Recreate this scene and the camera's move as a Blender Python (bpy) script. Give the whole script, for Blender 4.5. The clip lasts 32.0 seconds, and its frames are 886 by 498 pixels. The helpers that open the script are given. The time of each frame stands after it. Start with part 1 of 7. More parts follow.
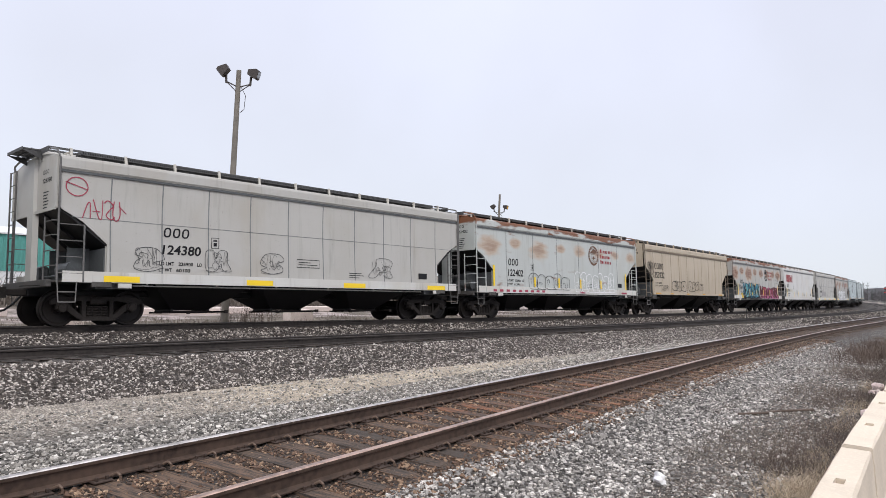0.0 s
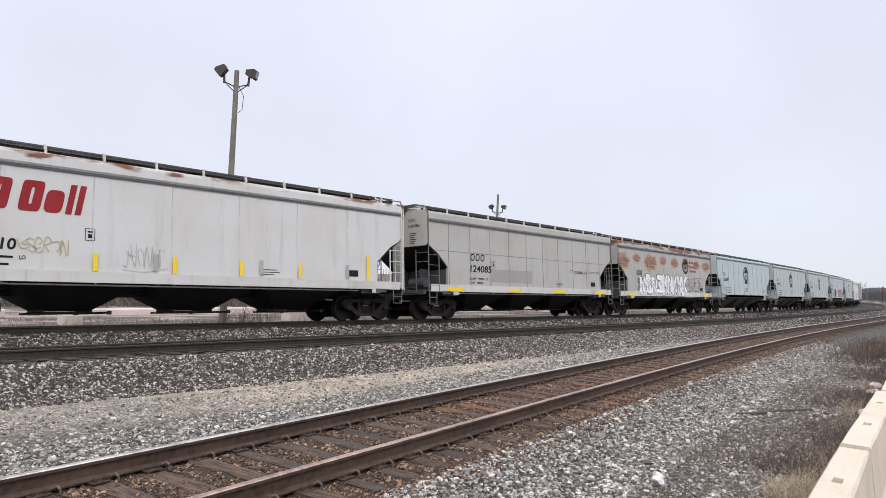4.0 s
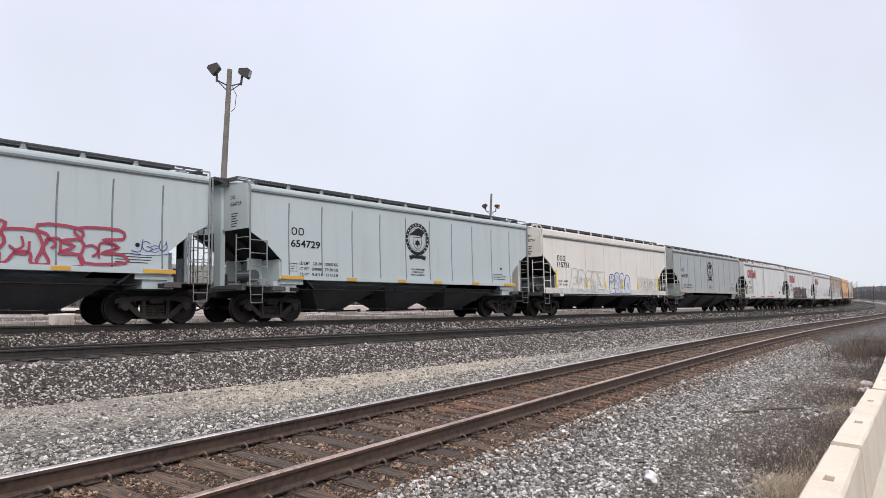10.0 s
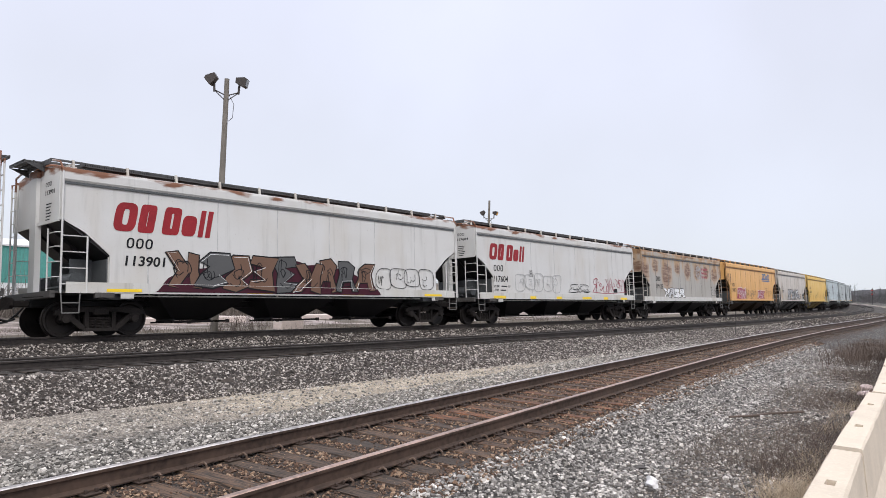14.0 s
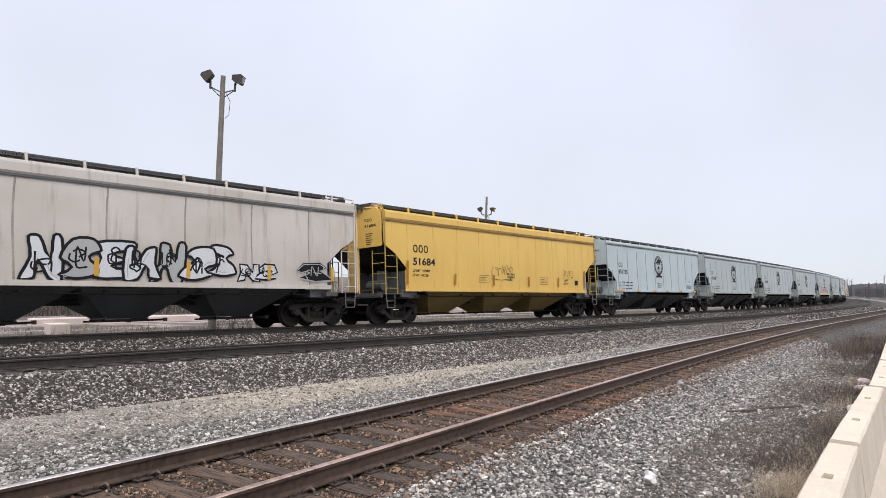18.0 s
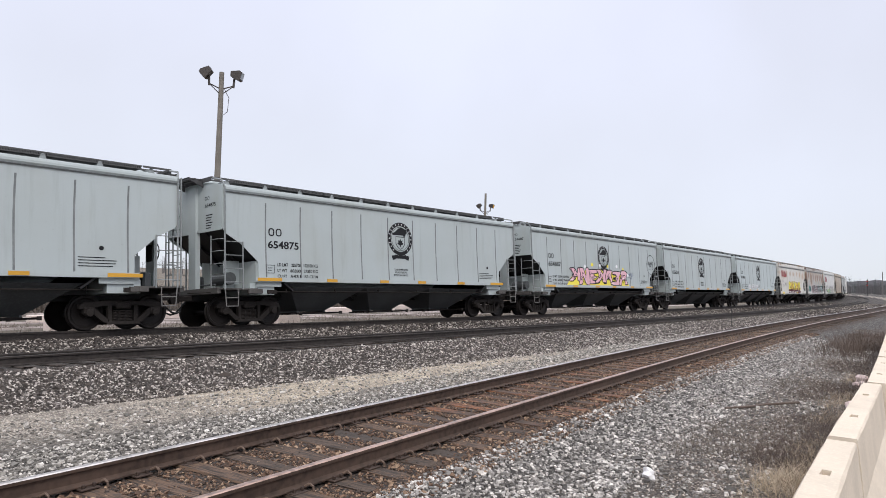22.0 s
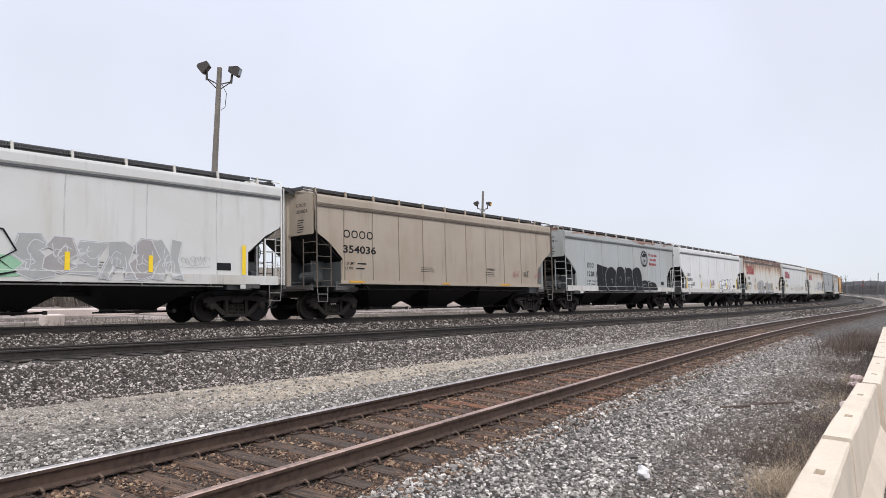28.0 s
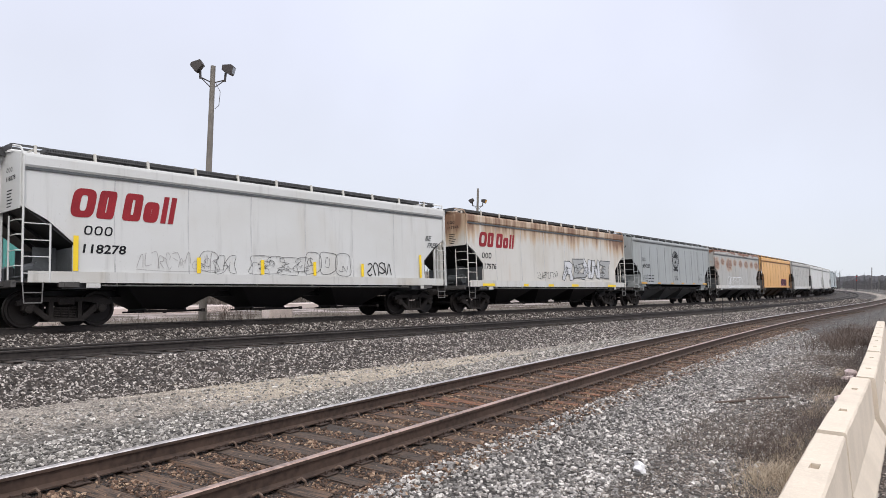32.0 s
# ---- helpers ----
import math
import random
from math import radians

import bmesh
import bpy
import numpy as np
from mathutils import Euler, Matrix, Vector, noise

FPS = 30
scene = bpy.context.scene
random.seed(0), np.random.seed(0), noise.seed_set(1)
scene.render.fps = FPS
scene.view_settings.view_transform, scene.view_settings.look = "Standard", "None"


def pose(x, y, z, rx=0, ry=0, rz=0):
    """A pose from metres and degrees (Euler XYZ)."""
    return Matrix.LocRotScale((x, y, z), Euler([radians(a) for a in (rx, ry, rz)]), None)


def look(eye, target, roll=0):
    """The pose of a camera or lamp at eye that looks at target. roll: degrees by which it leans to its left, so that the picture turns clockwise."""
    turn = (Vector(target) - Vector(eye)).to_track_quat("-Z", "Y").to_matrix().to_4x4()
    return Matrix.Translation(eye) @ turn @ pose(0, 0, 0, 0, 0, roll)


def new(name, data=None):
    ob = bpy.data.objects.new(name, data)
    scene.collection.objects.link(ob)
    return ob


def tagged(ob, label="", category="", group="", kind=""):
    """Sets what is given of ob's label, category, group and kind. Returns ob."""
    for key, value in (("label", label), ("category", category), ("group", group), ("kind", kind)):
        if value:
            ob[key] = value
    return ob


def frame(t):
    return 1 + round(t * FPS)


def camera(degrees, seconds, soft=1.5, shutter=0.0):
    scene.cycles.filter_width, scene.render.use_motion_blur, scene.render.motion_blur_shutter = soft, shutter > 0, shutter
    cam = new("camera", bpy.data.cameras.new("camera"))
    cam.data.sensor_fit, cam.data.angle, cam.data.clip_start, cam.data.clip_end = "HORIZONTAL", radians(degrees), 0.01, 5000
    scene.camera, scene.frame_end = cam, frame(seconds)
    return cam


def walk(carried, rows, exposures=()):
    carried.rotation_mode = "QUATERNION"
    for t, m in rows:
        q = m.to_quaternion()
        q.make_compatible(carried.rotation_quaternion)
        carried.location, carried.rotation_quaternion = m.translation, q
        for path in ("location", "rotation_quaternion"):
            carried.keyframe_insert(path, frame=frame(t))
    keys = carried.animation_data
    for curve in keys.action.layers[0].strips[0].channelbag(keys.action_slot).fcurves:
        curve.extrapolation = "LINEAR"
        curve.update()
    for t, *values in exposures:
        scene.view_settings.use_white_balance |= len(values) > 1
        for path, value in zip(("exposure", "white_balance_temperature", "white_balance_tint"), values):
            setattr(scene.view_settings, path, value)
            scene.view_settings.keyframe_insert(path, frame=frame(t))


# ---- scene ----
# ---- camera and its path ----
EYE = (0.0, 0.0, 2.2)
cam = camera(64.5, 32.0, soft=0.6)


def aim(yaw, pitch, roll):
    """Camera pose: yaw from +y towards +x, pitch up, roll, in degrees."""
    y, p, r = radians(yaw), radians(pitch), radians(roll)
    fw = Vector((math.sin(y) * math.cos(p), math.cos(y) * math.cos(p), math.sin(p)))
    rt = Vector((math.cos(y), -math.sin(y), 0))
    up = rt.cross(fw)
    r2, u2 = rt * math.cos(r) + up * math.sin(r), up * math.cos(r) - rt * math.sin(r)
    m = Matrix((r2, u2, -fw)).transposed().to_4x4()
    m.translation = EYE
    return m


walk(cam, [(t, aim(a, b, c)) for t, a, b, c in (
    (0, 47.364, 2.220, 2.644), (0.5, 47.240, 2.152, 2.722), (1, 47.231, 2.126, 2.794), (1.5, 47.270, 2.103, 2.751), (2, 47.313, 2.103, 2.590),
    (2.5, 47.347, 2.126, 2.521), (3, 47.392, 2.135, 2.594), (3.5, 47.424, 2.172, 2.629), (5.5, 47.934, 2.407, 2.407), (6, 48.049, 2.379, 2.492),
    (6.5, 48.074, 2.280, 2.571), (7, 48.084, 2.210, 2.563), (7.5, 48.093, 2.188, 2.497), (8, 48.078, 2.170, 2.406), (8.5, 48.100, 2.212, 2.310),
    (9, 48.126, 2.211, 2.324), (9.5, 48.104, 2.210, 2.447), (10, 48.040, 2.195, 2.554), (10.5, 48.003, 2.245, 2.634), (11, 47.956, 2.363, 2.589),
    (11.5, 47.930, 2.489, 2.456), (12, 47.975, 2.574, 2.367), (12.5, 48.028, 2.687, 2.204), (13, 48.125, 2.788, 2.156), (13.5, 48.168, 2.819, 2.102),
    (14, 48.138, 2.791, 2.025), (14.5, 48.195, 2.717, 1.935), (16.5, 48.471, 2.509, 2.024), (17, 48.424, 2.482, 1.935), (17.5, 48.368, 2.482, 1.831),
    (18, 48.352, 2.506, 1.722), (18.5, 48.372, 2.526, 1.656), (19, 48.423, 2.536, 1.691), (19.5, 48.461, 2.508, 1.786), (20, 48.411, 2.485, 1.880),
    (20.5, 48.349, 2.455, 1.929), (21, 48.333, 2.414, 1.860), (21.5, 48.369, 2.352, 1.764), (22, 48.445, 2.240, 1.746), (22.5, 48.527, 2.132, 1.757),
    (23, 48.588, 2.100, 1.810), (23.5, 48.637, 2.143, 1.838), (24, 48.663, 2.170, 1.824), (24.5, 48.723, 2.115, 1.818), (25, 48.828, 2.048, 1.958),
    (25.5, 48.903, 2.003, 2.148), (27.5, 48.775, 2.061, 2.004), (28, 48.699, 2.033, 2.156), (28.5, 48.667, 2.080, 2.226), (29, 48.644, 2.169, 2.219),
    (29.5, 48.608, 2.228, 2.165), (30, 48.580, 2.255, 2.092), (30.5, 48.617, 2.279, 1.977), (31, 48.765, 2.259, 1.801), (31.5, 48.952, 2.094, 1.703),
    (32, 49.084, 1.842, 1.784),
)])

# ---- world and sun ----
world = bpy.data.worlds.new("overcast")
scene.world = world
world.use_nodes = True
wn, wl = world.node_tree.nodes, world.node_tree.links
wn.clear()
w_out, w_bg = wn.new("ShaderNodeOutputWorld"), wn.new("ShaderNodeBackground")
w_sky = wn.new("ShaderNodeTexSky")
w_sky.sky_type, w_sky.sun_disc = "NISHITA", False
w_sky.sun_elevation, w_sky.sun_rotation = radians(45), radians(220)
w_geo, w_sep = wn.new("ShaderNodeTexCoord"), wn.new("ShaderNodeSeparateXYZ")
w_ramp, w_mix = wn.new("ShaderNodeValToRGB"), wn.new("ShaderNodeMixRGB")
w_noise, w_mix2 = wn.new("ShaderNodeTexNoise"), wn.new("ShaderNodeMixRGB")
wl.new(w_geo.outputs["Generated"], w_sep.inputs[0])
wl.new(w_sep.outputs["Z"], w_ramp.inputs[0])
ramp = w_ramp.color_ramp
ramp.elements[0].position, ramp.elements[0].color = 0.0, (7.8, 8.2, 8.8, 1)
ramp.elements[1].position, ramp.elements[1].color = 1.0, (19.0, 19.3, 20.6, 1)
for pos, col in ((0.10, (8.0, 8.4, 9.5, 1)), (0.45, (8.5, 8.8, 10.6, 1)), (0.7, (14.0, 14.4, 16.0, 1))):
    e = ramp.elements.new(pos)
    e.color = col
w_noise.inputs["Scale"].default_value, w_noise.inputs["Detail"].default_value = 2.2, 4
w_mix2.blend_type, w_mix2.inputs[0].default_value = "SOFT_LIGHT", 0.02
wl.new(w_geo.outputs["Generated"], w_noise.inputs["Vector"])
w_mix.inputs[0].default_value = 0.96
wl.new(w_sky.outputs[0], w_mix.inputs[1])
wl.new(w_ramp.outputs[0], w_mix.inputs[2])
wl.new(w_mix.outputs[0], w_mix2.inputs[1])
wl.new(w_noise.outputs["Fac"], w_mix2.inputs[2])
wl.new(w_mix2.outputs[0], w_bg.inputs[0])
w_bg.inputs[1].default_value = 0.10
wl.new(w_bg.outputs[0], w_out.inputs[0])
sun = new("sun", bpy.data.lights.new("sun", "SUN"))
sun.data.energy, sun.data.angle, sun.data.color = 1.6, radians(25), (1.0, 0.97, 0.93)
sun.matrix_world = look((-30, -36, 46), (0, 0, 0))
scene.view_settings.exposure = 0.0

# ---- plan: the lines of the tracks, in metres ----
D = 19.42            # near rail of the far main track, abreast of the camera
R = 895.0            # radius of the main tracks
GAP = 4.83           # spacing of the two main tracks
GAUGE = 1.51         # between rail centres
CANT = 0.122         # the inner rail lies lower
RAIL_Z = 0.493       # top of the outer main rails
NEAR_Z = 0.42        # top of the siding's rails
SA, SB, SC = -0.00091, 0.1586, 5.375   # the siding's middle line: SC + SB x + SA x x,
SD, SE = 50.0, 0.00115                 # and past x = SD it bends along with the main tracks


def main_line(s, o):
    """A point o metres inside the far track's near rail, s metres along it: x, y and heading."""
    a = s / R
    return (R - o) * math.sin(a), D + R - (R - o) * math.cos(a), a


def siding_y(x):
    return SC + SB * x + SA * x * x + SE * np.maximum(0, x - SD) ** 2


def siding_slope(x):
    return SB + 2 * SA * x + 2 * SE * np.maximum(0, x - SD)


def smooth(a, b, v):
    t = np.clip((v - a) / (b - a), 0, 1)
    return t * t * (3 - 2 * t)


def ground_z(x, y):
    """Height of the ground: the main ballast bank, the siding's bed and the yard."""
    x, y = np.asarray(x, float), np.asarray(y, float)
    o = np.where(np.abs(x) < 600, y - D - 0.5 * x * x / R, 400.0)
    q = y - siding_y(x)
    q = np.where(x > 215, -20.0, q)
    z = 0.06 + 0.05 * smooth(-3.5, -6, q)
    z = z + 0.150 * smooth(-2.3, -1.45, q) * (1 - smooth(1.25, 2.0, q))
    top = RAIL_Z - 0.215 - 0.0021 * np.clip(x, -50, 250)
    step_up = smooth(-2.7, -0.5, o)
    tilt = np.clip(o + GAP, -0.6, 2.6) * (1 - step_up) + np.clip(o, -0.6, 2.6) * step_up
    bank = top - CANT / GAUGE * tilt * 0.75
    z = z - np.where(o > 4, np.minimum(1.1, 0.12 + 0.034 * np.maximum(0, o - 4)), 0.0) * (1 - smooth(150, 260, np.abs(x)))
    up = smooth(-8.1, -5.95, o) * (1 - smooth(3.4, 5.2, o))
    return z * (1 - up) + bank * up


def sheet(name, xs, ys, zfun, material):
    gx, gy = np.meshgrid(xs, ys, indexing="ij")
    co = np.stack([gx, gy, zfun(gx, gy)], -1).reshape(-1, 3)
    nx, ny = len(xs), len(ys)
    i = (np.arange(nx - 1)[:, None] * ny + np.arange(ny - 1)[None, :]).ravel()
    f = np.stack([i, i + ny, i + ny + 1, i + 1], 1)
    return new(name, mesh_of(name, co, f, material, True))


def mesh_of(name, co, faces, material=None, soft=False):
    """A mesh from arrays of corners and of equal-sized faces."""
    me = bpy.data.meshes.new(name)
    co, faces = np.asarray(co, np.float32), np.asarray(faces, np.int32)
    k = faces.shape[1]
    me.vertices.add(len(co))
    me.vertices.foreach_set("co", co.ravel())
    me.loops.add(faces.size)
    me.loops.foreach_set("vertex_index", faces.ravel())
    me.polygons.add(len(faces))
    me.polygons.foreach_set("loop_start", np.arange(0, faces.size, k, dtype=np.int32))
    me.polygons.foreach_set("use_smooth", np.full(len(faces), soft))
    me.update(calc_edges=True)
    me.validate()
    if material:
        me.materials.append(material)
    return me


# ---- building helpers ----
def part(name, data, material=None, parent=None, label="", at=None):
    """One mesh object under a thing or a part. data: a bmesh (made into a mesh) or a mesh to share."""
    if isinstance(data, bmesh.types.BMesh):
        me = bpy.data.meshes.new(name)
        bmesh.ops.recalc_face_normals(data, faces=data.faces)
        data.to_mesh(me)
        data.free()
    else:
        me = data
    ob = new(name, me)
    if material:
        if not me.materials:
            me.materials.append(material)
        elif me.materials[0] != material:
            ob.material_slots[0].link = "OBJECT"
            ob.material_slots[0].material = material
    if parent:
        ob.parent = parent
    if at is not None:
        ob.matrix_basis = at if isinstance(at, Matrix) else Matrix.Translation(at)
    return tagged(ob, label)


def finish(bm, name):
    me = bpy.data.meshes.new(name)
    bmesh.ops.recalc_face_normals(bm, faces=bm.faces)
    bm.to_mesh(me)
    bm.free()
    return me


def box(bm, x0, x1, y0, y1, z0, z1, bevel=0.0):
    m = Matrix.Translation(((x0 + x1) / 2, (y0 + y1) / 2, (z0 + z1) / 2)) @ Matrix.Diagonal((x1 - x0, y1 - y0, z1 - z0, 1))
    g = bmesh.ops.create_cube(bm, size=1, matrix=m)
    if bevel:
        ed = list({e for v in g["verts"] for e in v.link_edges})
        bmesh.ops.bevel(bm, geom=ed, offset=bevel, segments=1, affect="EDGES")


def bar(bm, a, b, r, sides=6):
    """A round bar from a to b."""
    a, b = Vector(a), Vector(b)
    d = b - a
    m = Matrix.Translation((a + b) / 2) @ d.to_track_quat("Z", "Y").to_matrix().to_4x4()
    bmesh.ops.create_cone(bm, cap_ends=True, segments=sides, radius1=r, radius2=r, depth=d.length, matrix=m)


def lathe_y(bm, prof, sides, at=(0, 0, 0)):
    """Turns (radius, y) pairs round the y axis."""
    rings = [[bm.verts.new((at[0] + r * math.cos(2 * math.pi * i / sides), at[1] + y, at[2] + r * math.sin(2 * math.pi * i / sides))) for i in range(sides)] for r, y in prof]
    for a, b in zip(rings, rings[1:]):
        for i in range(sides):
            bm.faces.new((a[i], a[(i + 1) % sides], b[(i + 1) % sides], b[i]))
    bm.faces.new(rings[0])
    bm.faces.new(rings[-1])


def prism(bm, pts, y0, y1):
    """An outline in x and z, thick from y0 to y1."""
    a = [bm.verts.new((x, y0, z)) for x, z in pts]
    b = [bm.verts.new((x, y1, z)) for x, z in pts]
    bm.faces.new(a)
    bm.faces.new(b)
    for i in range(len(pts)):
        j = (i + 1) % len(pts)
        bm.faces.new((a[i], a[j], b[j], b[i]))


def extrude_x(bm, pts, x0, x1, close=True):
    """An outline in y and z, drawn out from x0 to x1."""
    a = [bm.verts.new((x0, y, z)) for y, z in pts]
    b = [bm.verts.new((x1, y, z)) for y, z in pts]
    k = len(pts) if close else len(pts) - 1
    for i in range(k):
        j = (i + 1) % len(pts)
        bm.faces.new((a[i], a[j], b[j], b[i]))
    if close:
        bm.faces.new(a)
        bm.faces.new(b)



# ---- materials ----
def nodes_of(name):
    m = bpy.data.materials.new(name)
    m.use_nodes = True
    nt = m.node_tree
    return m, nt.nodes, nt.links, nt.nodes["Principled BSDF"]


def tex(n, l, kind, vec, **kw):
    t = n.new(kind)
    for k, v in kw.items():
        t.inputs[k.replace("_", " ")].default_value = v
    l.new(vec, t.inputs["Vector"])
    return t


def scaled(n, l, vec, s, shift=(0, 0, 0)):
    mp = n.new("ShaderNodeMapping")
    mp.inputs["Scale"].default_value = s
    mp.inputs["Location"].default_value = shift
    l.new(vec, mp.inputs["Vector"])
    return mp.outputs[0]


def step(n, l, fac, lo, hi, v0=0.0, v1=1.0):
    r = n.new("ShaderNodeMapRange")
    r.inputs["From Min"].default_value, r.inputs["From Max"].default_value = lo, hi
    r.inputs["To Min"].default_value, r.inputs["To Max"].default_value = v0, v1
    r.interpolation_type = "SMOOTHSTEP"
    l.new(fac, r.inputs["Value"])
    return r.outputs[0]


def calc(n, l, op, a, b):
    m = n.new("ShaderNodeMath")
    m.operation = op
    for i, v in enumerate((a, b)):
        if isinstance(v, (int, float)):
            m.inputs[i].default_value = v
        else:
            l.new(v, m.inputs[i])
    return m.outputs[0]


def mixed(n, l, fac, a, b, mode="MIX"):
    m = n.new("ShaderNodeMixRGB")
    m.blend_type = mode
    for i, v in enumerate((fac, a, b)):
        if isinstance(v, (int, float)):
            m.inputs[i].default_value = v
        elif isinstance(v, tuple):
            m.inputs[i].default_value = (*v, 1)
        else:
            l.new(v, m.inputs[i])
    return m.outputs[0]


def bump(n, l, bsdf, height, strength, dist):
    b = n.new("ShaderNodeBump")
    b.inputs["Strength"].default_value, b.inputs["Distance"].default_value = strength, dist
    l.new(height, b.inputs["Height"])
    l.new(b.outputs[0], bsdf.inputs["Normal"])


def plain(name, color, rough=0.6, metal=0.0, vary=0.25, scale=8.0, relief=0.15, gloss=0.5):
    """A surface with grain and blotches of its own."""
    m, n, l, b = nodes_of(name)
    co = n.new("ShaderNodeTexCoord").outputs["Object"]
    big = tex(n, l, "ShaderNodeTexNoise", co, Scale=scale * 0.2, Detail=4.0)
    fine = tex(n, l, "ShaderNodeTexNoise", co, Scale=scale * 4, Detail=5.0)
    c = mixed(n, l, step(n, l, big.outputs["Fac"], 0.35, 0.68, 0, vary), color, tuple(v * 0.45 for v in color))
    c = mixed(n, l, step(n, l, fine.outputs["Fac"], 0.45, 0.75, 0, vary * 0.8), c, tuple(min(1, v * 1.5) for v in color))
    l.new(c, b.inputs["Base Color"])
    b.inputs["Roughness"].default_value, b.inputs["Metallic"].default_value = rough, metal
    b.inputs["Specular IOR Level"].default_value = gloss
    bump(n, l, b, fine.outputs["Fac"], relief, 0.01)
    return m


def car_paint(name, color, rust=0.0, grime=0.3, rust_color=(0.19, 0.075, 0.035), roof_rust=0.0, seed=0.0, drip=0.0, tall=1.0):
    """Weathered car paint: streaked dirt, brushed rust blotches high on the sides, rust along the roof edge."""
    m, n, l, b = nodes_of(name)
    co = n.new("ShaderNodeTexCoord").outputs["Object"]
    sep = n.new("ShaderNodeSeparateXYZ")
    l.new(co, sep.inputs[0])
    streak = tex(n, l, "ShaderNodeTexNoise", scaled(n, l, co, (2.6, 1, 0.22), (seed, 0, 0)), Scale=1.6, Detail=6.0, Roughness=0.6)
    cloud = tex(n, l, "ShaderNodeTexNoise", scaled(n, l, co, (0.35, 1, 0.6), (seed * 2, 3, 0)), Scale=1.3, Detail=3.0)
    fine = tex(n, l, "ShaderNodeTexNoise", co, Scale=45.0, Detail=4.0)
    c = mixed(n, l, step(n, l, cloud.outputs["Fac"], 0.35, 0.7, 0, 0.55 * grime), color, (color[0] * 0.72, color[1] * 0.68, color[2] * 0.6))
    c = mixed(n, l, step(n, l, streak.outputs["Fac"], 0.52, 0.78, 0, 0.9 * grime), c, (0.16, 0.145, 0.125))
    c = mixed(n, l, step(n, l, fine.outputs["Fac"], 0.55, 0.8, 0, 0.25 * grime), c, (0.12, 0.11, 0.1))
    flecks = tex(n, l, "ShaderNodeTexNoise", scaled(n, l, co, (1, 1, 0.7), (seed * 7, 0, 0)), Scale=16.0, Detail=8.0, Roughness=0.7)
    c = mixed(n, l, step(n, l, flecks.outputs["Fac"], 0.62, 0.72, 0, min(0.8, 1.6 * grime)), c, (color[0] * 0.45, color[1] * 0.40, color[2] * 0.35))
    warm = tex(n, l, "ShaderNodeTexNoise", scaled(n, l, co, (0.8, 1, 0.3), (seed * 6, 2, 1)), Scale=1.1, Detail=5.0)
    c = mixed(n, l, step(n, l, warm.outputs["Fac"], 0.48, 0.74, 0, 0.8 * grime), c, (color[0] * 0.72, color[1] * 0.62, color[2] * 0.48))
    rough = step(n, l, streak.outputs["Fac"], 0.3, 0.8, 0.42, 0.7)
    if rust > 0:
        brush = tex(n, l, "ShaderNodeTexNoise", scaled(n, l, co, (1.3, 1, 13.0), (seed * 5, 0, 0)), Scale=1.0, Detail=6.0, Roughness=0.65)
        ragged = tex(n, l, "ShaderNodeTexNoise", scaled(n, l, co, (1.0, 1, 3.0), (seed * 3, 1, 0.4)), Scale=1.3, Detail=5.0)
        cell = calc(n, l, "DIVIDE", calc(n, l, "ADD", sep.outputs["X"], 40.0 + seed * 0.37), 1.95)
        pick = n.new("ShaderNodeTexWhiteNoise")
        pick.noise_dimensions = "1D"
        l.new(calc(n, l, "FLOOR", cell, 0.0), pick.inputs["W"])
        r = pick.outputs["Value"]
        dx = calc(n, l, "DIVIDE", calc(n, l, "MULTIPLY", calc(n, l, "SUBTRACT", calc(n, l, "FRACT", cell, 0.0), 0.5), 1.95), step(n, l, r, 0, 1, 0.45, 0.85))
        dz = calc(n, l, "DIVIDE", calc(n, l, "SUBTRACT", sep.outputs["Z"], step(n, l, r, 0, 1, 3.35, 3.12 - 0.25 * (tall - 1))), step(n, l, r, 0, 1, 0.22 * tall, 0.44 * tall))
        d = calc(n, l, "SQRT", calc(n, l, "ADD", calc(n, l, "MULTIPLY", dx, dx), calc(n, l, "MULTIPLY", dz, dz)), 0.0)
        d = calc(n, l, "ADD", d, calc(n, l, "MULTIPLY", calc(n, l, "SUBTRACT", ragged.outputs["Fac"], 0.5), 1.3))
        high = calc(n, l, "SUBTRACT", 0.85 + 0.35 * rust, d)
        amount = calc(n, l, "MULTIPLY", step(n, l, high, 0.05, 0.5, 0, min(1, 0.35 + rust)), step(n, l, brush.outputs["Fac"], 0.30, 0.62, 0.12, 1.0))
        c = mixed(n, l, step(n, l, high, -0.4, 0.25, 0, 0.6), c, (0.46, 0.295, 0.175))
        c = mixed(n, l, amount, c, rust_color)
    if roof_rust > 0:
        edge = tex(n, l, "ShaderNodeTexNoise", scaled(n, l, co, (0.5, 0.6, 2.0), (seed, 7, 0)), Scale=1.7, Detail=6.0)
        top = calc(n, l, "ADD", step(n, l, sep.outputs["Z"], 3.75, 4.4, 0, 0.36), edge.outputs["Fac"])
        c = mixed(n, l, step(n, l, top, 0.98 - 0.28 * roof_rust, 1.12 - 0.28 * roof_rust), c, rust_color)
    if drip > 0:
        run = tex(n, l, "ShaderNodeTexNoise", scaled(n, l, co, (1.7, 1, 0.16), (seed * 4, 0, 0)), Scale=1.5, Detail=7.0, Roughness=0.6)
        fall = calc(n, l, "ADD", step(n, l, sep.outputs["Z"], 2.6, 4.0, 0, 0.40), run.outputs["Fac"])
        fall = calc(n, l, "ADD", fall, step(n, l, sep.outputs["X"], 4.6, 7.0, 0, 0.10))
        c = mixed(n, l, step(n, l, fall, 0.80 - 0.2 * drip, 1.06 - 0.2 * drip, 0, 0.7), c, (0.45, 0.275, 0.13))
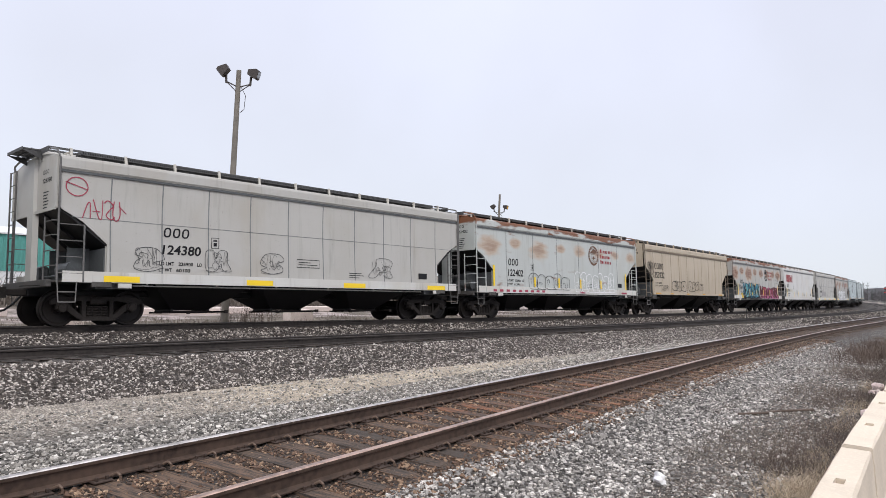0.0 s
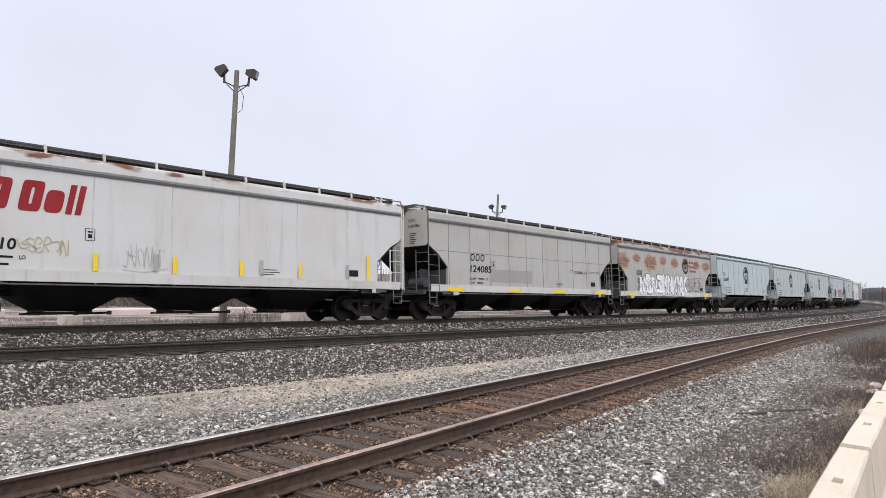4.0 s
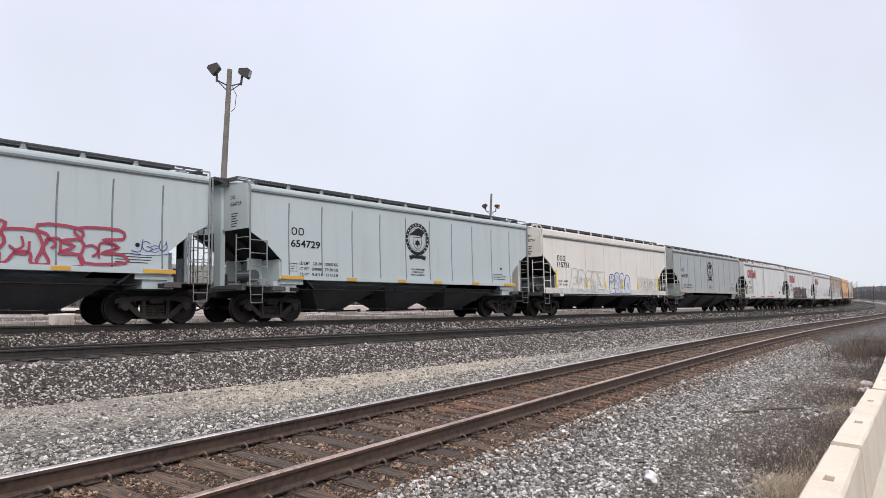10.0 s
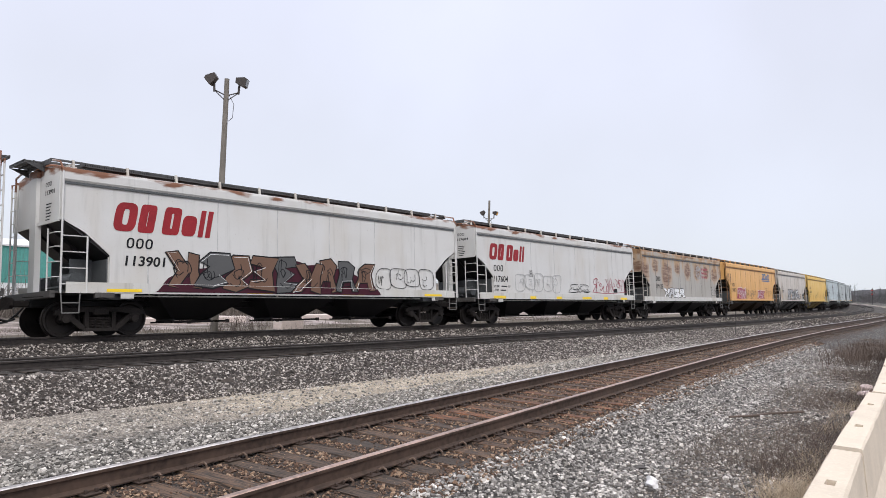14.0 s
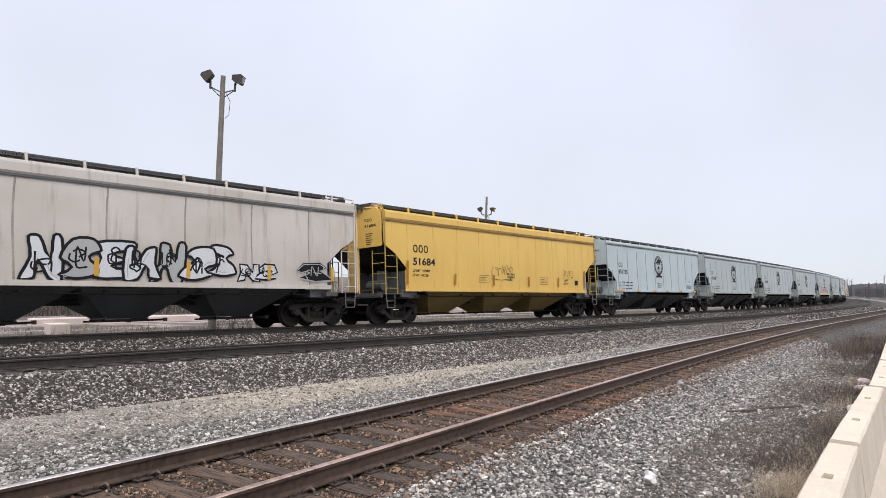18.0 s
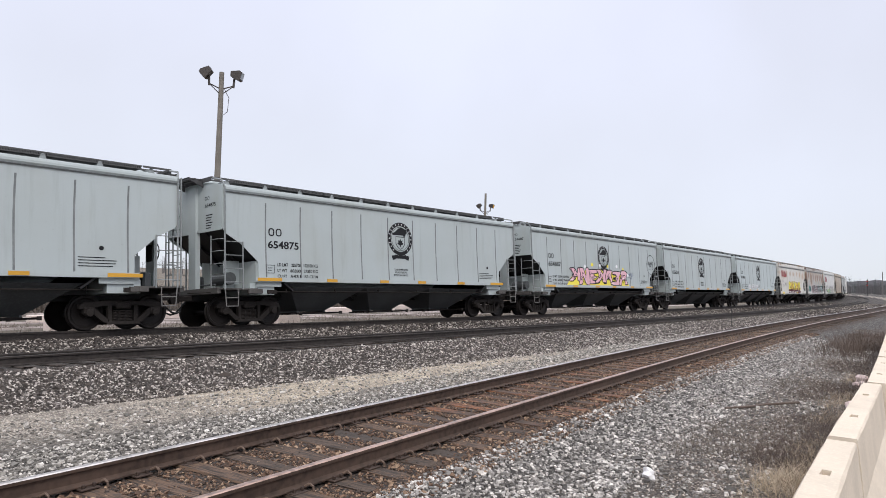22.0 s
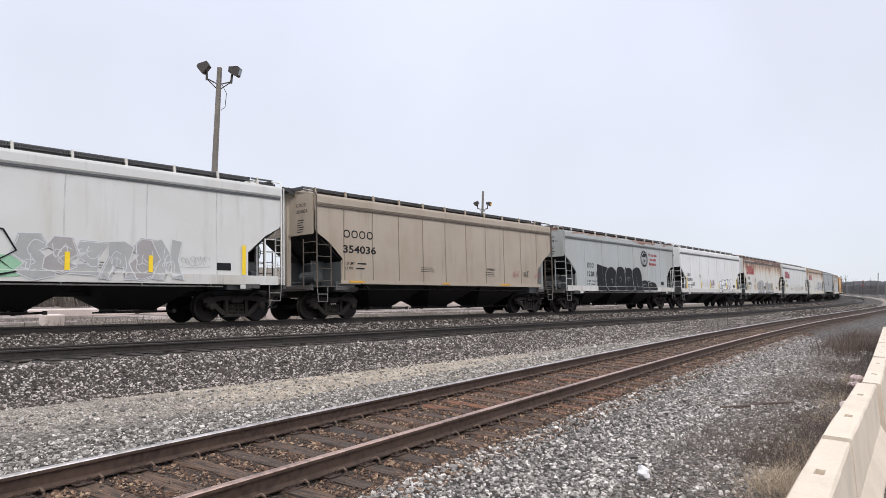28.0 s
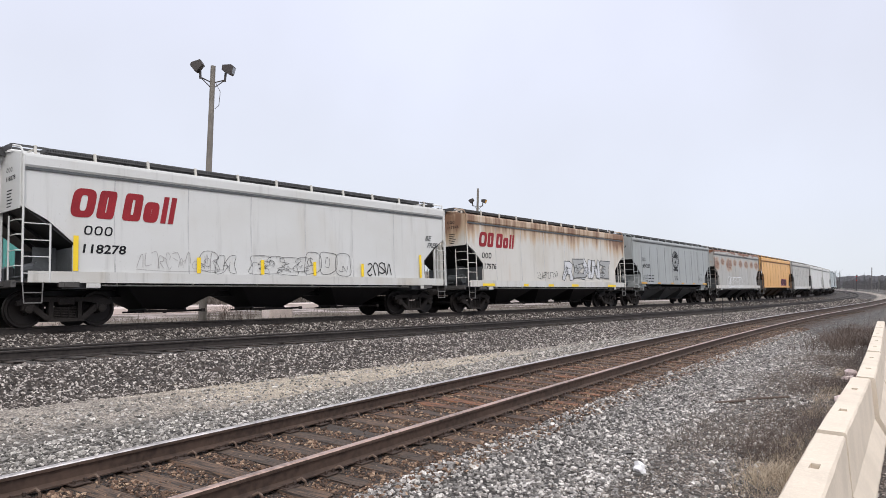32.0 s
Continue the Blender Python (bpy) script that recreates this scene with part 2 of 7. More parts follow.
        c = mixed(n, l, step(n, l, fall, 1.00 - 0.2 * drip, 1.20 - 0.2 * drip, 0, 0.85), c, (0.17, 0.075, 0.038))
    l.new(c, b.inputs["Base Color"])
    l.new(rough, b.inputs["Roughness"])
    wave = tex(n, l, "ShaderNodeTexNoise", scaled(n, l, co, (0.8, 1, 0.5)), Scale=1.4, Detail=2.0)
    bump(n, l, b, wave.outputs["Fac"], 0.25, 0.03)
    return m


def stone_mat(name, dark, light, tint):
    """Loose stones: every island its own grey."""
    m, n, l, b = nodes_of(name)
    geo, co = n.new("ShaderNodeNewGeometry"), n.new("ShaderNodeTexCoord").outputs["Object"]
    r = n.new("ShaderNodeValToRGB")
    e = r.color_ramp.elements
    e[0].color, e[1].color = (*dark, 1), (*light, 1)
    e[0].position, e[1].position = 0.0, 1.0
    k = r.color_ramp.elements.new(0.72)
    k.color = (*tint, 1)
    k.position = 0.64
    l.new(geo.outputs["Random Per Island"], r.inputs[0])
    fine = tex(n, l, "ShaderNodeTexNoise", co, Scale=60.0, Detail=4.0)
    c = mixed(n, l, step(n, l, fine.outputs["Fac"], 0.35, 0.7, 0, 0.4), r.outputs[0], (0.06, 0.05, 0.044))
    l.new(c, b.inputs["Base Color"])
    b.inputs["Roughness"].default_value = 0.9
    bump(n, l, b, fine.outputs["Fac"], 0.4, 0.01)
    return m


def tie_mat(name, dark, light, rust=None):
    """Split grey-brown timber with dirt lying on it; a stretch of the track may be stained by rust."""
    m, n, l, b = nodes_of(name)
    co, oi = n.new("ShaderNodeTexCoord").outputs["Object"], n.new("ShaderNodeObjectInfo")
    shift = n.new("ShaderNodeVectorMath")
    shift.operation = "ADD"
    l.new(co, shift.inputs[0])
    l.new(oi.outputs["Random"], shift.inputs[1])
    grain = tex(n, l, "ShaderNodeTexNoise", scaled(n, l, shift.outputs[0], (18, 1.2, 18)), Scale=3.0, Detail=6.0)
    base = mixed(n, l, oi.outputs["Random"], dark, light)
    at = n.new("ShaderNodeNewGeometry").outputs["Position"]
    if rust:
        sep = n.new("ShaderNodeSeparateXYZ")
        l.new(at, sep.inputs[0])
        patchy_x = tex(n, l, "ShaderNodeTexNoise", at, Scale=1.1, Detail=4.0)
        place = calc(n, l, "MULTIPLY", step(n, l, sep.outputs["X"], 6.3, 8.0), step(n, l, sep.outputs["X"], 13.0, 21.0, 1.0, 0.0))
        base = mixed(n, l, calc(n, l, "MULTIPLY", place, step(n, l, patchy_x.outputs["Fac"], 0.40, 0.60, 0.1, 0.95)), base, rust)
    c = mixed(n, l, step(n, l, grain.outputs["Fac"], 0.36, 0.60, 0.0, 1.0), tuple(v * 0.35 for v in dark), base)
    dirt = tex(n, l, "ShaderNodeTexNoise", at, Scale=7.0, Detail=8.0, Roughness=0.7)
    c = mixed(n, l, step(n, l, dirt.outputs["Fac"], 0.52, 0.64, 0.0, 0.7), c, (0.045, 0.036, 0.030))
    l.new(c, b.inputs["Base Color"])
    b.inputs["Roughness"].default_value = 0.88
    bump(n, l, b, grain.outputs["Fac"], 0.4, 0.012)
    return m


def ground_mat():
    """Ballast, pale gravel, weedy dirt and yard surface, by their place on the plan."""
    m, n, l, b = nodes_of("ground_surface")
    co = n.new("ShaderNodeTexCoord").outputs["Object"]
    sep = n.new("ShaderNodeSeparateXYZ")
    l.new(co, sep.inputs[0])
    x, y = sep.outputs["X"], sep.outputs["Y"]
    xx = calc(n, l, "MULTIPLY", x, x)
    wob = tex(n, l, "ShaderNodeTexNoise", co, Scale=0.5, Detail=5.0)
    wob2 = calc(n, l, "MULTIPLY", calc(n, l, "SUBTRACT", wob.outputs["Fac"], 0.5), 1.6)
    o = calc(n, l, "SUBTRACT", calc(n, l, "SUBTRACT", y, D), calc(n, l, "MULTIPLY", xx, 0.5 / R))
    q = calc(n, l, "SUBTRACT", calc(n, l, "SUBTRACT", y, calc(n, l, "MULTIPLY", xx, SA)), calc(n, l, "ADD", calc(n, l, "MULTIPLY", x, SB), SC))
    past = calc(n, l, "MAXIMUM", calc(n, l, "SUBTRACT", x, SD), 0.0)
    q = calc(n, l, "SUBTRACT", q, calc(n, l, "MULTIPLY", calc(n, l, "MULTIPLY", past, past), SE))
    ow, qw = calc(n, l, "ADD", o, wob2), calc(n, l, "ADD", q, wob2)
    vor = tex(n, l, "ShaderNodeTexVoronoi", co, Scale=19.0)
    vor2 = tex(n, l, "ShaderNodeTexVoronoi", co, Scale=42.0)
    fine = tex(n, l, "ShaderNodeTexNoise", co, Scale=30.0, Detail=5.0)
    big = tex(n, l, "ShaderNodeTexNoise", co, Scale=0.35, Detail=5.0)

    def gravel(v, dark, mid, light, gap=0.9):
        hsv = n.new("ShaderNodeSeparateColor")
        l.new(v.outputs["Color"], hsv.inputs[0])
        r = n.new("ShaderNodeValToRGB")
        e = r.color_ramp.elements
        e[0].color, e[1].color = (*dark, 1), (*light, 1)
        k = e.new(0.6)
        k.color = (*mid, 1)
        l.new(hsv.outputs[0], r.inputs[0])
        # near-black at the cell edges paints the shade between stones, gap sets its strength
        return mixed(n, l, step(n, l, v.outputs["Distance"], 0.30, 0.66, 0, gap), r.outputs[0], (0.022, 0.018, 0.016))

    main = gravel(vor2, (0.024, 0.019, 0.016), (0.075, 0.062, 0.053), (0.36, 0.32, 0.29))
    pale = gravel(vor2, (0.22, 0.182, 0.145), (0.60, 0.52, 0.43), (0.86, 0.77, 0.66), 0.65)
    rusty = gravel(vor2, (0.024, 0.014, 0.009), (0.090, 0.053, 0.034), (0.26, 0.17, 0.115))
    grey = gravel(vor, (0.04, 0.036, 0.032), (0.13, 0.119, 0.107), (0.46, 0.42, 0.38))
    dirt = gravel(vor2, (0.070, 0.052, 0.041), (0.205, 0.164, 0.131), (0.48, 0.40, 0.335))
    yard = mixed(n, l, step(n, l, big.outputs["Fac"], 0.44, 0.58), (0.15, 0.122, 0.094), (0.47, 0.39, 0.36))
    field = mixed(n, l, step(n, l, big.outputs["Fac"], 0.4, 0.62), (0.13, 0.105, 0.075), (0.23, 0.195, 0.15))
    spill = calc(n, l, "MULTIPLY", step(n, l, x, 4.5, 7.5), step(n, l, x, 13.0, 19.0, 1.0, 0.0))
    sandy = mixed(n, l, calc(n, l, "MULTIPLY", spill, step(n, l, fine.outputs["Fac"], 0.36, 0.60, 0.1, 0.6)), pale, (0.68, 0.56, 0.40))
    c = mixed(n, l, step(n, l, qw, -3.5, -2.6), dirt, grey)
    c = mixed(n, l, step(n, l, qw, -1.85, -1.35), c, rusty)
    c = mixed(n, l, step(n, l, qw, 0.95, 1.25), c, grey)
    c = mixed(n, l, step(n, l, ow, -10.9, -9.3), c, sandy)
    c = mixed(n, l, calc(n, l, "MULTIPLY", step(n, l, q, -1.85, -1.35), step(n, l, q, 0.95, 1.35, 1.0, 0.0)), c, rusty)
    c = mixed(n, l, step(n, l, ow, -8.2, -7.6), c, main)
    c = mixed(n, l, step(n, l, ow, 4.2, 5.2), c, field)
    c = mixed(n, l, step(n, l, ow, 9.0, 9.8), c, yard)
    c = mixed(n, l, step(n, l, ow, 33.0, 36.0), c, field)
    c = mixed(n, l, step(n, l, q, -60, -45), field, c)
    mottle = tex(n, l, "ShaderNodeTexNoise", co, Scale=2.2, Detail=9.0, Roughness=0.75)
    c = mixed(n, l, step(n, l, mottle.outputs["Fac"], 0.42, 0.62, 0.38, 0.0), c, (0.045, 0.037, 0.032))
    l.new(c, b.inputs["Base Color"])
    b.inputs["Roughness"].default_value = 0.92
    h = calc(n, l, "ADD", calc(n, l, "MULTIPLY", vor.outputs["Distance"], -1.0), calc(n, l, "MULTIPLY", fine.outputs["Fac"], 0.5))
    bump(n, l, b, h, 0.9, 0.05)
    return m


def rail_mat(name, rust, polish):
    m, n, l, b = nodes_of(name)
    co = n.new("ShaderNodeTexCoord").outputs["Object"]
    f = tex(n, l, "ShaderNodeTexNoise", co, Scale=14.0, Detail=5.0)
    g = tex(n, l, "ShaderNodeTexNoise", co, Scale=1.2, Detail=3.0)
    c = mixed(n, l, step(n, l, f.outputs["Fac"], 0.35, 0.7), rust, tuple(v * 0.5 for v in rust))
    c = mixed(n, l, step(n, l, g.outputs["Fac"], 0.4, 0.7, 0, 0.5), c, tuple(v * 1.4 for v in rust))
    l.new(c, b.inputs["Base Color"])
    b.inputs["Roughness"].default_value, b.inputs["Metallic"].default_value = (0.34, 0.9) if polish else (0.75, 0.2)
    bump(n, l, b, f.outputs["Fac"], 0.1 if polish else 0.35, 0.005)
    return m


MAT_GROUND = ground_mat()
MAT_TIE = tie_mat("weathered_tie", (0.060, 0.043, 0.032), (0.140, 0.083, 0.051), (0.25, 0.098, 0.042))
MAT_TIE_MAIN = tie_mat("oily_tie", (0.035, 0.026, 0.021), (0.075, 0.055, 0.042))
MAT_RAIL_SIDE = rail_mat("rusted_rail_side", (0.080, 0.050, 0.036), False)
MAT_RAIL_TOP = rail_mat("worn_rail_head", (0.60, 0.55, 0.52), True)
MAT_RAIL_TOP_DULL = rail_mat("brown_rail_head", (0.52, 0.36, 0.29), True)
MAT_RAIL_MAIN = rail_mat("dark_rail_side", (0.040, 0.032, 0.028), False)
MAT_PLATE = plain("rusted_iron", (0.065, 0.042, 0.032), 0.8, 0.2, 0.5, 30)
MAT_ANCHOR = plain("rubbed_rusted_iron", (0.17, 0.115, 0.085), 0.6, 0.3, 0.5, 30)
MAT_STONE_MAIN = stone_mat("bank_stone", (0.018, 0.014, 0.012), (0.70, 0.63, 0.57), (0.090, 0.073, 0.062))
MAT_STONE_TRACK = stone_mat("track_stone", (0.016, 0.012, 0.011), (0.58, 0.52, 0.46), (0.080, 0.064, 0.054))
MAT_STONE_GREY = stone_mat("grey_stone", (0.075, 0.070, 0.062), (0.76, 0.705, 0.645), (0.33, 0.305, 0.272))
MAT_STONE_SHOULDER = stone_mat("shoulder_stone", (0.060, 0.056, 0.053), (0.78, 0.725, 0.67), (0.34, 0.315, 0.29))
MAT_STONE_RUST = stone_mat("rusty_stone", (0.028, 0.019, 0.014), (0.42, 0.29, 0.19), (0.165, 0.090, 0.054))
MAT_STONE_DIRT = stone_mat("dirt_pebble", (0.10, 0.078, 0.063), (0.70, 0.62, 0.55), (0.31, 0.26, 0.22))
MAT_CONCRETE = plain("cream_concrete", (0.64, 0.545, 0.435), 0.85, 0, 0.22, 9, 0.4)

# ---- ground: one sheet to the horizon ----
def spread(fine0, fine1, d, far):
    out, v, k = [], fine1, d
    while v < far:
        k *= 1.35
        v += k
        out.append(v)
    low, v, k = [], fine0, d
    while v > -far:
        k *= 1.35
        v -= k
        low.append(v)
    return np.array(low[::-1] + list(np.arange(fine0, fine1, d)) + [fine1] + out)


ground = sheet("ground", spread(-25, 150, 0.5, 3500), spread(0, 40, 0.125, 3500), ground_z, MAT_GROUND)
tagged(ground, "grey ballast, pale gravel and weedy dirt ground", "ground", kind="structure")


# ---- the tracks ----
def rail_mesh(name, pts, side, head):
    """A rail swept along pts (x, y, z of its top, heading): base, web and rounded head."""
    prof = [(-0.070, -0.172), (0.070, -0.172), (0.070, -0.160), (0.012, -0.140), (0.010, -0.048), (0.036, -0.036),
            (0.036, -0.009), (0.026, 0.0), (-0.026, 0.0), (-0.036, -0.009), (-0.036, -0.036), (-0.010, -0.048), (-0.012, -0.140), (-0.070, -0.160)]
    k = len(prof)
    co, fa, mi = [], [], []
    for x, y, z, a in pts:
        nx, ny = -math.sin(a), math.cos(a)
        co += [(x + nx * p, y + ny * p, z + h) for p, h in prof]
    for i in range(len(pts) - 1):
        for j in range(k):
            j2 = (j + 1) % k
            fa.append((i * k + j, (i + 1) * k + j, (i + 1) * k + j2, i * k + j2))
            mi.append(1 if j in (6, 7, 8) else 0)
    me = mesh_of(name, co, fa, side)
    me.materials.append(head)
    me.polygons.foreach_set("material_index", mi)
    return me


def siding_pts(off):
    out = []
    for i in range(240):
        x = -14 + i * 0.9
        a = math.atan(siding_slope(x))
        out.append((x - math.sin(a) * off, siding_y(x) + math.cos(a) * off, NEAR_Z, a))
    return out


def main_pts(o, drop):
    out = []
    for i in range(210):
        s = -45 + i * 2.0
        x, y, a = main_line(s, o)
        out.append((x, y, RAIL_Z - drop - 0.0021 * x, a))
    return out


siding = tagged(new("siding_track"), "rusty siding track with worn timber ties", "railway track", kind="structure")
for off, head in ((-GAUGE / 2, MAT_RAIL_TOP_DULL), (GAUGE / 2, MAT_RAIL_TOP)):
    part("rail", rail_mesh("siding_rail", siding_pts(off), MAT_RAIL_SIDE, head), parent=siding)
near_main = tagged(new("main_track_near"), "dark steel main track on a ballast bank", "railway track", kind="structure")
far_main = tagged(new("main_track_far"), "dark steel main track under the train", "railway track", kind="structure")
for owner, o in ((near_main, -GAP), (far_main, 0.0)):
    part("rail", rail_mesh("main_rail", main_pts(o, 0), MAT_RAIL_MAIN, MAT_RAIL_MAIN), parent=owner)
    part("rail", rail_mesh("main_rail", main_pts(o + GAUGE, CANT), MAT_RAIL_MAIN, MAT_RAIL_MAIN), parent=owner)

rnd = random.Random(4)
tie_meshes = []
for v in range(6):
    bm = bmesh.new()
    box(bm, -0.115, 0.115, -1.29, 1.29, -0.17, 0, 0.012)
    for vert in bm.verts:
        vert.co.x += rnd.uniform(-0.012, 0.012)
        vert.co.y += rnd.uniform(-0.05, 0.05)
        vert.co.z += rnd.uniform(-0.012, 0.004)
    tie_meshes.append(finish(bm, "tie"))
    tie_meshes[-1].materials.append(MAT_TIE)
main_ties = [me.copy() for me in tie_meshes]
for me in main_ties:
    me.materials[0] = MAT_TIE_MAIN
bm = bmesh.new()
box(bm, -0.09, 0.09, -0.14, 0.14, 0, 0.016, 0.004)
for sx in (-0.05, 0.05):
    for sy in (-0.10, 0.10):
        box(bm, sx - 0.014, sx + 0.014, sy - 0.014, sy + 0.014, 0.016, 0.05, 0.005)
PLATE = finish(bm, "tie_plate")
bm = bmesh.new()
for sy in (-1, 1):
    bar(bm, (-0.016, sy * 0.065, 0.012), (0.016, sy * 0.095, 0.034), 0.013, 6)
    bar(bm, (0.016, sy * 0.095, 0.034), (0.026, sy * 0.135, 0.010), 0.013, 6)
    bar(bm, (0.026, sy * 0.135, 0.010), (0.024, sy * 0.138, -0.03), 0.012, 6)
CLIP = finish(bm, "rail_anchor")

TIE_STEP = 0.522
for i in range(130):
    x = -5.0 + i * TIE_STEP * 0.992
    a = math.atan(siding_slope(x))
    tilt = math.degrees(a) + rnd.uniform(-1.2, 1.2)
    m = pose(x, siding_y(x), NEAR_Z - 0.187 + rnd.uniform(-0.012, 0.003), 0, 0, tilt)
    part("tie", tie_meshes[i % 6], None, siding, at=m)
    if x < 42:
        for off in (-GAUGE / 2, GAUGE / 2):
            px, py = x - math.sin(a) * off, siding_y(x) + math.cos(a) * off
            part("tie_plate", PLATE, MAT_PLATE, siding, at=pose(px, py, NEAR_Z - 0.190, 0, 0, math.degrees(a)))
            part("rail_anchor", CLIP, MAT_ANCHOR, siding, at=pose(px + 0.13, py + 0.02, NEAR_Z - 0.172, 0, 0, math.degrees(a)))
for owner, o in ((near_main, -GAP), (far_main, 0.0)):
    for i in range(150):
        s = -12 + i * 0.52
        x, y, a = main_line(s, o + GAUGE / 2)
        m = pose(x, y, RAIL_Z - CANT / 2 - 0.187 - 0.0021 * x, 0, 0, math.degrees(a)) @ pose(0, 0, 0, -math.degrees(math.atan(CANT / GAUGE)))
        part("tie", main_ties[(i * 5 + 1) % 6], None, owner, at=m)


# ---- loose stones ----
def stones(name, label, xy, size, material, sink=0.35, chunky=False):
    """Broken stones, each a rough lump of its own, resting on the ground at the places xy."""
    g = np.random.default_rng(len(xy))
    corner = np.array([(1, 0, 0), (0, 1, 0), (-1, 0, 0), (0, -1, 0), (0, 0, 1), (0, 0, -1)]) * 1.02
    tri = np.array([(0, 1, 4), (1, 2, 4), (2, 3, 4), (3, 0, 4), (1, 0, 5), (2, 1, 5), (3, 2, 5), (0, 3, 5)])
    if chunky:
        corner = np.array([(-1, -1, -1), (1, -1, -1), (1, 1, -1), (-1, 1, -1), (-1, -1, 1), (1, -1, 1), (1, 1, 1), (-1, 1, 1)]) * 0.66
        tri = np.array([(0, 2, 1), (0, 3, 2), (4, 5, 6), (4, 6, 7), (0, 1, 5), (0, 5, 4), (1, 2, 6), (1, 6, 5), (2, 3, 7), (2, 7, 6), (3, 0, 4), (3, 4, 7)])
    n, k = len(xy), len(corner)
    s = size * np.exp(g.normal(0, 0.30, n))
    shape = (corner[None] + g.uniform(-0.40, 0.40, (n, k, 3))) * np.stack([g.uniform(0.8, 1.45, n), g.uniform(0.65, 1.05, n), g.uniform(0.55, 0.95, n)], 1)[:, None]
    a, b = g.uniform(0, 6.283, n), g.normal(0, 0.6, n)
    ca, sa, cb, sb = np.cos(a)[:, None], np.sin(a)[:, None], np.cos(b)[:, None], np.sin(b)[:, None]
    X, Y, Z = shape[..., 0], shape[..., 1], shape[..., 2]
    Y, Z = Y * cb - Z * sb, Y * sb + Z * cb
    X, Y = X * ca - Y * sa, X * sa + Y * ca
    co = np.stack([X, Y, Z], -1) * s[:, None, None] * 0.5
    co[..., 0] += xy[:, 0:1]
    co[..., 1] += xy[:, 1:2]
    co[..., 2] += (ground_z(xy[:, 0], xy[:, 1]) + s * (0.5 - sink) * 0.6)[:, None]
    fa = (tri[None] + (np.arange(n) * k)[:, None, None]).reshape(-1, 3)
    ob = new(name, mesh_of(name, co.reshape(-1, 3), fa, material))
    return tagged(ob, label, "stones", kind="stuff")


g = np.random.default_rng(11)


def scatter(n, x0, x1, off0, off1, line, power=1.0):
    """Random places between two offsets of a track's line, denser towards x0."""
    x = x0 + (x1 - x0) * g.uniform(0, 1, n) ** power
    x = x - g.exponential(0.9, n) * (g.uniform(0, 1, n) < 0.2)
    off = g.uniform(off0, off1, n)
    return np.stack([x, line(x) + off], 1)


def clear_of_ties(xy):
    """Leaves most stones off the siding's ties and rails."""
    a = np.arctan(siding_slope(xy[:, 0]))
    off = (xy[:, 1] - siding_y(xy[:, 0])) * np.cos(a)
    t = (xy[:, 0] + off * np.sin(a) + 5.0) / (TIE_STEP * 0.992)
    near = np.abs(t - np.round(t)) * TIE_STEP < 0.135
    ok = ~near | (g.uniform(0, 1, len(xy)) < 0.12) | (np.abs(off) > 1.32)
    return xy[ok & (np.abs(np.abs(off) - GAUGE / 2) > 0.085)]


main_y = lambda x: D + 0.5 * x * x / R
stones("bank_stones", "dark and pale broken ballast stones on the bank", scatter(86000, 0, 54, -8.3, -5.6, main_y, 1.7), 0.043, MAT_STONE_MAIN)
stones("track_stones", "dark and pale ballast stones between main tracks", scatter(52000, 1, 62, -3.3, -0.12, main_y, 1.6), 0.056, MAT_STONE_TRACK, 0.15)
stones("far_bank_stones", "dark and pale ballast along the distant bank", scatter(14000, 52, 120, -8.0, -0.1, main_y, 1.2), 0.085, MAT_STONE_TRACK, 0.15)
stones("yard_gravel", "pale grey crushed gravel beside the siding", np.concatenate([scatter(33000, -0.5, 30, 1.15, 3.0, siding_y, 1.9), scatter(6000, -0.5, 30, 2.6, 4.6, siding_y, 1.9)]), 0.034, MAT_STONE_GREY, 0.3, True)
stones("siding_stones", "rust-stained ballast stones between timber ties", clear_of_ties(scatter(66000, 0, 34, -1.75, 1.35, siding_y, 1.8)), 0.032, MAT_STONE_RUST, 0.20)
stones("shoulder_stones", "loose grey crushed stones beside the siding", np.concatenate([scatter(38000, 1.0, 32, -3.0, -1.42, siding_y, 1.9), scatter(9000, 2.0, 28, -4.2, -2.6, siding_y, 1.9)]), 0.034, MAT_STONE_SHOULDER, 0.28, True)
stones("dirt_pebbles", "small brown-grey pebbles strewn over the dirt", scatter(22000, 1.0, 24, -5.6, -2.4, siding_y, 1.7), 0.022, MAT_STONE_DIRT, 0.3)


# ---- the covered hopper cars ----
W2 = 1.62            # half width
Z_EAVE, Z_ROOF = 4.25, 4.46
CUT_X, CUT_Z0, CUT_Z1 = 1.23, 2.92, 2.10
CORNER = (CUT_Z0, CUT_Z1)
AXLE, TRUCK_IN = 0.889, 1.27
STRETCH = 1.052      # lettering and seams are laid out on a 14.5 m side

# underframe black, which also paints in shade behind the bays and cut corners
MAT_BLACK = plain("black_underframe_and_shade", (0.015, 0.0142, 0.0145), 0.55, 0, 0.4, 10, 0.2, 0.3)
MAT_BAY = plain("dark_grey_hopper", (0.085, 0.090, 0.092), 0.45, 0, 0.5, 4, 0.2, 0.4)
MAT_WHEEL = plain("oily_wheel_steel", (0.014, 0.0112, 0.0102), 0.6, 0.0, 0.5, 9, 0.15, 0.2)
MAT_FRAME = plain("dusty_truck_iron", (0.030, 0.0255, 0.0232), 0.8, 0.0, 0.7, 7, 0.3, 0.15)
MAT_MESH = plain("grey_walkway_steel", (0.085, 0.083, 0.082), 0.6, 0.4, 0.3, 20)
MAT_YELLOW = plain("yellow_reflector", (0.90, 0.62, 0.02), 0.4, 0, 0.1, 10)
MAT_ORANGE = plain("amber_reflector", (0.62, 0.32, 0.03), 0.45, 0, 0.15, 10)
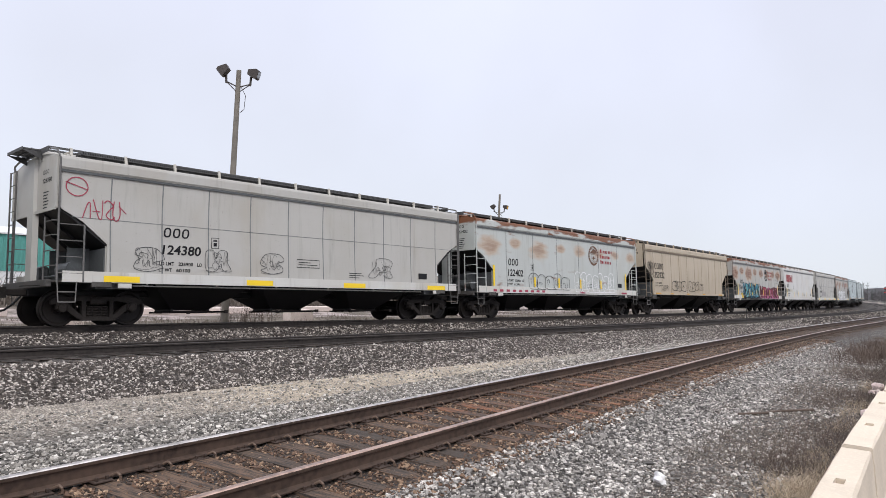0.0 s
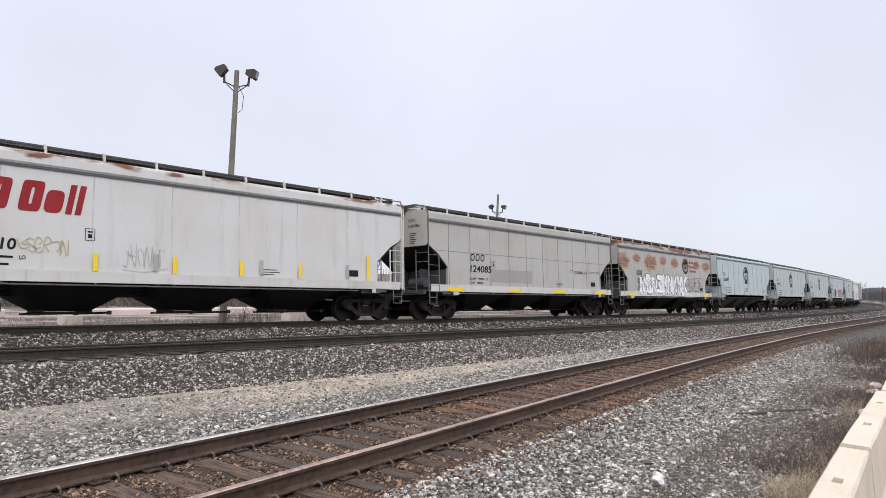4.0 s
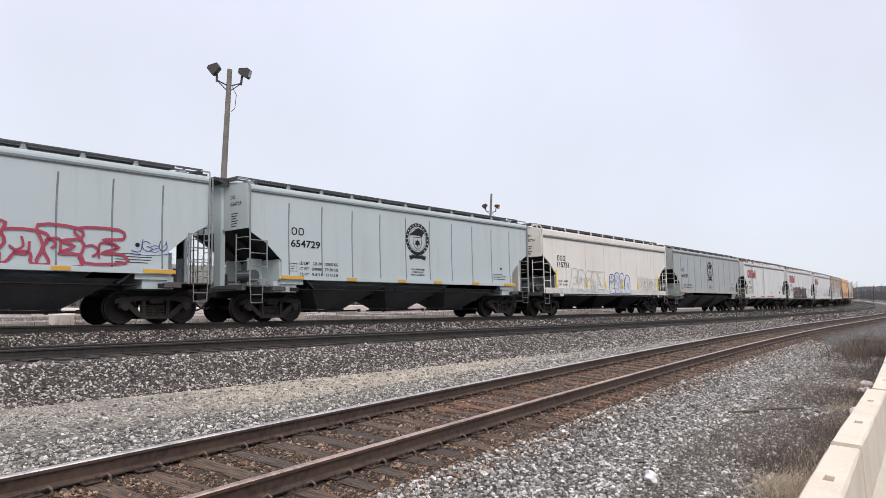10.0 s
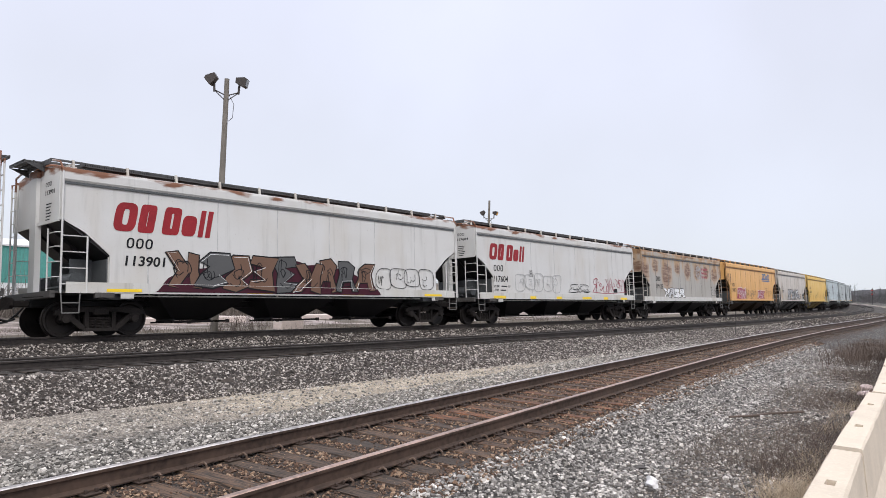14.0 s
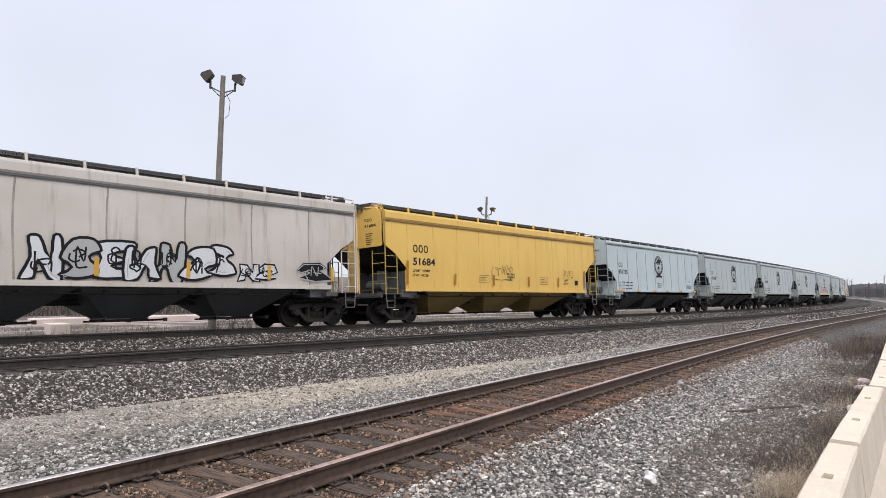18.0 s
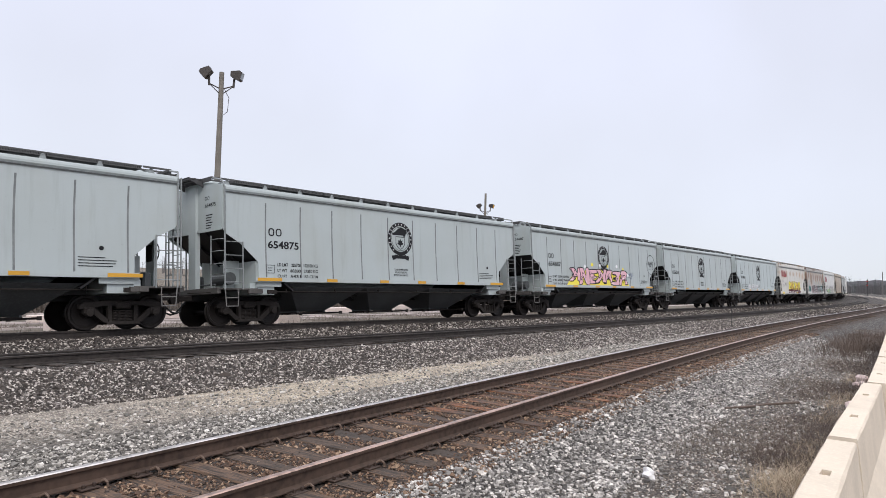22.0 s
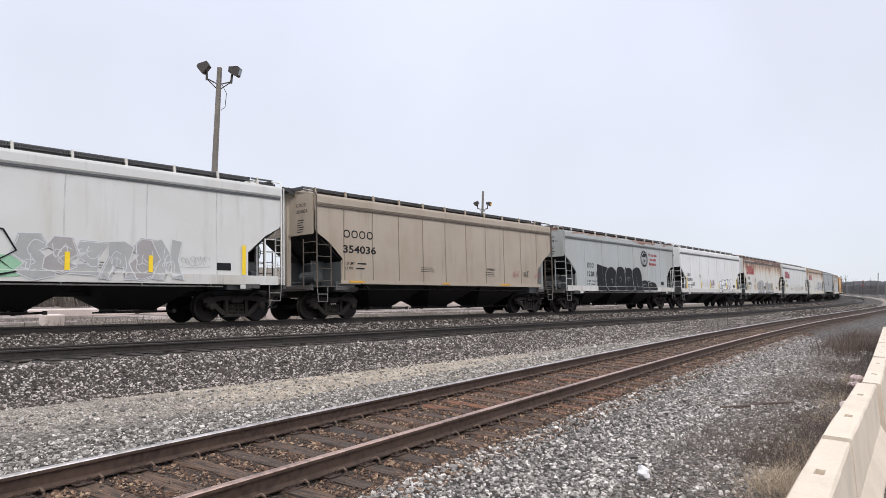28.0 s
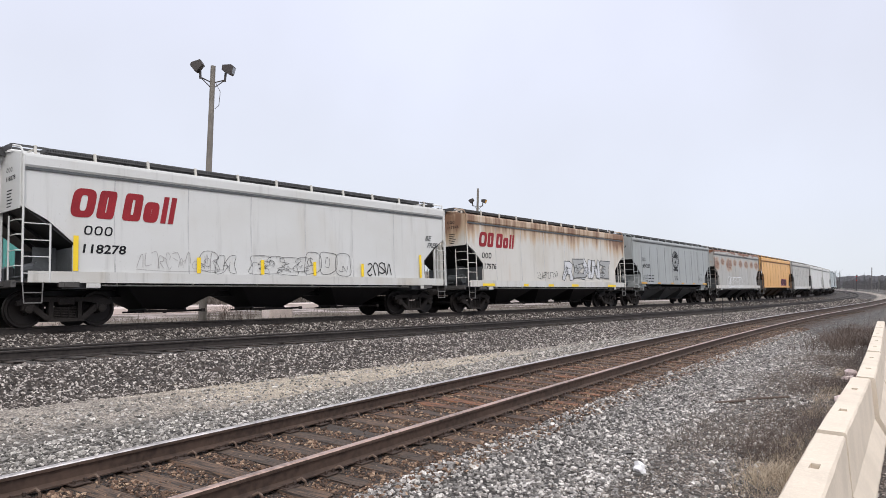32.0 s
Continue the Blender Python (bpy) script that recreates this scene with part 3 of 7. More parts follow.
MAT_INK = plain("black_stencil", (0.014, 0.014, 0.016), 0.6, 0, 0.15, 12, 0.15, 0.2)
MAT_RED = plain("red_lettering_paint", (0.29, 0.020, 0.026), 0.5, 0, 0.4, 6, 0.15, 0.25)
MAT_BLUE = plain("blue_lettering_paint", (0.03, 0.10, 0.24), 0.5, 0, 0.2, 6)
MAT_WHITE = plain("white_spray_paint", (0.82, 0.82, 0.82), 0.6, 0, 0.1, 6)
MAT_DECK = plain("grimy_deck_steel", (0.085, 0.078, 0.072), 0.7, 0.2, 0.6, 6, 0.3)
MAT_STEP = plain("worn_grey_step_iron", (0.20, 0.19, 0.18), 0.6, 0.2, 0.6, 8)
MAT_HOSE = plain("black_rubber", (0.02, 0.02, 0.02), 0.7, 0, 0.1, 20)

MAT_SEAM = plain("dark_weld", (0.19, 0.20, 0.20), 0.7, 0, 0.6, 6)
SEAMS, RUNGS, CHORD_SHADES, DENSE = {}, {}, {}, set()
MAT_SEAM_PALE = plain("pale_weld", (0.54, 0.53, 0.52), 0.7, 0, 0.5, 6)
PALE = set()
MESHES = {}


def side_y(kind, z):
    """Half width of the body at a height: flat sides, or curved ones."""
    if kind != "curved":
        return W2 - 0.03
    t = min(1, max(0, (z - 1.2) / 3.05))
    return W2 - 0.16 + 0.14 * math.sin(math.pi * min(1, 0.18 + t * 0.55))


def made(key, make):
    if key not in MESHES:
        bm = bmesh.new()
        make(bm)
        MESHES[key] = finish(bm, key[0])
    return MESHES[key]


def make_side(bm, kind, H, low):
    """One side sheet with its corners cut back over the end platforms, 2 cm thick."""
    drop = 0.14 if kind == "slim" else 0.0
    CUT_Z0, CUT_Z1 = CORNER[0] - drop, CORNER[1] - drop
    zs = [low, CUT_Z1 - 0.35, CUT_Z1] + [CUT_Z1 + (CUT_Z0 - CUT_Z1) * i / 3 for i in (1, 2)] + [CUT_Z0, CUT_Z0 + 0.12, 3.5, 3.9, Z_EAVE]
    rounded = kind == "curved" and (abs(2 * H - 16.72) < 0.05 or abs(2 * H - 15.88) < 0.05)
    if rounded:
        zs = [low] + [1.55 + 1.3 * math.sin(0.5 * math.pi * i / 9) for i in range(9)] + [2.85, 2.95, 3.1, 3.3, 3.5, 3.7, 3.9, Z_EAVE]

    def inset(z):
        if rounded:
            return 0.12 + (CUT_X - 0.12) * math.sqrt(max(0, 1 - ((max(z, 1.55) - 1.55) / 1.3) ** 2)) if z < 2.86 else 0.02
        if z <= CUT_Z1:
            return CUT_X
        if z < CUT_Z0:
            return CUT_X + (0.28 - CUT_X) * (z - CUT_Z1) / (CUT_Z0 - CUT_Z1)
        return 0.10 if z < CUT_Z0 + 0.11 else 0.0

    cols = 12
    grid = []
    for th in (0, 0.02):
        rows = []
        for z in zs:
            h = H - inset(z)
            rows.append([bm.verts.new((-h + 2 * h * i / cols, -side_y(kind, z) + th, z)) for i in range(cols + 1)])
        grid.append(rows)
        for a, b in zip(rows, rows[1:]):
            for i in range(cols):
                bm.faces.new((a[i], a[i + 1], b[i + 1], b[i]))
    a, b = grid
    k = len(zs)
    for i in range(cols):
        bm.faces.new((a[0][i], a[0][i + 1], b[0][i + 1], b[0][i]))
        bm.faces.new((a[-1][i], a[-1][i + 1], b[-1][i + 1], b[-1][i]))
    for j in range(k - 1):
        for i in (0, cols):
            bm.faces.new((a[j][i], a[j + 1][i], b[j + 1][i], b[j][i]))


def make_roof(bm, H):
    pts = [(-W2 - 0.01, Z_EAVE - 0.02), (-W2 + 0.05, Z_EAVE + 0.03), (-1.0, Z_EAVE + 0.14), (-0.4, Z_ROOF), (0.4, Z_ROOF), (1.0, Z_EAVE + 0.14), (W2 - 0.05, Z_EAVE + 0.03), (W2 + 0.01, Z_EAVE - 0.02)]
    extrude_x(bm, pts, -H, H)


def make_chord(bm, H, z):
    """Rolled top chord with a lip."""
    extrude_x(bm, [(-W2 - 0.012, Z_EAVE + 0.01), (-W2 - 0.03, Z_EAVE - 0.06), (-W2 - 0.03, z + 0.06), (-W2 + 0.01, z), (-W2 + 0.02, Z_EAVE)], -H, H)


# Thin strip below the chord; its dark colour paints the chord's shade line.
def make_shade_strip(bm, H, z, h):
    extrude_x(bm, [(-W2 - 0.006, z + 0.005), (-W2 - 0.006, z - h), (-W2 + 0.02, z - h), (-W2 + 0.02, z + 0.005)], -H + 0.05, H - 0.05)


def make_end(bm):
    """The end sheet over the platform, with corner angles and its gable."""
    box(bm, -0.02, 0.02, -W2 + 0.04, W2 - 0.04, CUT_Z0 + 0.02, Z_EAVE - 0.02)
    for s in (-1, 1):
        box(bm, -0.045, -0.02, s * (W2 - 0.07) - 0.04, s * (W2 - 0.07) + 0.04, CUT_Z0 + 0.02, Z_EAVE)
    gable = [(-W2 + 0.04, Z_EAVE - 0.02), (-0.4, Z_ROOF - 0.02), (0.4, Z_ROOF - 0.02), (W2 - 0.04, Z_EAVE - 0.02)]
    extrude_x(bm, gable, -0.02, 0.02)
    box(bm, -0.06, -0.02, -W2 + 0.05, W2 - 0.05, CUT_Z0 - 0.02, CUT_Z0 + 0.06)


def make_slope(bm):
    """Slope sheet from the end sheet down and inwards, with the cut corner's gussets."""
    y = W2 - 0.06
    for dz in (0.0,):
        a = [bm.verts.new(p) for p in ((0.0, -y, CUT_Z0 + 0.05), (0.0, y, CUT_Z0 + 0.05), (2.57, y, 1.05), (2.57, -y, 1.05))]
        b = [bm.verts.new(p) for p in ((0.05, -y, CUT_Z0 + 0.08), (0.05, y, CUT_Z0 + 0.08), (2.62, y, 1.08), (2.62, -y, 1.08))]
        bm.faces.new(a)
        bm.faces.new(b)
        for i in range(4):
            j = (i + 1) % 4
            bm.faces.new((a[i], a[j], b[j], b[i]))
    for y0 in (-0.5, 0.5):
        prism(bm, [(0.02, CUT_Z0), (0.12, CUT_Z0), (2.3, 1.15), (2.1, 1.15)], y0 - 0.02, y0 + 0.02)


def make_corner_web(bm):
    """Side web over the truck, behind the cut corner."""
    prism(bm, [(CUT_X - 0.02, 1.2), (CUT_X - 0.02, 2.06), (CUT_X + 0.3, 1.95), (CUT_X + 0.9, 1.4), (CUT_X + 0.9, 1.2)], -0.015, 0.015)


def make_sill_wide(bm, H):
    extrude_x(bm, [(-W2 - 0.03, 1.38), (-W2 - 0.03, 1.10), (-W2 + 0.12, 1.10), (-W2 + 0.12, 1.13), (-W2 + 0.0, 1.14), (-W2 + 0.0, 1.38)], -H, H)


def make_sill_slim(bm, H, z):
    extrude_x(bm, [(-W2 - 0.02, z + 0.14), (-W2 - 0.02, z), (-W2 + 0.10, z), (-W2 + 0.10, z + 0.02), (-W2 + 0.01, z + 0.03), (-W2 + 0.01, z + 0.14)], -H, H)


def make_bay(bm, half_top, half_low):
    """One hopper bay: sheets sloping in on all four sides to the outlet."""
    tops = [(-half_top, -1.5, 1.2), (half_top, -1.5, 1.2), (half_top, 1.5, 1.2), (-half_top, 1.5, 1.2)]
    lows = [(-half_low, -0.45, 0.40), (half_low, -0.45, 0.40), (half_low, 0.45, 0.40), (-half_low, 0.45, 0.40)]
    a, b = [bm.verts.new(p) for p in tops], [bm.verts.new(p) for p in lows]
    bm.faces.new(a)
    bm.faces.new(b)
    for i in range(4):
        j = (i + 1) % 4
        bm.faces.new((a[i], a[j], b[j], b[i]))
    for x in (-half_low, half_low):
        box(bm, x - 0.03, x + 0.03, -0.5, 0.5, 0.37, 0.44)


def make_ridge(bm, half, z):
    """Inner slope sheets that meet between two bays, set back from the bay sides."""
    prism(bm, [(-half, z), (half, z), (half * 0.3, 1.25), (-half * 0.3, 1.25)], -0.6, 0.6)


def make_shear_wall(bm):
    """Cross wall over the truck bolster, under the slope sheet."""
    box(bm, 1.18, 1.21, -W2 + 0.1, W2 - 0.1, 1.1, 2.0)
    box(bm, 0.62, 1.18, -0.62, -0.58, 1.14, 2.05)
    box(bm, 0.62, 1.18, 0.58, 0.62, 1.14, 2.05)
    box(bm, 1.0, 1.9, -W2 + 0.14, W2 - 0.14, 0.95, 1.3)


def make_gate(bm, half_low):
    box(bm, -half_low - 0.05, half_low + 0.05, -0.5, 0.5, 0.31, 0.385, 0.01)
    box(bm, -half_low - 0.25, half_low + 0.25, -0.42, -0.34, 0.31, 0.36)
    box(bm, -half_low - 0.25, half_low + 0.25, 0.34, 0.42, 0.31, 0.36)
    bar(bm, (half_low + 0.22, -1.12, 0.34), (half_low + 0.22, 1.12, 0.34), 0.03)
    for y in (-1.12, 1.12):
        box(bm, half_low + 0.17, half_low + 0.27, y - 0.03, y + 0.03, 0.29, 0.39)


def make_platform(bm):
    """End platform: end sill, deck and the corner brackets."""
    box(bm, -0.18, 1.2, -W2 + 0.02, W2 - 0.02, 1.10, 1.14)
    box(bm, -0.20, -0.08, -W2 + 0.04, W2 - 0.04, 0.98, 1.16, 0.01)
    for s in (-1, 1):
        box(bm, 0.85, 1.35, s * (W2 - 0.02) - 0.06, s * (W2 - 0.02) + 0.06, 0.98, 1.12, 0.01)
        box(bm, 0.98, 1.12, s * (W2 + 0.03) - 0.02, s * (W2 + 0.03) + 0.02, 1.0, 1.1)


def make_centre_sill(bm, H):
    box(bm, -H - 0.15, H + 0.15, -0.2, 0.2, 0.78, 1.12, 0.02)


def make_post(bm):
    """Broad pressed upright in the middle of the end, from the platform to the roof."""
    extrude_z = [(0.03, -0.25), (-0.10, -0.20), (-0.10, 0.20), (0.03, 0.25)]
    a = [bm.verts.new((x, y, 1.13)) for x, y in extrude_z]
    b = [bm.verts.new((x, y, Z_EAVE + 0.10)) for x, y in extrude_z]
    bm.faces.new(a)
    bm.faces.new(b)
    for i in range(4):
        bm.faces.new((a[i], a[(i + 1) % 4], b[(i + 1) % 4], b[i]))


def make_ladder(bm, low, high, width, rungs, tall=0):
    bar(bm, (0, 0, low), (0, 0, tall or high), 0.026, 6)
    if tall:
        bar(bm, (0, 0, tall), (-0.05, 0.10, tall + 0.22), 0.026, 6)
        bar(bm, (-0.05, 0.10, tall + 0.22), (-0.05, 0.58, tall + 0.33), 0.026, 6)
    bar(bm, (width, 0, low), (width, 0, high), 0.024, 6)
    for i in range(rungs):
        z = low + 0.22 + (high - low - 0.24) * i / (rungs - 1)
        bar(bm, (0, 0, z), (width, 0, z), 0.014, 5)


def make_grabs(bm):
    """Short ladder round the corner on the end: one rail and bent rungs."""
    bar(bm, (-0.10, -1.08, 1.12), (-0.10, -1.08, 2.75), 0.022, 6)
    for z in (1.5, 1.88, 2.26, 2.62):
        bar(bm, (0.02, -W2 - 0.02, z), (-0.10, -W2 + 0.06, z), 0.014, 5)
        bar(bm, (-0.10, -W2 + 0.06, z), (-0.10, -1.08, z), 0.014, 5)


def make_step(bm):
    """Sill step: a bent bar stirrup."""
    for a, b in (((-0.02, 0, 1.12), (0.02, 0, 0.60)), ((0.02, 0, 0.60), (0.42, 0, 0.60)), ((0.42, 0, 0.60), (0.44, 0, 1.12)), ((0.0, 0, 0.85), (0.43, 0, 0.85))):
        bar(bm, a, b, 0.015, 5)


def make_walk(bm, H):
    """Running board of open grating: bearers and many cross bars, and an open frame at both ends."""
    E = H - 0.75
    for y in (-0.98, -0.80, -0.62):
        box(bm, -E, E, y - 0.012, y + 0.012, Z_ROOF + 0.10, Z_ROOF + 0.135)
    box(bm, -E, E, -0.985, -0.965, Z_ROOF + 0.025, Z_ROOF + 0.05)
    k = int(E * 2 / 0.062)
    for i in range(k):
        x = -E + i * 2 * E / k
        box(bm, x, x + 0.036, -0.99, -0.61, Z_ROOF + 0.03, Z_ROOF + 0.125)
    for s in (-1, 1):
        for y in (-1.04, -0.62):
            box(bm, min(s * E, s * (H + 0.06)), max(s * E, s * (H + 0.06)), y - 0.015, y + 0.015, Z_ROOF + 0.07, Z_ROOF + 0.125)


def make_cross_walk(bm):
    """Walkway over the end: an angle across it and a small folded grating tray in the middle."""
    box(bm, -0.085, -0.03, -1.06, 1.06, Z_ROOF + 0.06, Z_ROOF + 0.12)
    box(bm, -0.085, -0.065, -1.06, 1.06, Z_ROOF - 0.02, Z_ROOF + 0.06)
    for i in range(12):
        y = -0.52 + i * 0.09
        box(bm, -0.52, -0.085, y, y + 0.05, Z_ROOF + 0.07, Z_ROOF + 0.11)
    for x in (-0.52, -0.30, -0.10):
        box(bm, x, x + 0.025, -0.54, 0.56, Z_ROOF + 0.04, Z_ROOF + 0.12)
    for y in (-0.54, 0.54):
        prism(bm, [(-0.52, Z_ROOF + 0.05), (-0.04, Z_ROOF + 0.05), (-0.04, Z_ROOF - 0.16)], y - 0.012, y + 0.012)


def make_bracket(bm):
    """Bent strap that holds the running board over the roof."""
    prism(bm, [(-0.03, Z_EAVE + 0.02), (0.03, Z_EAVE + 0.02), (0.0, Z_ROOF + 0.15), (-0.06, Z_ROOF + 0.15)], -1.06, -1.0)
    box(bm, -0.055, -0.005, -1.05, -0.55, Z_ROOF + 0.04, Z_ROOF + 0.07)


def make_gusset(bm):
    """Pressed triangular bearer under the running board."""
    prism(bm, [(-0.11, Z_EAVE + 0.12), (0.11, Z_EAVE + 0.12), (0.03, Z_ROOF + 0.08), (-0.03, Z_ROOF + 0.08)], -1.02, -0.98)
    box(bm, -0.03, 0.03, -1.02, -0.55, Z_ROOF + 0.03, Z_ROOF + 0.06)


def make_hatch(bm, L):
    extrude_x(bm, [(-0.38, Z_ROOF), (-0.38, Z_ROOF + 0.10), (-0.28, Z_ROOF + 0.15), (0.28, Z_ROOF + 0.15), (0.38, Z_ROOF + 0.10), (0.38, Z_ROOF)], -L / 2, L / 2)


def make_seam(bm, kind, low):
    """A weld between two side sheets, slightly proud and bowed."""
    zs = [low + 0.02, 1.7, 2.0, 2.3, 2.6, 2.9, 3.2, 3.5, 3.84]
    wide_w = 0.024 if kind == "wide" else 0.04
    a = [(-0.012 + (0.045 if kind == "curved" else 0.02) * math.sin(z * 1.6), -side_y(kind, z) - 0.006, z) for z in zs]
    va = [bm.verts.new(p) for p in a]
    vb = [bm.verts.new((p[0] + wide_w, p[1], p[2])) for p in a]
    ga = [bm.verts.new((p[0] - 0.01, p[1] + 0.012, p[2])) for p in a]
    gb = [bm.verts.new((p[0] + wide_w + 0.012, p[1] + 0.012, p[2])) for p in a]
    for j in range(len(zs) - 1):
        bm.faces.new((va[j], vb[j], vb[j + 1], va[j + 1]))
        bm.faces.new((ga[j], va[j], va[j + 1], ga[j + 1]))
        bm.faces.new((vb[j], gb[j], gb[j + 1], vb[j + 1]))


def make_belt(bm, H):
    """A lengthwise weld half way up the side."""
    extrude_x(bm, [(-W2 + 0.024, 2.735), (-W2 + 0.024, 2.750), (-W2 + 0.035, 2.752), (-W2 + 0.035, 2.733)], -H + 0.35, H - 0.35)


def make_wheelset(bm):
    for s in (-1, 1):
        prof = [(0.10, s * 0.66), (0.36, s * 0.69), (0.40, s * 0.685), (0.482, s * 0.685), (0.482, s * 0.715), (0.457, s * 0.73), (0.452, s * 0.82), (0.40, s * 0.82), (0.36, s * 0.775), (0.14, s * 0.75), (0.12, s * 0.83)]
        lathe_y(bm, prof, 28)
    bar(bm, (0, -0.95, 0), (0, 0.95, 0), 0.085, 12)


def make_side_frame(bm):
    """Cast side frame: arched top member, sloping tension members, windows and pedestals."""
    y0, y1 = -0.07, 0.07
    prism(bm, [(-1.14, 0.56), (-1.14, 0.66), (-1.0, 0.73), (-0.5, 0.76), (0.5, 0.76), (1.0, 0.73), (1.14, 0.66), (1.14, 0.56), (0.95, 0.56), (0.5, 0.64), (-0.5, 0.64), (-0.95, 0.56)], y0, y1)
    for s in (-1, 1):
        prism(bm, [(s * 0.98, 0.58), (s * 0.80, 0.62), (s * 0.34, 0.22), (s * 0.40, 0.16), (s * 0.52, 0.20)], y0, y1)
        prism(bm, [(s * 0.30, 0.18), (s * 0.40, 0.18), (s * 0.40, 0.66), (s * 0.30, 0.66)], y0, y1)
        box(bm, s * 0.889 - 0.14, s * 0.889 + 0.14, y0 - 0.03, y1 + 0.03, 0.42, 0.60, 0.02)
        lathe_y(bm, [(0.05, -0.16), (0.10, -0.15), (0.11, -0.10), (0.11, 0.0)], 12, (s * 0.889, 0, 0.457))
    prism(bm, [(-0.46, 0.13), (0.46, 0.13), (0.38, 0.22), (-0.38, 0.22)], y0 - 0.05, y1 + 0.05)


def make_springs(bm):
    """Three coil springs side by side, ribbed turn by turn."""
    xs = [-0.285 + 0.57 * i / 24 for i in range(25)]
    half = [math.sqrt(max(0.018 ** 2, 0.086 ** 2 - (x - 0.2 * round(x / 0.2)) ** 2)) for x in xs]
    rings = []
    for k in range(15):
        f = 1.0 if k % 2 else 0.62
        z = 0.215 + k * 0.021
        rings.append([bm.verts.new((x, -h * f, z)) for x, h in zip(xs, half)] + [bm.verts.new((x, h * f, z)) for x, h in zip(xs[::-1], half[::-1])])
    n = len(rings[0])
    for a, b in zip(rings, rings[1:]):
        for i in range(n):
            bm.faces.new((a[i], a[(i + 1) % n], b[(i + 1) % n], b[i]))
    bm.faces.new(rings[0])
    bm.faces.new(rings[-1])


def make_card_holder(bm):
    """Pressed plate with a raised rim under the sill."""
    box(bm, -0.18, 0.18, -W2 - 0.02, -W2 + 0.0, 0.965, 1.095, 0.006)
    for x in (-0.09, 0.09):
        lathe_y(bm, [(0.01, -W2 - 0.03), (0.045, -W2 - 0.03), (0.045, -W2 - 0.018)], 10, (x, 0, 1.03))


def make_pipe(bm, H):
    """Brake pipe slung under the sill, with hangers."""
    bar(bm, (-H + 2.0, -1.42, 1.045), (H - 2.0, -1.42, 1.045), 0.022, 6)
    for i in range(6):
        x = -H + 2.4 + (2 * H - 4.8) * i / 5
        box(bm, x - 0.015, x + 0.015, -1.45, -1.40, 1.02, 1.14)


def make_bolster(bm):
    box(bm, -0.2, 0.2, -1.1, 1.1, 0.55, 0.74, 0.03)
    box(bm, -0.3, 0.3, -0.3, 0.3, 0.72, 0.82, 0.02)


def make_coupler(bm):
    box(bm, -0.62, 0.1, -0.09, 0.09, 0.80, 0.96, 0.02)
    prism(bm, [(-0.62, 0.74), (-0.85, 0.72), (-0.90, 0.86), (-0.85, 1.0), (-0.62, 1.02)], -0.16, 0.02)
    box(bm, -0.86, -0.62, 0.02, 0.13, 0.78, 0.98, 0.03)
    bar(bm, (-0.25, -1.3, 1.02), (-0.3, -0.1, 1.04), 0.015, 5)


def make_hose(bm):
    pts = [(-0.15, 0.28, 0.80), (-0.32, 0.29, 0.60), (-0.52, 0.26, 0.44), (-0.70, 0.2, 0.40), (-0.88, 0.14, 0.46)]
    for a, b in zip(pts, pts[1:]):
        bar(bm, a, b, 0.028, 6)


def make_brake_wheel(bm):
    for i in range(14):
        a, b = 2 * math.pi * i / 14, 2 * math.pi * (i + 1) / 14
        bar(bm, (-0.12, 0.28 * math.cos(a), 2.25 + 0.28 * math.sin(a)), (-0.12, 0.28 * math.cos(b), 2.25 + 0.28 * math.sin(b)), 0.016, 5)
    for i in range(4):
        a = math.pi * i / 4
        bar(bm, (-0.12, 0.28 * math.cos(a), 2.25 + 0.28 * math.sin(a)), (-0.12, -0.28 * math.cos(a), 2.25 - 0.28 * math.sin(a)), 0.012, 5)
    box(bm, -0.1, 0.08, -0.16, 0.16, 1.95, 2.45, 0.03)


def make_tank(bm):
    """Air reservoir and brake valve on the platform."""
    m = Matrix.Translation((0.72, -0.45, 1.48)) @ Matrix.Rotation(math.pi / 2, 4, "X")
    bmesh.ops.create_cone(bm, cap_ends=True, segments=16, radius1=0.2, radius2=0.2, depth=0.8, matrix=m)
    box(bm, 0.3, 0.55, 0.35, 0.7, 1.14, 1.6, 0.05)
    bar(bm, (0.4, -0.5, 1.3), (0.4, 0.5, 1.3), 0.03)


FLIP = Matrix.Rotation(math.pi, 4, "Z")


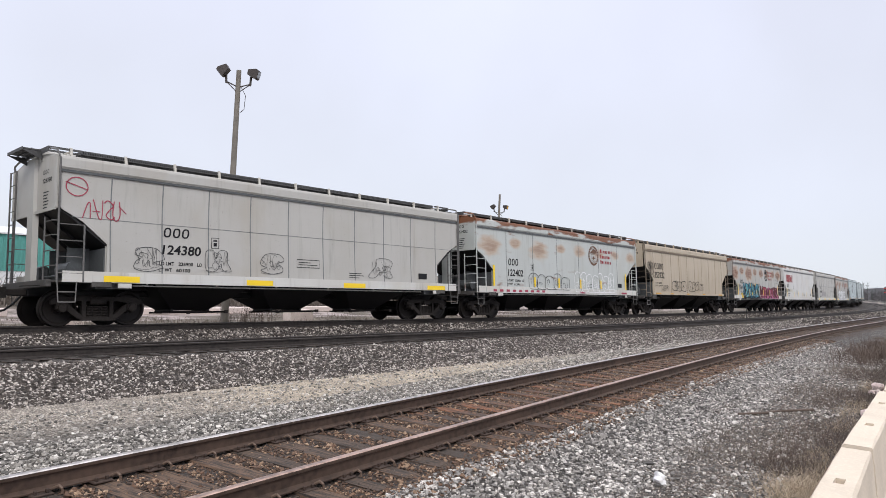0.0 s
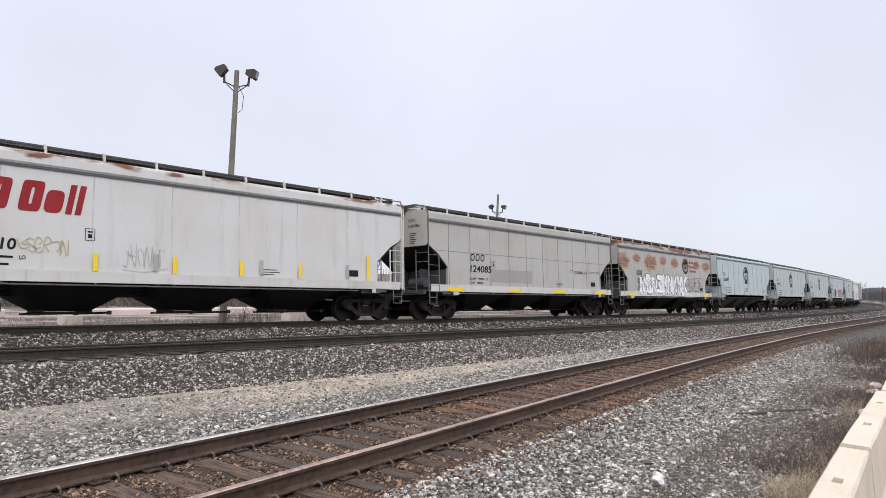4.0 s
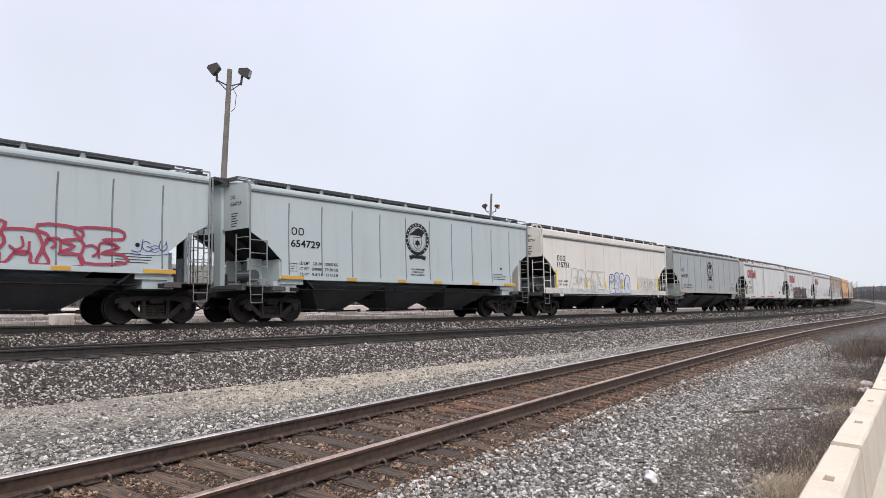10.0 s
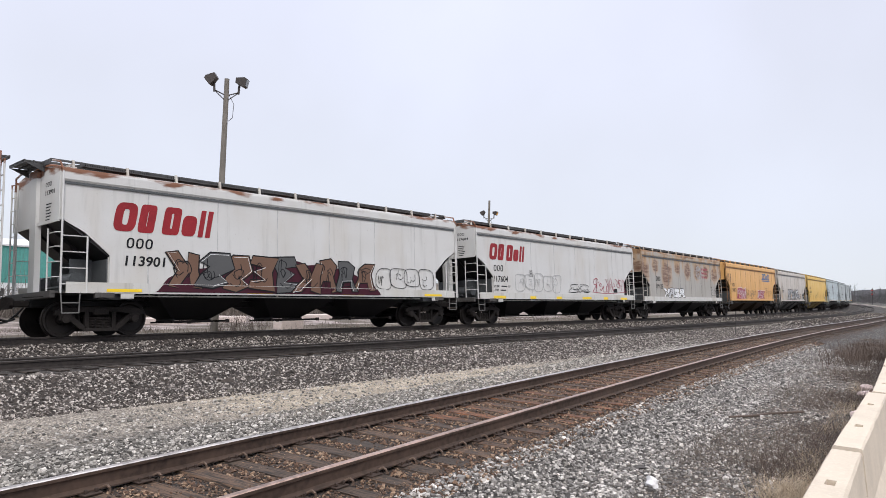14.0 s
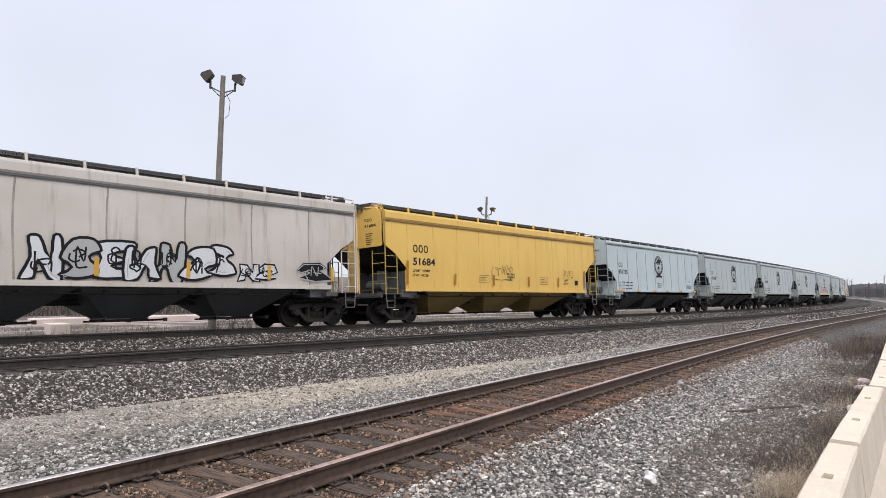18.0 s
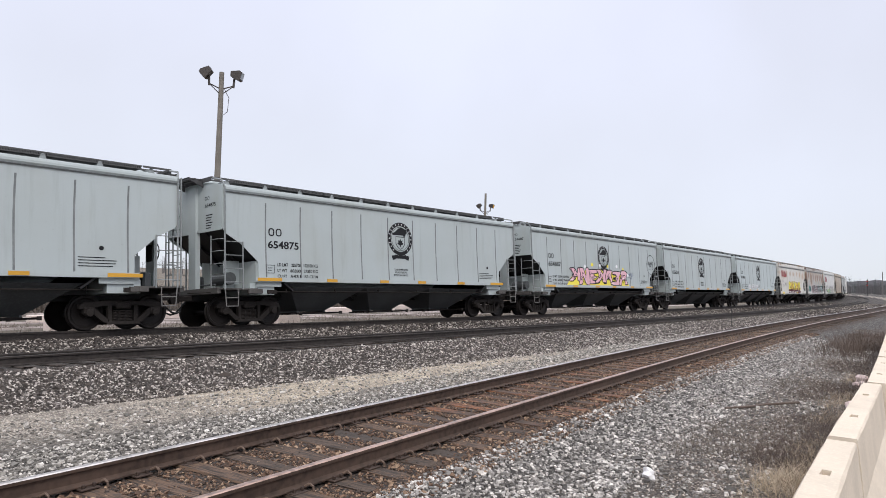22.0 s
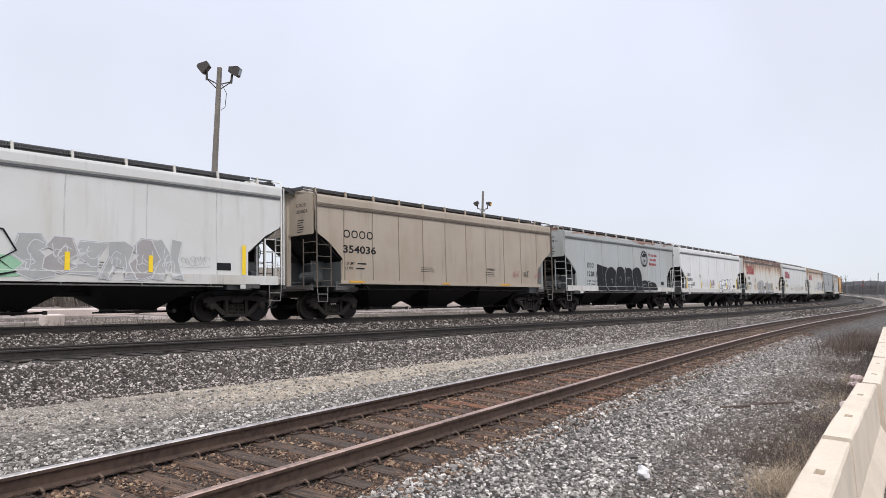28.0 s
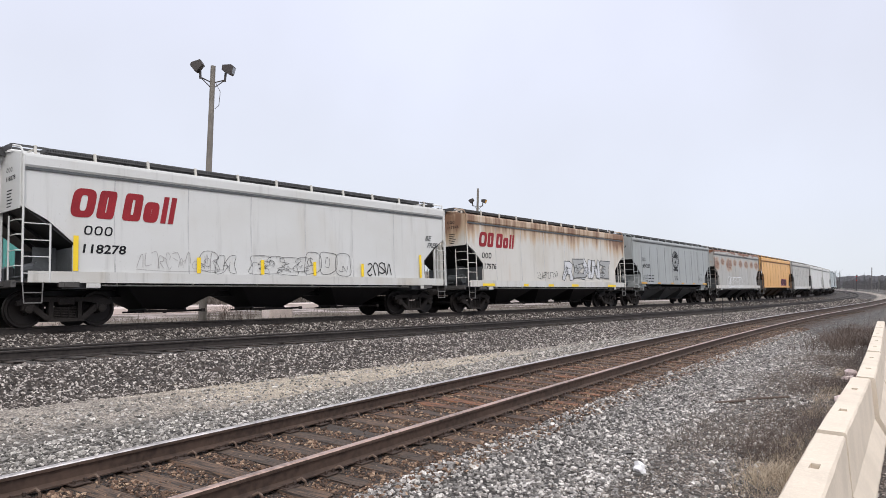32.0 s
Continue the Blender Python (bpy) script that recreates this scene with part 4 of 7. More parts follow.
def hopper_car(kind, length, body, sill, roof, bays, label):
    """A covered hopper car at its own origin: rail level, mid length; its leading end points to -x."""
    H = length / 2
    low = 1.32 if kind == "wide" else 1.45 if kind == "slim" else 1.25
    car = tagged(new("hopper_car"), label, "railway car", "cars of the train")
    key = (kind, length)
    side = made(("side_sheet", *key), lambda b: make_side(b, kind, H, low))
    zc = 4.07 if kind == "slim" else 3.92
    chord = made(("top_chord", *key), lambda b: make_chord(b, H, zc))
    lip = made(("drip_lip", *key), lambda b: make_shade_strip(b, H, zc, 0.022 if kind == "slim" else 0.06))
    seam = made(("weld_seam", kind), lambda b: make_seam(b, kind, low))
    seam_mat = SEAMS.get(body, MAT_SEAM_PALE if body in PALE else MAT_SEAM)
    first, last = (1.44, 1.34) if kind == "slim" else (1.25, 1.25)
    joints = [2.15 + 2.03 * i for i in range(6)] if kind == "wide" and body not in DENSE else [first + (2 * H / STRETCH - first - last) * i / 9 for i in range(10)]
    if abs(length - 15.15) < 0.01:
        joints = [2.0 + 2.1 * i for i in range(6)]
    joints = [u * STRETCH for u in joints]
    if kind == "wide":
        sill_me = made(("side_sill", length, 1), lambda b: make_sill_wide(b, H - 0.15))
    else:
        sill_me = made(("side_sill", length, kind), lambda b: make_sill_slim(b, H - CUT_X + 0.12, 1.35 if kind == "slim" else 1.22))
    walkway = made(("running_board", length), lambda b: make_walk(b, H))
    bracket = made(("roof_bracket", kind == "slim"), make_gusset if kind == "slim" else make_bracket)
    for m in (Matrix(), FLIP):
        part("side_sheet", side, body, car, at=m)
        part("top_chord", chord, roof, car, at=m)
        part("drip_lip", lip, CHORD_SHADES.get(body, MAT_BAY), car, at=m)
        for u in joints:
            part("weld_seam", seam, seam_mat, car, at=m @ Matrix.Translation((u - H, 0, 0)))
        part("side_sill", sill_me, sill, car, at=m)
        if body in DENSE:
            part("belt_seam", made(("belt_seam", length), lambda b: make_belt(b, H)), seam_mat, car, at=m)
        part("running_board", walkway, MAT_MESH, car, at=m)
        nb = 11
        for i in range(nb):
            part("roof_bracket", bracket, RUNGS.get(body, sill) if kind == "slim" else sill, car, at=m @ Matrix.Translation((-H + 0.5 + (2 * H - 1.0) * i / (nb - 1), 0, 0)))
        at = m @ Matrix.Translation((-H, 0, 0))
        narrow = at @ Matrix.Diagonal((1, 0.95 if kind == "curved" else 1, 1, 1))
        part("end_sheet", made(("end_sheet",), make_end), body, car, at=narrow)
        # black sheet; the shade inside the cut corner is in its colour
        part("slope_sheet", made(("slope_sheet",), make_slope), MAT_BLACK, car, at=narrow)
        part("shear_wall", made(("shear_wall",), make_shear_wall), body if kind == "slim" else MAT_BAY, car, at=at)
        for y in (-W2 + 0.09, W2 - 0.09):
            part("corner_web", made(("corner_web",), make_corner_web), body, car, at=at @ Matrix.Translation((0, y, 0)))
        part("end_platform", made(("end_platform",), make_platform), MAT_DECK, car, at=at)
        part("end_post", made(("end_post",), make_post), body, car, at=at)
        ladder = made(("ladder",), lambda b: make_ladder(b, 1.1, 2.56, 0.62, 4, 4.2))
        tall = made(("end_ladder",), lambda b: make_ladder(b, 1.1, 4.25, 0.45, 9))
        for y, turn in ((-W2 - 0.02, 1), (W2 + 0.02, -1)):
            part("side_ladder", ladder, RUNGS.get(body, body), car, at=at @ Matrix.Translation((0.02, y, 0)) @ Matrix.Diagonal((1, turn, 1, 1)))
            part("sill_step", made(("sill_step",), make_step), MAT_STEP, car, at=at @ Matrix.Translation((0.05, y, 0)))
        part("end_ladder", tall, RUNGS.get(body, body), car, at=at @ Matrix.Translation((-0.1, W2 - 0.47, 0)) @ Matrix.Rotation(math.pi / 2, 4, "Z"))
        grab = made(("grab_ladder",), make_grabs)
        part("grab_ladder", grab, RUNGS.get(body, body), car, at=at)
        part("end_walkway", made(("end_walkway",), make_cross_walk), MAT_MESH, car, at=at)
        part("coupler", made(("coupler",), make_coupler), MAT_FRAME, car, at=at)
        part("air_hose", made(("air_hose",), make_hose), MAT_HOSE, car, at=at)
        part("air_tank", made(("air_tank",), make_tank), MAT_BAY, car, at=at)
    part("roof", made(("roof", length), lambda b: make_roof(b, H)), roof, car)
    part("brake_wheel", made(("brake_wheel",), make_brake_wheel), MAT_FRAME, car, at=FLIP @ Matrix.Translation((-H, 0.0, 0)))
    part("brake_pipe", made(("brake_pipe", length), lambda b: make_pipe(b, H)), sill if kind == "wide" else MAT_FRAME, car)
    for u in (1.70, length - 1.35):
        part("card_holder", made(("card_holder",), make_card_holder), sill if kind == "wide" else MAT_FRAME, car, at=(u - H, 0, 0))
    part("centre_sill", made(("centre_sill", length), lambda b: make_centre_sill(b, H)), MAT_BLACK, car)
    for i in range(4):
        part("hatch_cover", made(("hatch_cover", length), lambda b: make_hatch(b, length / 4 - 0.12)), roof, car, at=(-H + length / 8 + i * length / 4, 0, 0))
    inner = 2 * H - 2 * 2.47
    top, lo = inner / 6 - 0.02, inner / 6 * 0.34
    for i in range(3):
        at = (-H + 2.47 + inner / 6 * (2 * i + 1), 0, 0)
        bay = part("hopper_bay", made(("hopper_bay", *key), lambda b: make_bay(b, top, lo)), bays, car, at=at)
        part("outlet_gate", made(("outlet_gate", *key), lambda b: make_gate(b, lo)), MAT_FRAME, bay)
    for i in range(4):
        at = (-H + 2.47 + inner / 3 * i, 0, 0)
        # black rather than bay colour: shade of the recess between bays, painted in
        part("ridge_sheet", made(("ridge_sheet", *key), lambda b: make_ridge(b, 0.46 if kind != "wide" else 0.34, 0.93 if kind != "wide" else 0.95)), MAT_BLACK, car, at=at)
    for x in (-H + TRUCK_IN, H - TRUCK_IN):
        truck = part("truck", made(("bolster",), make_bolster), MAT_FRAME, car, at=(x, 0, 0))
        for y in (-0.98, 0.98):
            part("side_frame", made(("side_frame",), make_side_frame), MAT_FRAME, truck, at=(0, y, 0))
            part("spring_nest", made(("spring_nest",), make_springs), MAT_FRAME, truck, at=(0, y, 0))
        for dx in (-AXLE, AXLE):
            part("wheelset", made(("wheelset",), make_wheelset), MAT_WHEEL, truck, at=(dx, 0, 0.457))
    return car



# ---- paints of the cars ----
P_GREY = car_paint("warm_grey_paint", (0.455, 0.44, 0.41), 0, 0.38, seed=1.0)
P_GREY_RUST = car_paint("pale_grey_rusting_paint", (0.49, 0.51, 0.49), 0.10, 0.32, roof_rust=1.3, seed=2.0)
P_BLOTCH = car_paint("grey_paint_with_rust_blotches", (0.44, 0.43, 0.405), 1.4, 0.42, (0.195, 0.080, 0.042), roof_rust=1.2, seed=3.0)
P_HEAVY = car_paint("heavily_rusted_paint", (0.40, 0.375, 0.34), 1.1, 0.6, (0.15, 0.070, 0.040), roof_rust=1.0, seed=4.0, drip=0.3, tall=1.9)
P_SMEAR = car_paint("grey_paint_with_brown_smears", (0.42, 0.405, 0.385), 1.15, 0.6, (0.155, 0.078, 0.05), roof_rust=0.8, seed=4.6, tall=1.8)
P_TAN = car_paint("tan_paint", (0.47, 0.395, 0.30), 0, 0.35, seed=5.0)
P_TAN_DARK = car_paint("dull_tan_paint", (0.40, 0.335, 0.265), 0, 0.45, seed=6.0)
P_WHITE = car_paint("off_white_paint", (0.63, 0.625, 0.60), 0, 0.26, seed=7.0)
P_BRIGHT = car_paint("clean_white_paint", (0.71, 0.705, 0.69), 0, 0.2, seed=7.7)
P_WHITE_ROOF = car_paint("off_white_paint_rusty_roof", (0.62, 0.61, 0.59), 0, 0.3, roof_rust=0.85, seed=8.0)
P_WHITE_STAIN = car_paint("stained_white_paint", (0.62, 0.60, 0.56), 0.02, 0.35, (0.34, 0.21, 0.11), roof_rust=0.75, seed=9.0)
P_RUST_ROOF = car_paint("brown_rusted_roof", (0.34, 0.26, 0.20), 0, 0.4, (0.13, 0.055, 0.03), roof_rust=1.5, seed=19.0)
P_DRIP = car_paint("rust_streaked_white_paint", (0.62, 0.60, 0.55), 0, 0.3, seed=9.5, drip=1.45)
P_DRIP_LIGHT = car_paint("white_paint_rusting_at_the_eaves", (0.62, 0.595, 0.545), 0, 0.3, seed=9.9, drip=0.95)
P_CREAM = car_paint("cream_paint", (0.72, 0.67, 0.605), 0, 0.22, seed=10.0)
P_NEW = car_paint("clean_blue_grey_paint", (0.45, 0.50, 0.50), 0, 0.16, seed=11.0)
P_NEW_DULL = car_paint("dull_pale_blue_grey_paint", (0.42, 0.462, 0.46), 0, 0.20, seed=11.2)
P_NEW_PALE = car_paint("pale_blue_grey_paint", (0.465, 0.53, 0.54), 0, 0.16, seed=11.5)
P_GREY_CLEAN = car_paint("plain_grey_paint_rusty_roof", (0.395, 0.41, 0.40), 0, 0.3, (0.24, 0.13, 0.09), roof_rust=0.85, seed=2.6)
P_NEW_DARK = car_paint("dull_blue_grey_paint", (0.35, 0.365, 0.36), 0, 0.35, seed=12.0)
P_ORANGE = car_paint("orange_yellow_paint", (0.72, 0.40, 0.14), 0, 0.3, seed=13.0)
P_YELLOW = car_paint("yellow_paint", (0.74, 0.475, 0.115), 0, 0.25, seed=14.0)
P_DUSTY = car_paint("dusty_pale_grey_paint", (0.57, 0.52, 0.47), 0, 0.75, seed=15.0)
P_BAY_ORANGE = plain("dark_orange_brown_hopper", (0.05, 0.032, 0.018), 0.7, 0, 0.6, 3, 0.15, 0.2)
P_BAY_YELLOW = plain("dull_yellow_hopper", (0.30, 0.21, 0.07), 0.7, 0, 0.6, 3)
P_SILL_WHITE = car_paint("white_sill_paint", (0.60, 0.59, 0.56), 0, 0.5, seed=16.0)

SEAMS.update({P_ORANGE: plain("orange_weld", (0.40, 0.20, 0.06), 0.7, 0, 0.5, 6), P_YELLOW: plain("yellow_weld", (0.72, 0.46, 0.11), 0.7, 0, 0.4, 6),
              P_TAN: plain("tan_weld", (0.29, 0.235, 0.17), 0.7, 0, 0.5, 6), P_TAN_DARK: plain("dull_tan_weld", (0.22, 0.18, 0.13), 0.7, 0, 0.5, 6),
              P_DUSTY: plain("brown_weld", (0.33, 0.29, 0.25), 0.7, 0, 0.6, 6)})
RUNGS.update({P_GREY: plain("dark_grey_iron", (0.13, 0.125, 0.12), 0.6, 0, 0.5, 6), P_BLOTCH: plain("rusty_grey_iron", (0.26, 0.22, 0.19), 0.7, 0, 0.6, 6), P_TAN: plain("tan_iron", (0.20, 0.16, 0.12), 0.7, 0, 0.6, 6), P_TAN_DARK: plain("dark_tan_iron", (0.10, 0.08, 0.062), 0.7, 0, 0.6, 6), P_ORANGE: plain("rusty_orange_iron", (0.22, 0.11, 0.05), 0.7, 0, 0.6, 6), P_YELLOW: plain("grimy_yellow_iron", (0.40, 0.27, 0.06), 0.7, 0, 0.6, 6), P_NEW_PALE: plain("pale_grey_iron", (0.30, 0.33, 0.335), 0.6, 0, 0.5, 6), P_NEW: plain("dull_grey_iron", (0.24, 0.255, 0.255), 0.6, 0, 0.5, 6)})
RUNGS[P_NEW_DULL] = RUNGS[P_NEW]
# darker body tones for the painted shade line under the chord
CHORD_SHADES.update({P_YELLOW: plain("brown_yellow_shade_strip", (0.24, 0.145, 0.045), 0.7, 0, 0.5, 4), P_ORANGE: plain("brown_orange_shade_strip", (0.22, 0.11, 0.045), 0.7, 0, 0.5, 4), P_TAN: RUNGS[P_TAN], P_TAN_DARK: RUNGS[P_TAN_DARK]})
SEAMS[P_BLOTCH] = SEAMS[P_GREY_CLEAN] = plain("faint_weld", (0.33, 0.325, 0.31), 0.7, 0, 0.5, 6)
DENSE.add(P_GREY)
PALE.update((P_BRIGHT, P_WHITE, P_WHITE_ROOF, P_WHITE_STAIN, P_CREAM, P_DRIP, P_DRIP_LIGHT))
CARS = []             # each car, where its leading end starts along the track, its length
SIDE_FORM = {}


def add_car(front, kind, length, body, sill, roof, bays, label):
    car = hopper_car(kind, length, body, sill, roof, bays, label)
    CARS.append((car, front, length))
    SIDE_FORM[car.name] = kind
    return car


def wide(front, body, label, length=15.25, roof=None):
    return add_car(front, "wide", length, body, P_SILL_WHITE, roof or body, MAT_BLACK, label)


def modern(front, label, body=None):
    body = body or P_NEW
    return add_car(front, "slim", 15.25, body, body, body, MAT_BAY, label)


def curved(front, body, label, bays, length=15.25):
    return add_car(front, "curved", length, body, body, body, bays, label)


NEW_LABEL = "clean blue-grey covered hopper car with a round black emblem"
CP_LABEL = "off-white hopper car with large red lettering"
c_lead = wide(-2.30, P_GREY, "grey covered hopper car leading the visible train")
c00 = wide(14.89, P_GREY, "warm grey covered hopper car with yellow sill marks")
c01 = wide(31.34, P_GREY_RUST, "pale grey covered hopper car with rust streaked roof")
c02 = curved(47.90, P_TAN, "tan curved-side covered hopper car with black tags", MAT_BLACK)
c03 = wide(64.50, P_BLOTCH, "rust-blotched grey hopper car with blue and maroon graffiti")
c04 = wide(81.01, P_WHITE_ROOF, CP_LABEL + " and rusty roof", 15.57)
c05 = wide(98.01, P_GREY, "plain warm grey covered hopper car with yellow marks")
c06 = wide(114.15, P_BLOTCH, "rust-blotched grey hopper car with white graffiti letters")
c07 = modern(130.76, NEW_LABEL, P_NEW_PALE)
c08 = modern(147.36, NEW_LABEL)
c09 = modern(163.97, NEW_LABEL)
c10 = modern(180.51, "blue-grey covered hopper car with black and red graffiti")
c11 = modern(197.10, NEW_LABEL)
c12 = wide(213.73, P_CREAM, "cream covered hopper car with pale outline graffiti")
c13 = modern(230.30, "dull grey covered hopper car with a round emblem", P_NEW_DARK)
c14 = wide(246.85, P_WHITE_ROOF, CP_LABEL + " and grey patches", 15.67)
c15 = wide(263.90, P_WHITE_ROOF, CP_LABEL + " and brown graffiti", 15.36)
c16 = wide(280.68, P_WHITE_ROOF, CP_LABEL + " and thin outline graffiti", 15.57)
c17 = wide(297.56, P_HEAVY, "heavily rusted grey covered hopper car")
c18 = curved(314.24, P_ORANGE, "orange-yellow curved-side hopper car with blue lettering shapes", P_BAY_ORANGE, 16.72)
c19 = curved(332.38, P_DUSTY, "dusty pale grey hopper car with black graffiti", MAT_BAY, 15.15)
c20 = curved(348.99, P_YELLOW, "yellow covered hopper car with small black tags", P_BAY_YELLOW, 16.41)
c21 = modern(366.88, NEW_LABEL, P_NEW_PALE)
c22 = modern(383.49, NEW_LABEL, P_NEW_DULL)
c23 = modern(400.09, NEW_LABEL, P_NEW_DULL)
c24 = modern(416.79, NEW_LABEL, P_NEW_DULL)
c25 = modern(433.54, "blue-grey hopper car with pink and yellow graffiti", P_NEW_DULL)
c26 = modern(449.93, NEW_LABEL, P_NEW_DULL)
c27 = modern(466.59, "blue-grey covered hopper car with faint white scrawl")
c28 = wide(483.13, P_WHITE_STAIN, "stained white hopper car with yellow and maroon graffiti")
c29 = wide(499.82, P_SMEAR, "rust-streaked grey hopper car with pale graffiti letters", 15.67)
c30 = wide(516.93, P_WHITE, CP_LABEL + " and green outline graffiti")
c31 = curved(533.58, P_TAN_DARK, "dull tan curved-side covered hopper car", MAT_BLACK)
c32 = wide(550.22, P_GREY_CLEAN, "pale grey hopper car with large black graffiti")
c33 = wide(566.82, P_BRIGHT, "clean white covered hopper car with small tags")
c34 = wide(583.35, P_DRIP, "white hopper car with brown rust along its roof", 15.67, P_RUST_ROOF)
c35 = wide(600.39, P_WHITE, CP_LABEL + " and thin scribbles", 15.88)
c36 = wide(617.82, P_DRIP_LIGHT, "rust-stained white hopper car with red lettering shapes", 15.88)
c37 = modern(635.05, "dull grey covered hopper car with a round emblem", P_NEW_DARK)
c38 = wide(651.66, P_BLOTCH, "rust-blotched cream covered hopper car")
c39 = curved(667.99, P_ORANGE, "orange-yellow curved-side covered hopper car", P_BAY_ORANGE, 15.88)
for ob in c34.children:
    if ob.name.startswith("end_sheet"):
        ob.material_slots[0].link = "OBJECT"
        ob.material_slots[0].material = P_WHITE
rest = ((P_GREY, 0), (P_WHITE, 0), (P_WHITE, 0), (P_NEW, 1), (P_NEW, 1), (P_CREAM, 0), (P_NEW, 1), (P_WHITE, 0))
for i, (p, k) in enumerate(rest):
    f = 685.29 + 16.59 * i
    if k:
        modern(f, "blue-grey covered hopper car far back in the train", p)
    else:
        wide(f, p, "pale covered hopper car far back in the train")


# ---- lettering, reflectors and graffiti on the near sides ----
SPRAY = {n: plain(n + "_spray_paint", c, 0.6, 0, 0.18, 4, 0.15, 0.15) for n, c in dict(
    black=(0.014, 0.014, 0.016), blue=(0.07, 0.30, 0.44), teal=(0.12, 0.38, 0.40), maroon=(0.125, 0.018, 0.028), pink=(0.78, 0.46, 0.52), lemon=(0.85, 0.72, 0.10),
    gold=(0.72, 0.48, 0.08), brown=(0.17, 0.10, 0.07), rose=(0.36, 0.065, 0.10), plum=(0.06, 0.015, 0.024), green=(0.30, 0.50, 0.34), grey=(0.40, 0.40, 0.39), navy=(0.06, 0.08, 0.25),
    silver=(0.62, 0.62, 0.63), faint=(0.36, 0.34, 0.33), rust=(0.40, 0.17, 0.03), magenta=(0.50, 0.15, 0.29), iron=(0.10, 0.10, 0.10), olive=(0.46, 0.42, 0.24), bottle=(0.03, 0.115, 0.10)).items()}
SPRAY["white"] = MAT_WHITE


def on_side(car, bm, lift):
    """Lays a flat drawing (u from the leading end, height) on the near side of a car."""
    H, kind = car["half"], car["form"]
    zs = [v.co.z for v in bm.verts]
    for cut in ((1.362, 1.380) if kind == "wide" else (1.6, 1.9, 2.2, 2.5, 2.8) if kind == "curved" else ()):
        if min(zs) < cut < max(zs):
            bmesh.ops.bisect_plane(bm, geom=bm.verts[:] + bm.edges[:] + bm.faces[:], dist=1e-5, plane_co=(0, 0, cut), plane_no=(0, 0, 1))
    for v in bm.verts:
        u, z = v.co.x, v.co.z
        sill = -W2 - 0.03 if z < 1.371 and kind == "wide" else -side_y(kind, z) - 0.004
        v.co = (u * STRETCH - H, sill - lift - v.co.y, z)


def ribbon(bm, pts, w, closed=False):
    """A painted line of width w through the points."""
    n = len(pts)
    if n < 2:
        return
    left, right = [], []
    for i, p in enumerate(pts):
        a = pts[i - 1] if i or closed else pts[0]
        b = pts[(i + 1) % n] if i < n - 1 or closed else pts[-1]
        dx, dz = b[0] - a[0], b[1] - a[1]
        d = math.hypot(dx, dz) or 1
        ox, oz = -dz / d * w / 2, dx / d * w / 2
        left.append(bm.verts.new((p[0] + ox, 0, p[1] + oz)))
        right.append(bm.verts.new((p[0] - ox, 0, p[1] - oz)))
    for i in range(n if closed else n - 1):
        j = (i + 1) % n
        bm.faces.new((left[i], left[j], right[j], right[i]))


def patch(bm, pts):
    bm.faces.new([bm.verts.new((x, 0, z)) for x, z in pts])


def rect(bm, u0, u1, z0, z1, slant=0.0):
    patch(bm, [(u0, z0), (u1, z0), (u1 + slant, z1), (u0 + slant, z1)])


def hollow(bm, u0, u1, z0, z1, w, slant=0.0):
    """A plain square block with an open middle."""
    out, inn = [(u0, z0), (u1, z0), (u1, z1), (u0, z1)], [(u0 + w, z0 + w), (u1 - w, z0 + w), (u1 - w, z1 - w), (u0 + w, z1 - w)]
    a, b = [[bm.verts.new((x + slant * (z - z0) / (z1 - z0), 0, z)) for x, z in q] for q in (out, inn)]
    for i in range(4):
        k = (i + 1) % 4
        bm.faces.new((a[i], a[k], b[k], b[i]))


def ring_block(bm, u0, u1, z0, z1, w, slant=0.0, power=0.75):
    """A plain rounded block with an open middle."""
    k, cu, cz = 28, (u0 + u1) / 2, (z0 + z1) / 2
    rows = []
    for a, b in (((u1 - u0) / 2, (z1 - z0) / 2), ((u1 - u0) / 2 - w, (z1 - z0) / 2 - w * 0.85)):
        ring = []
        for i in range(k):
            t = 2 * math.pi * i / k
            c, d = math.cos(t), math.sin(t)
            x, z = cu + a * math.copysign(abs(c) ** power, c), cz + b * math.copysign(abs(d) ** power, d)
            ring.append(bm.verts.new((x + slant * (z - z0) / (z1 - z0), 0, z)))
        rows.append(ring)
    for i in range(k):
        j = (i + 1) % k
        bm.faces.new((rows[0][i], rows[0][j], rows[1][j], rows[1][i]))


def painted(car, name, bm, material, lift=0.004, label=""):
    on_side(car, bm, lift)
    return part(name, bm, material, car, label)


WORDS = {}


def word_mesh(text):
    """The built-in letters as flat corners and faces."""
    if text not in WORDS:
        cu = bpy.data.curves.new("word", "FONT")
        cu.body, cu.resolution_u, cu.offset = text, 3, 0.022
        ob = bpy.data.objects.new("word", cu)
        me = bpy.data.meshes.new_from_object(ob)
        WORDS[text] = ([tuple(v.co) for v in me.vertices], [tuple(p.vertices) for p in me.polygons])
        bpy.data.objects.remove(ob)
        bpy.data.meshes.remove(me)
        bpy.data.curves.remove(cu)
    return WORDS[text]


def write(bm, text, u0, u1, z0, z1, slant=0.0):
    vs, fs = word_mesh(text)
    xa, xb = min(v[0] for v in vs), max(v[0] for v in vs)
    ya, yb = min(v[1] for v in vs), max(v[1] for v in vs)
    new_v = []
    for x, y, z in vs:
        s = (y - ya) / (yb - ya)
        new_v.append(bm.verts.new((u0 + (u1 - u0) * (x - xa) / (xb - xa) + slant * s, 0, z0 + (z1 - z0) * s)))
    for f in fs:
        bm.faces.new([new_v[i] for i in f])


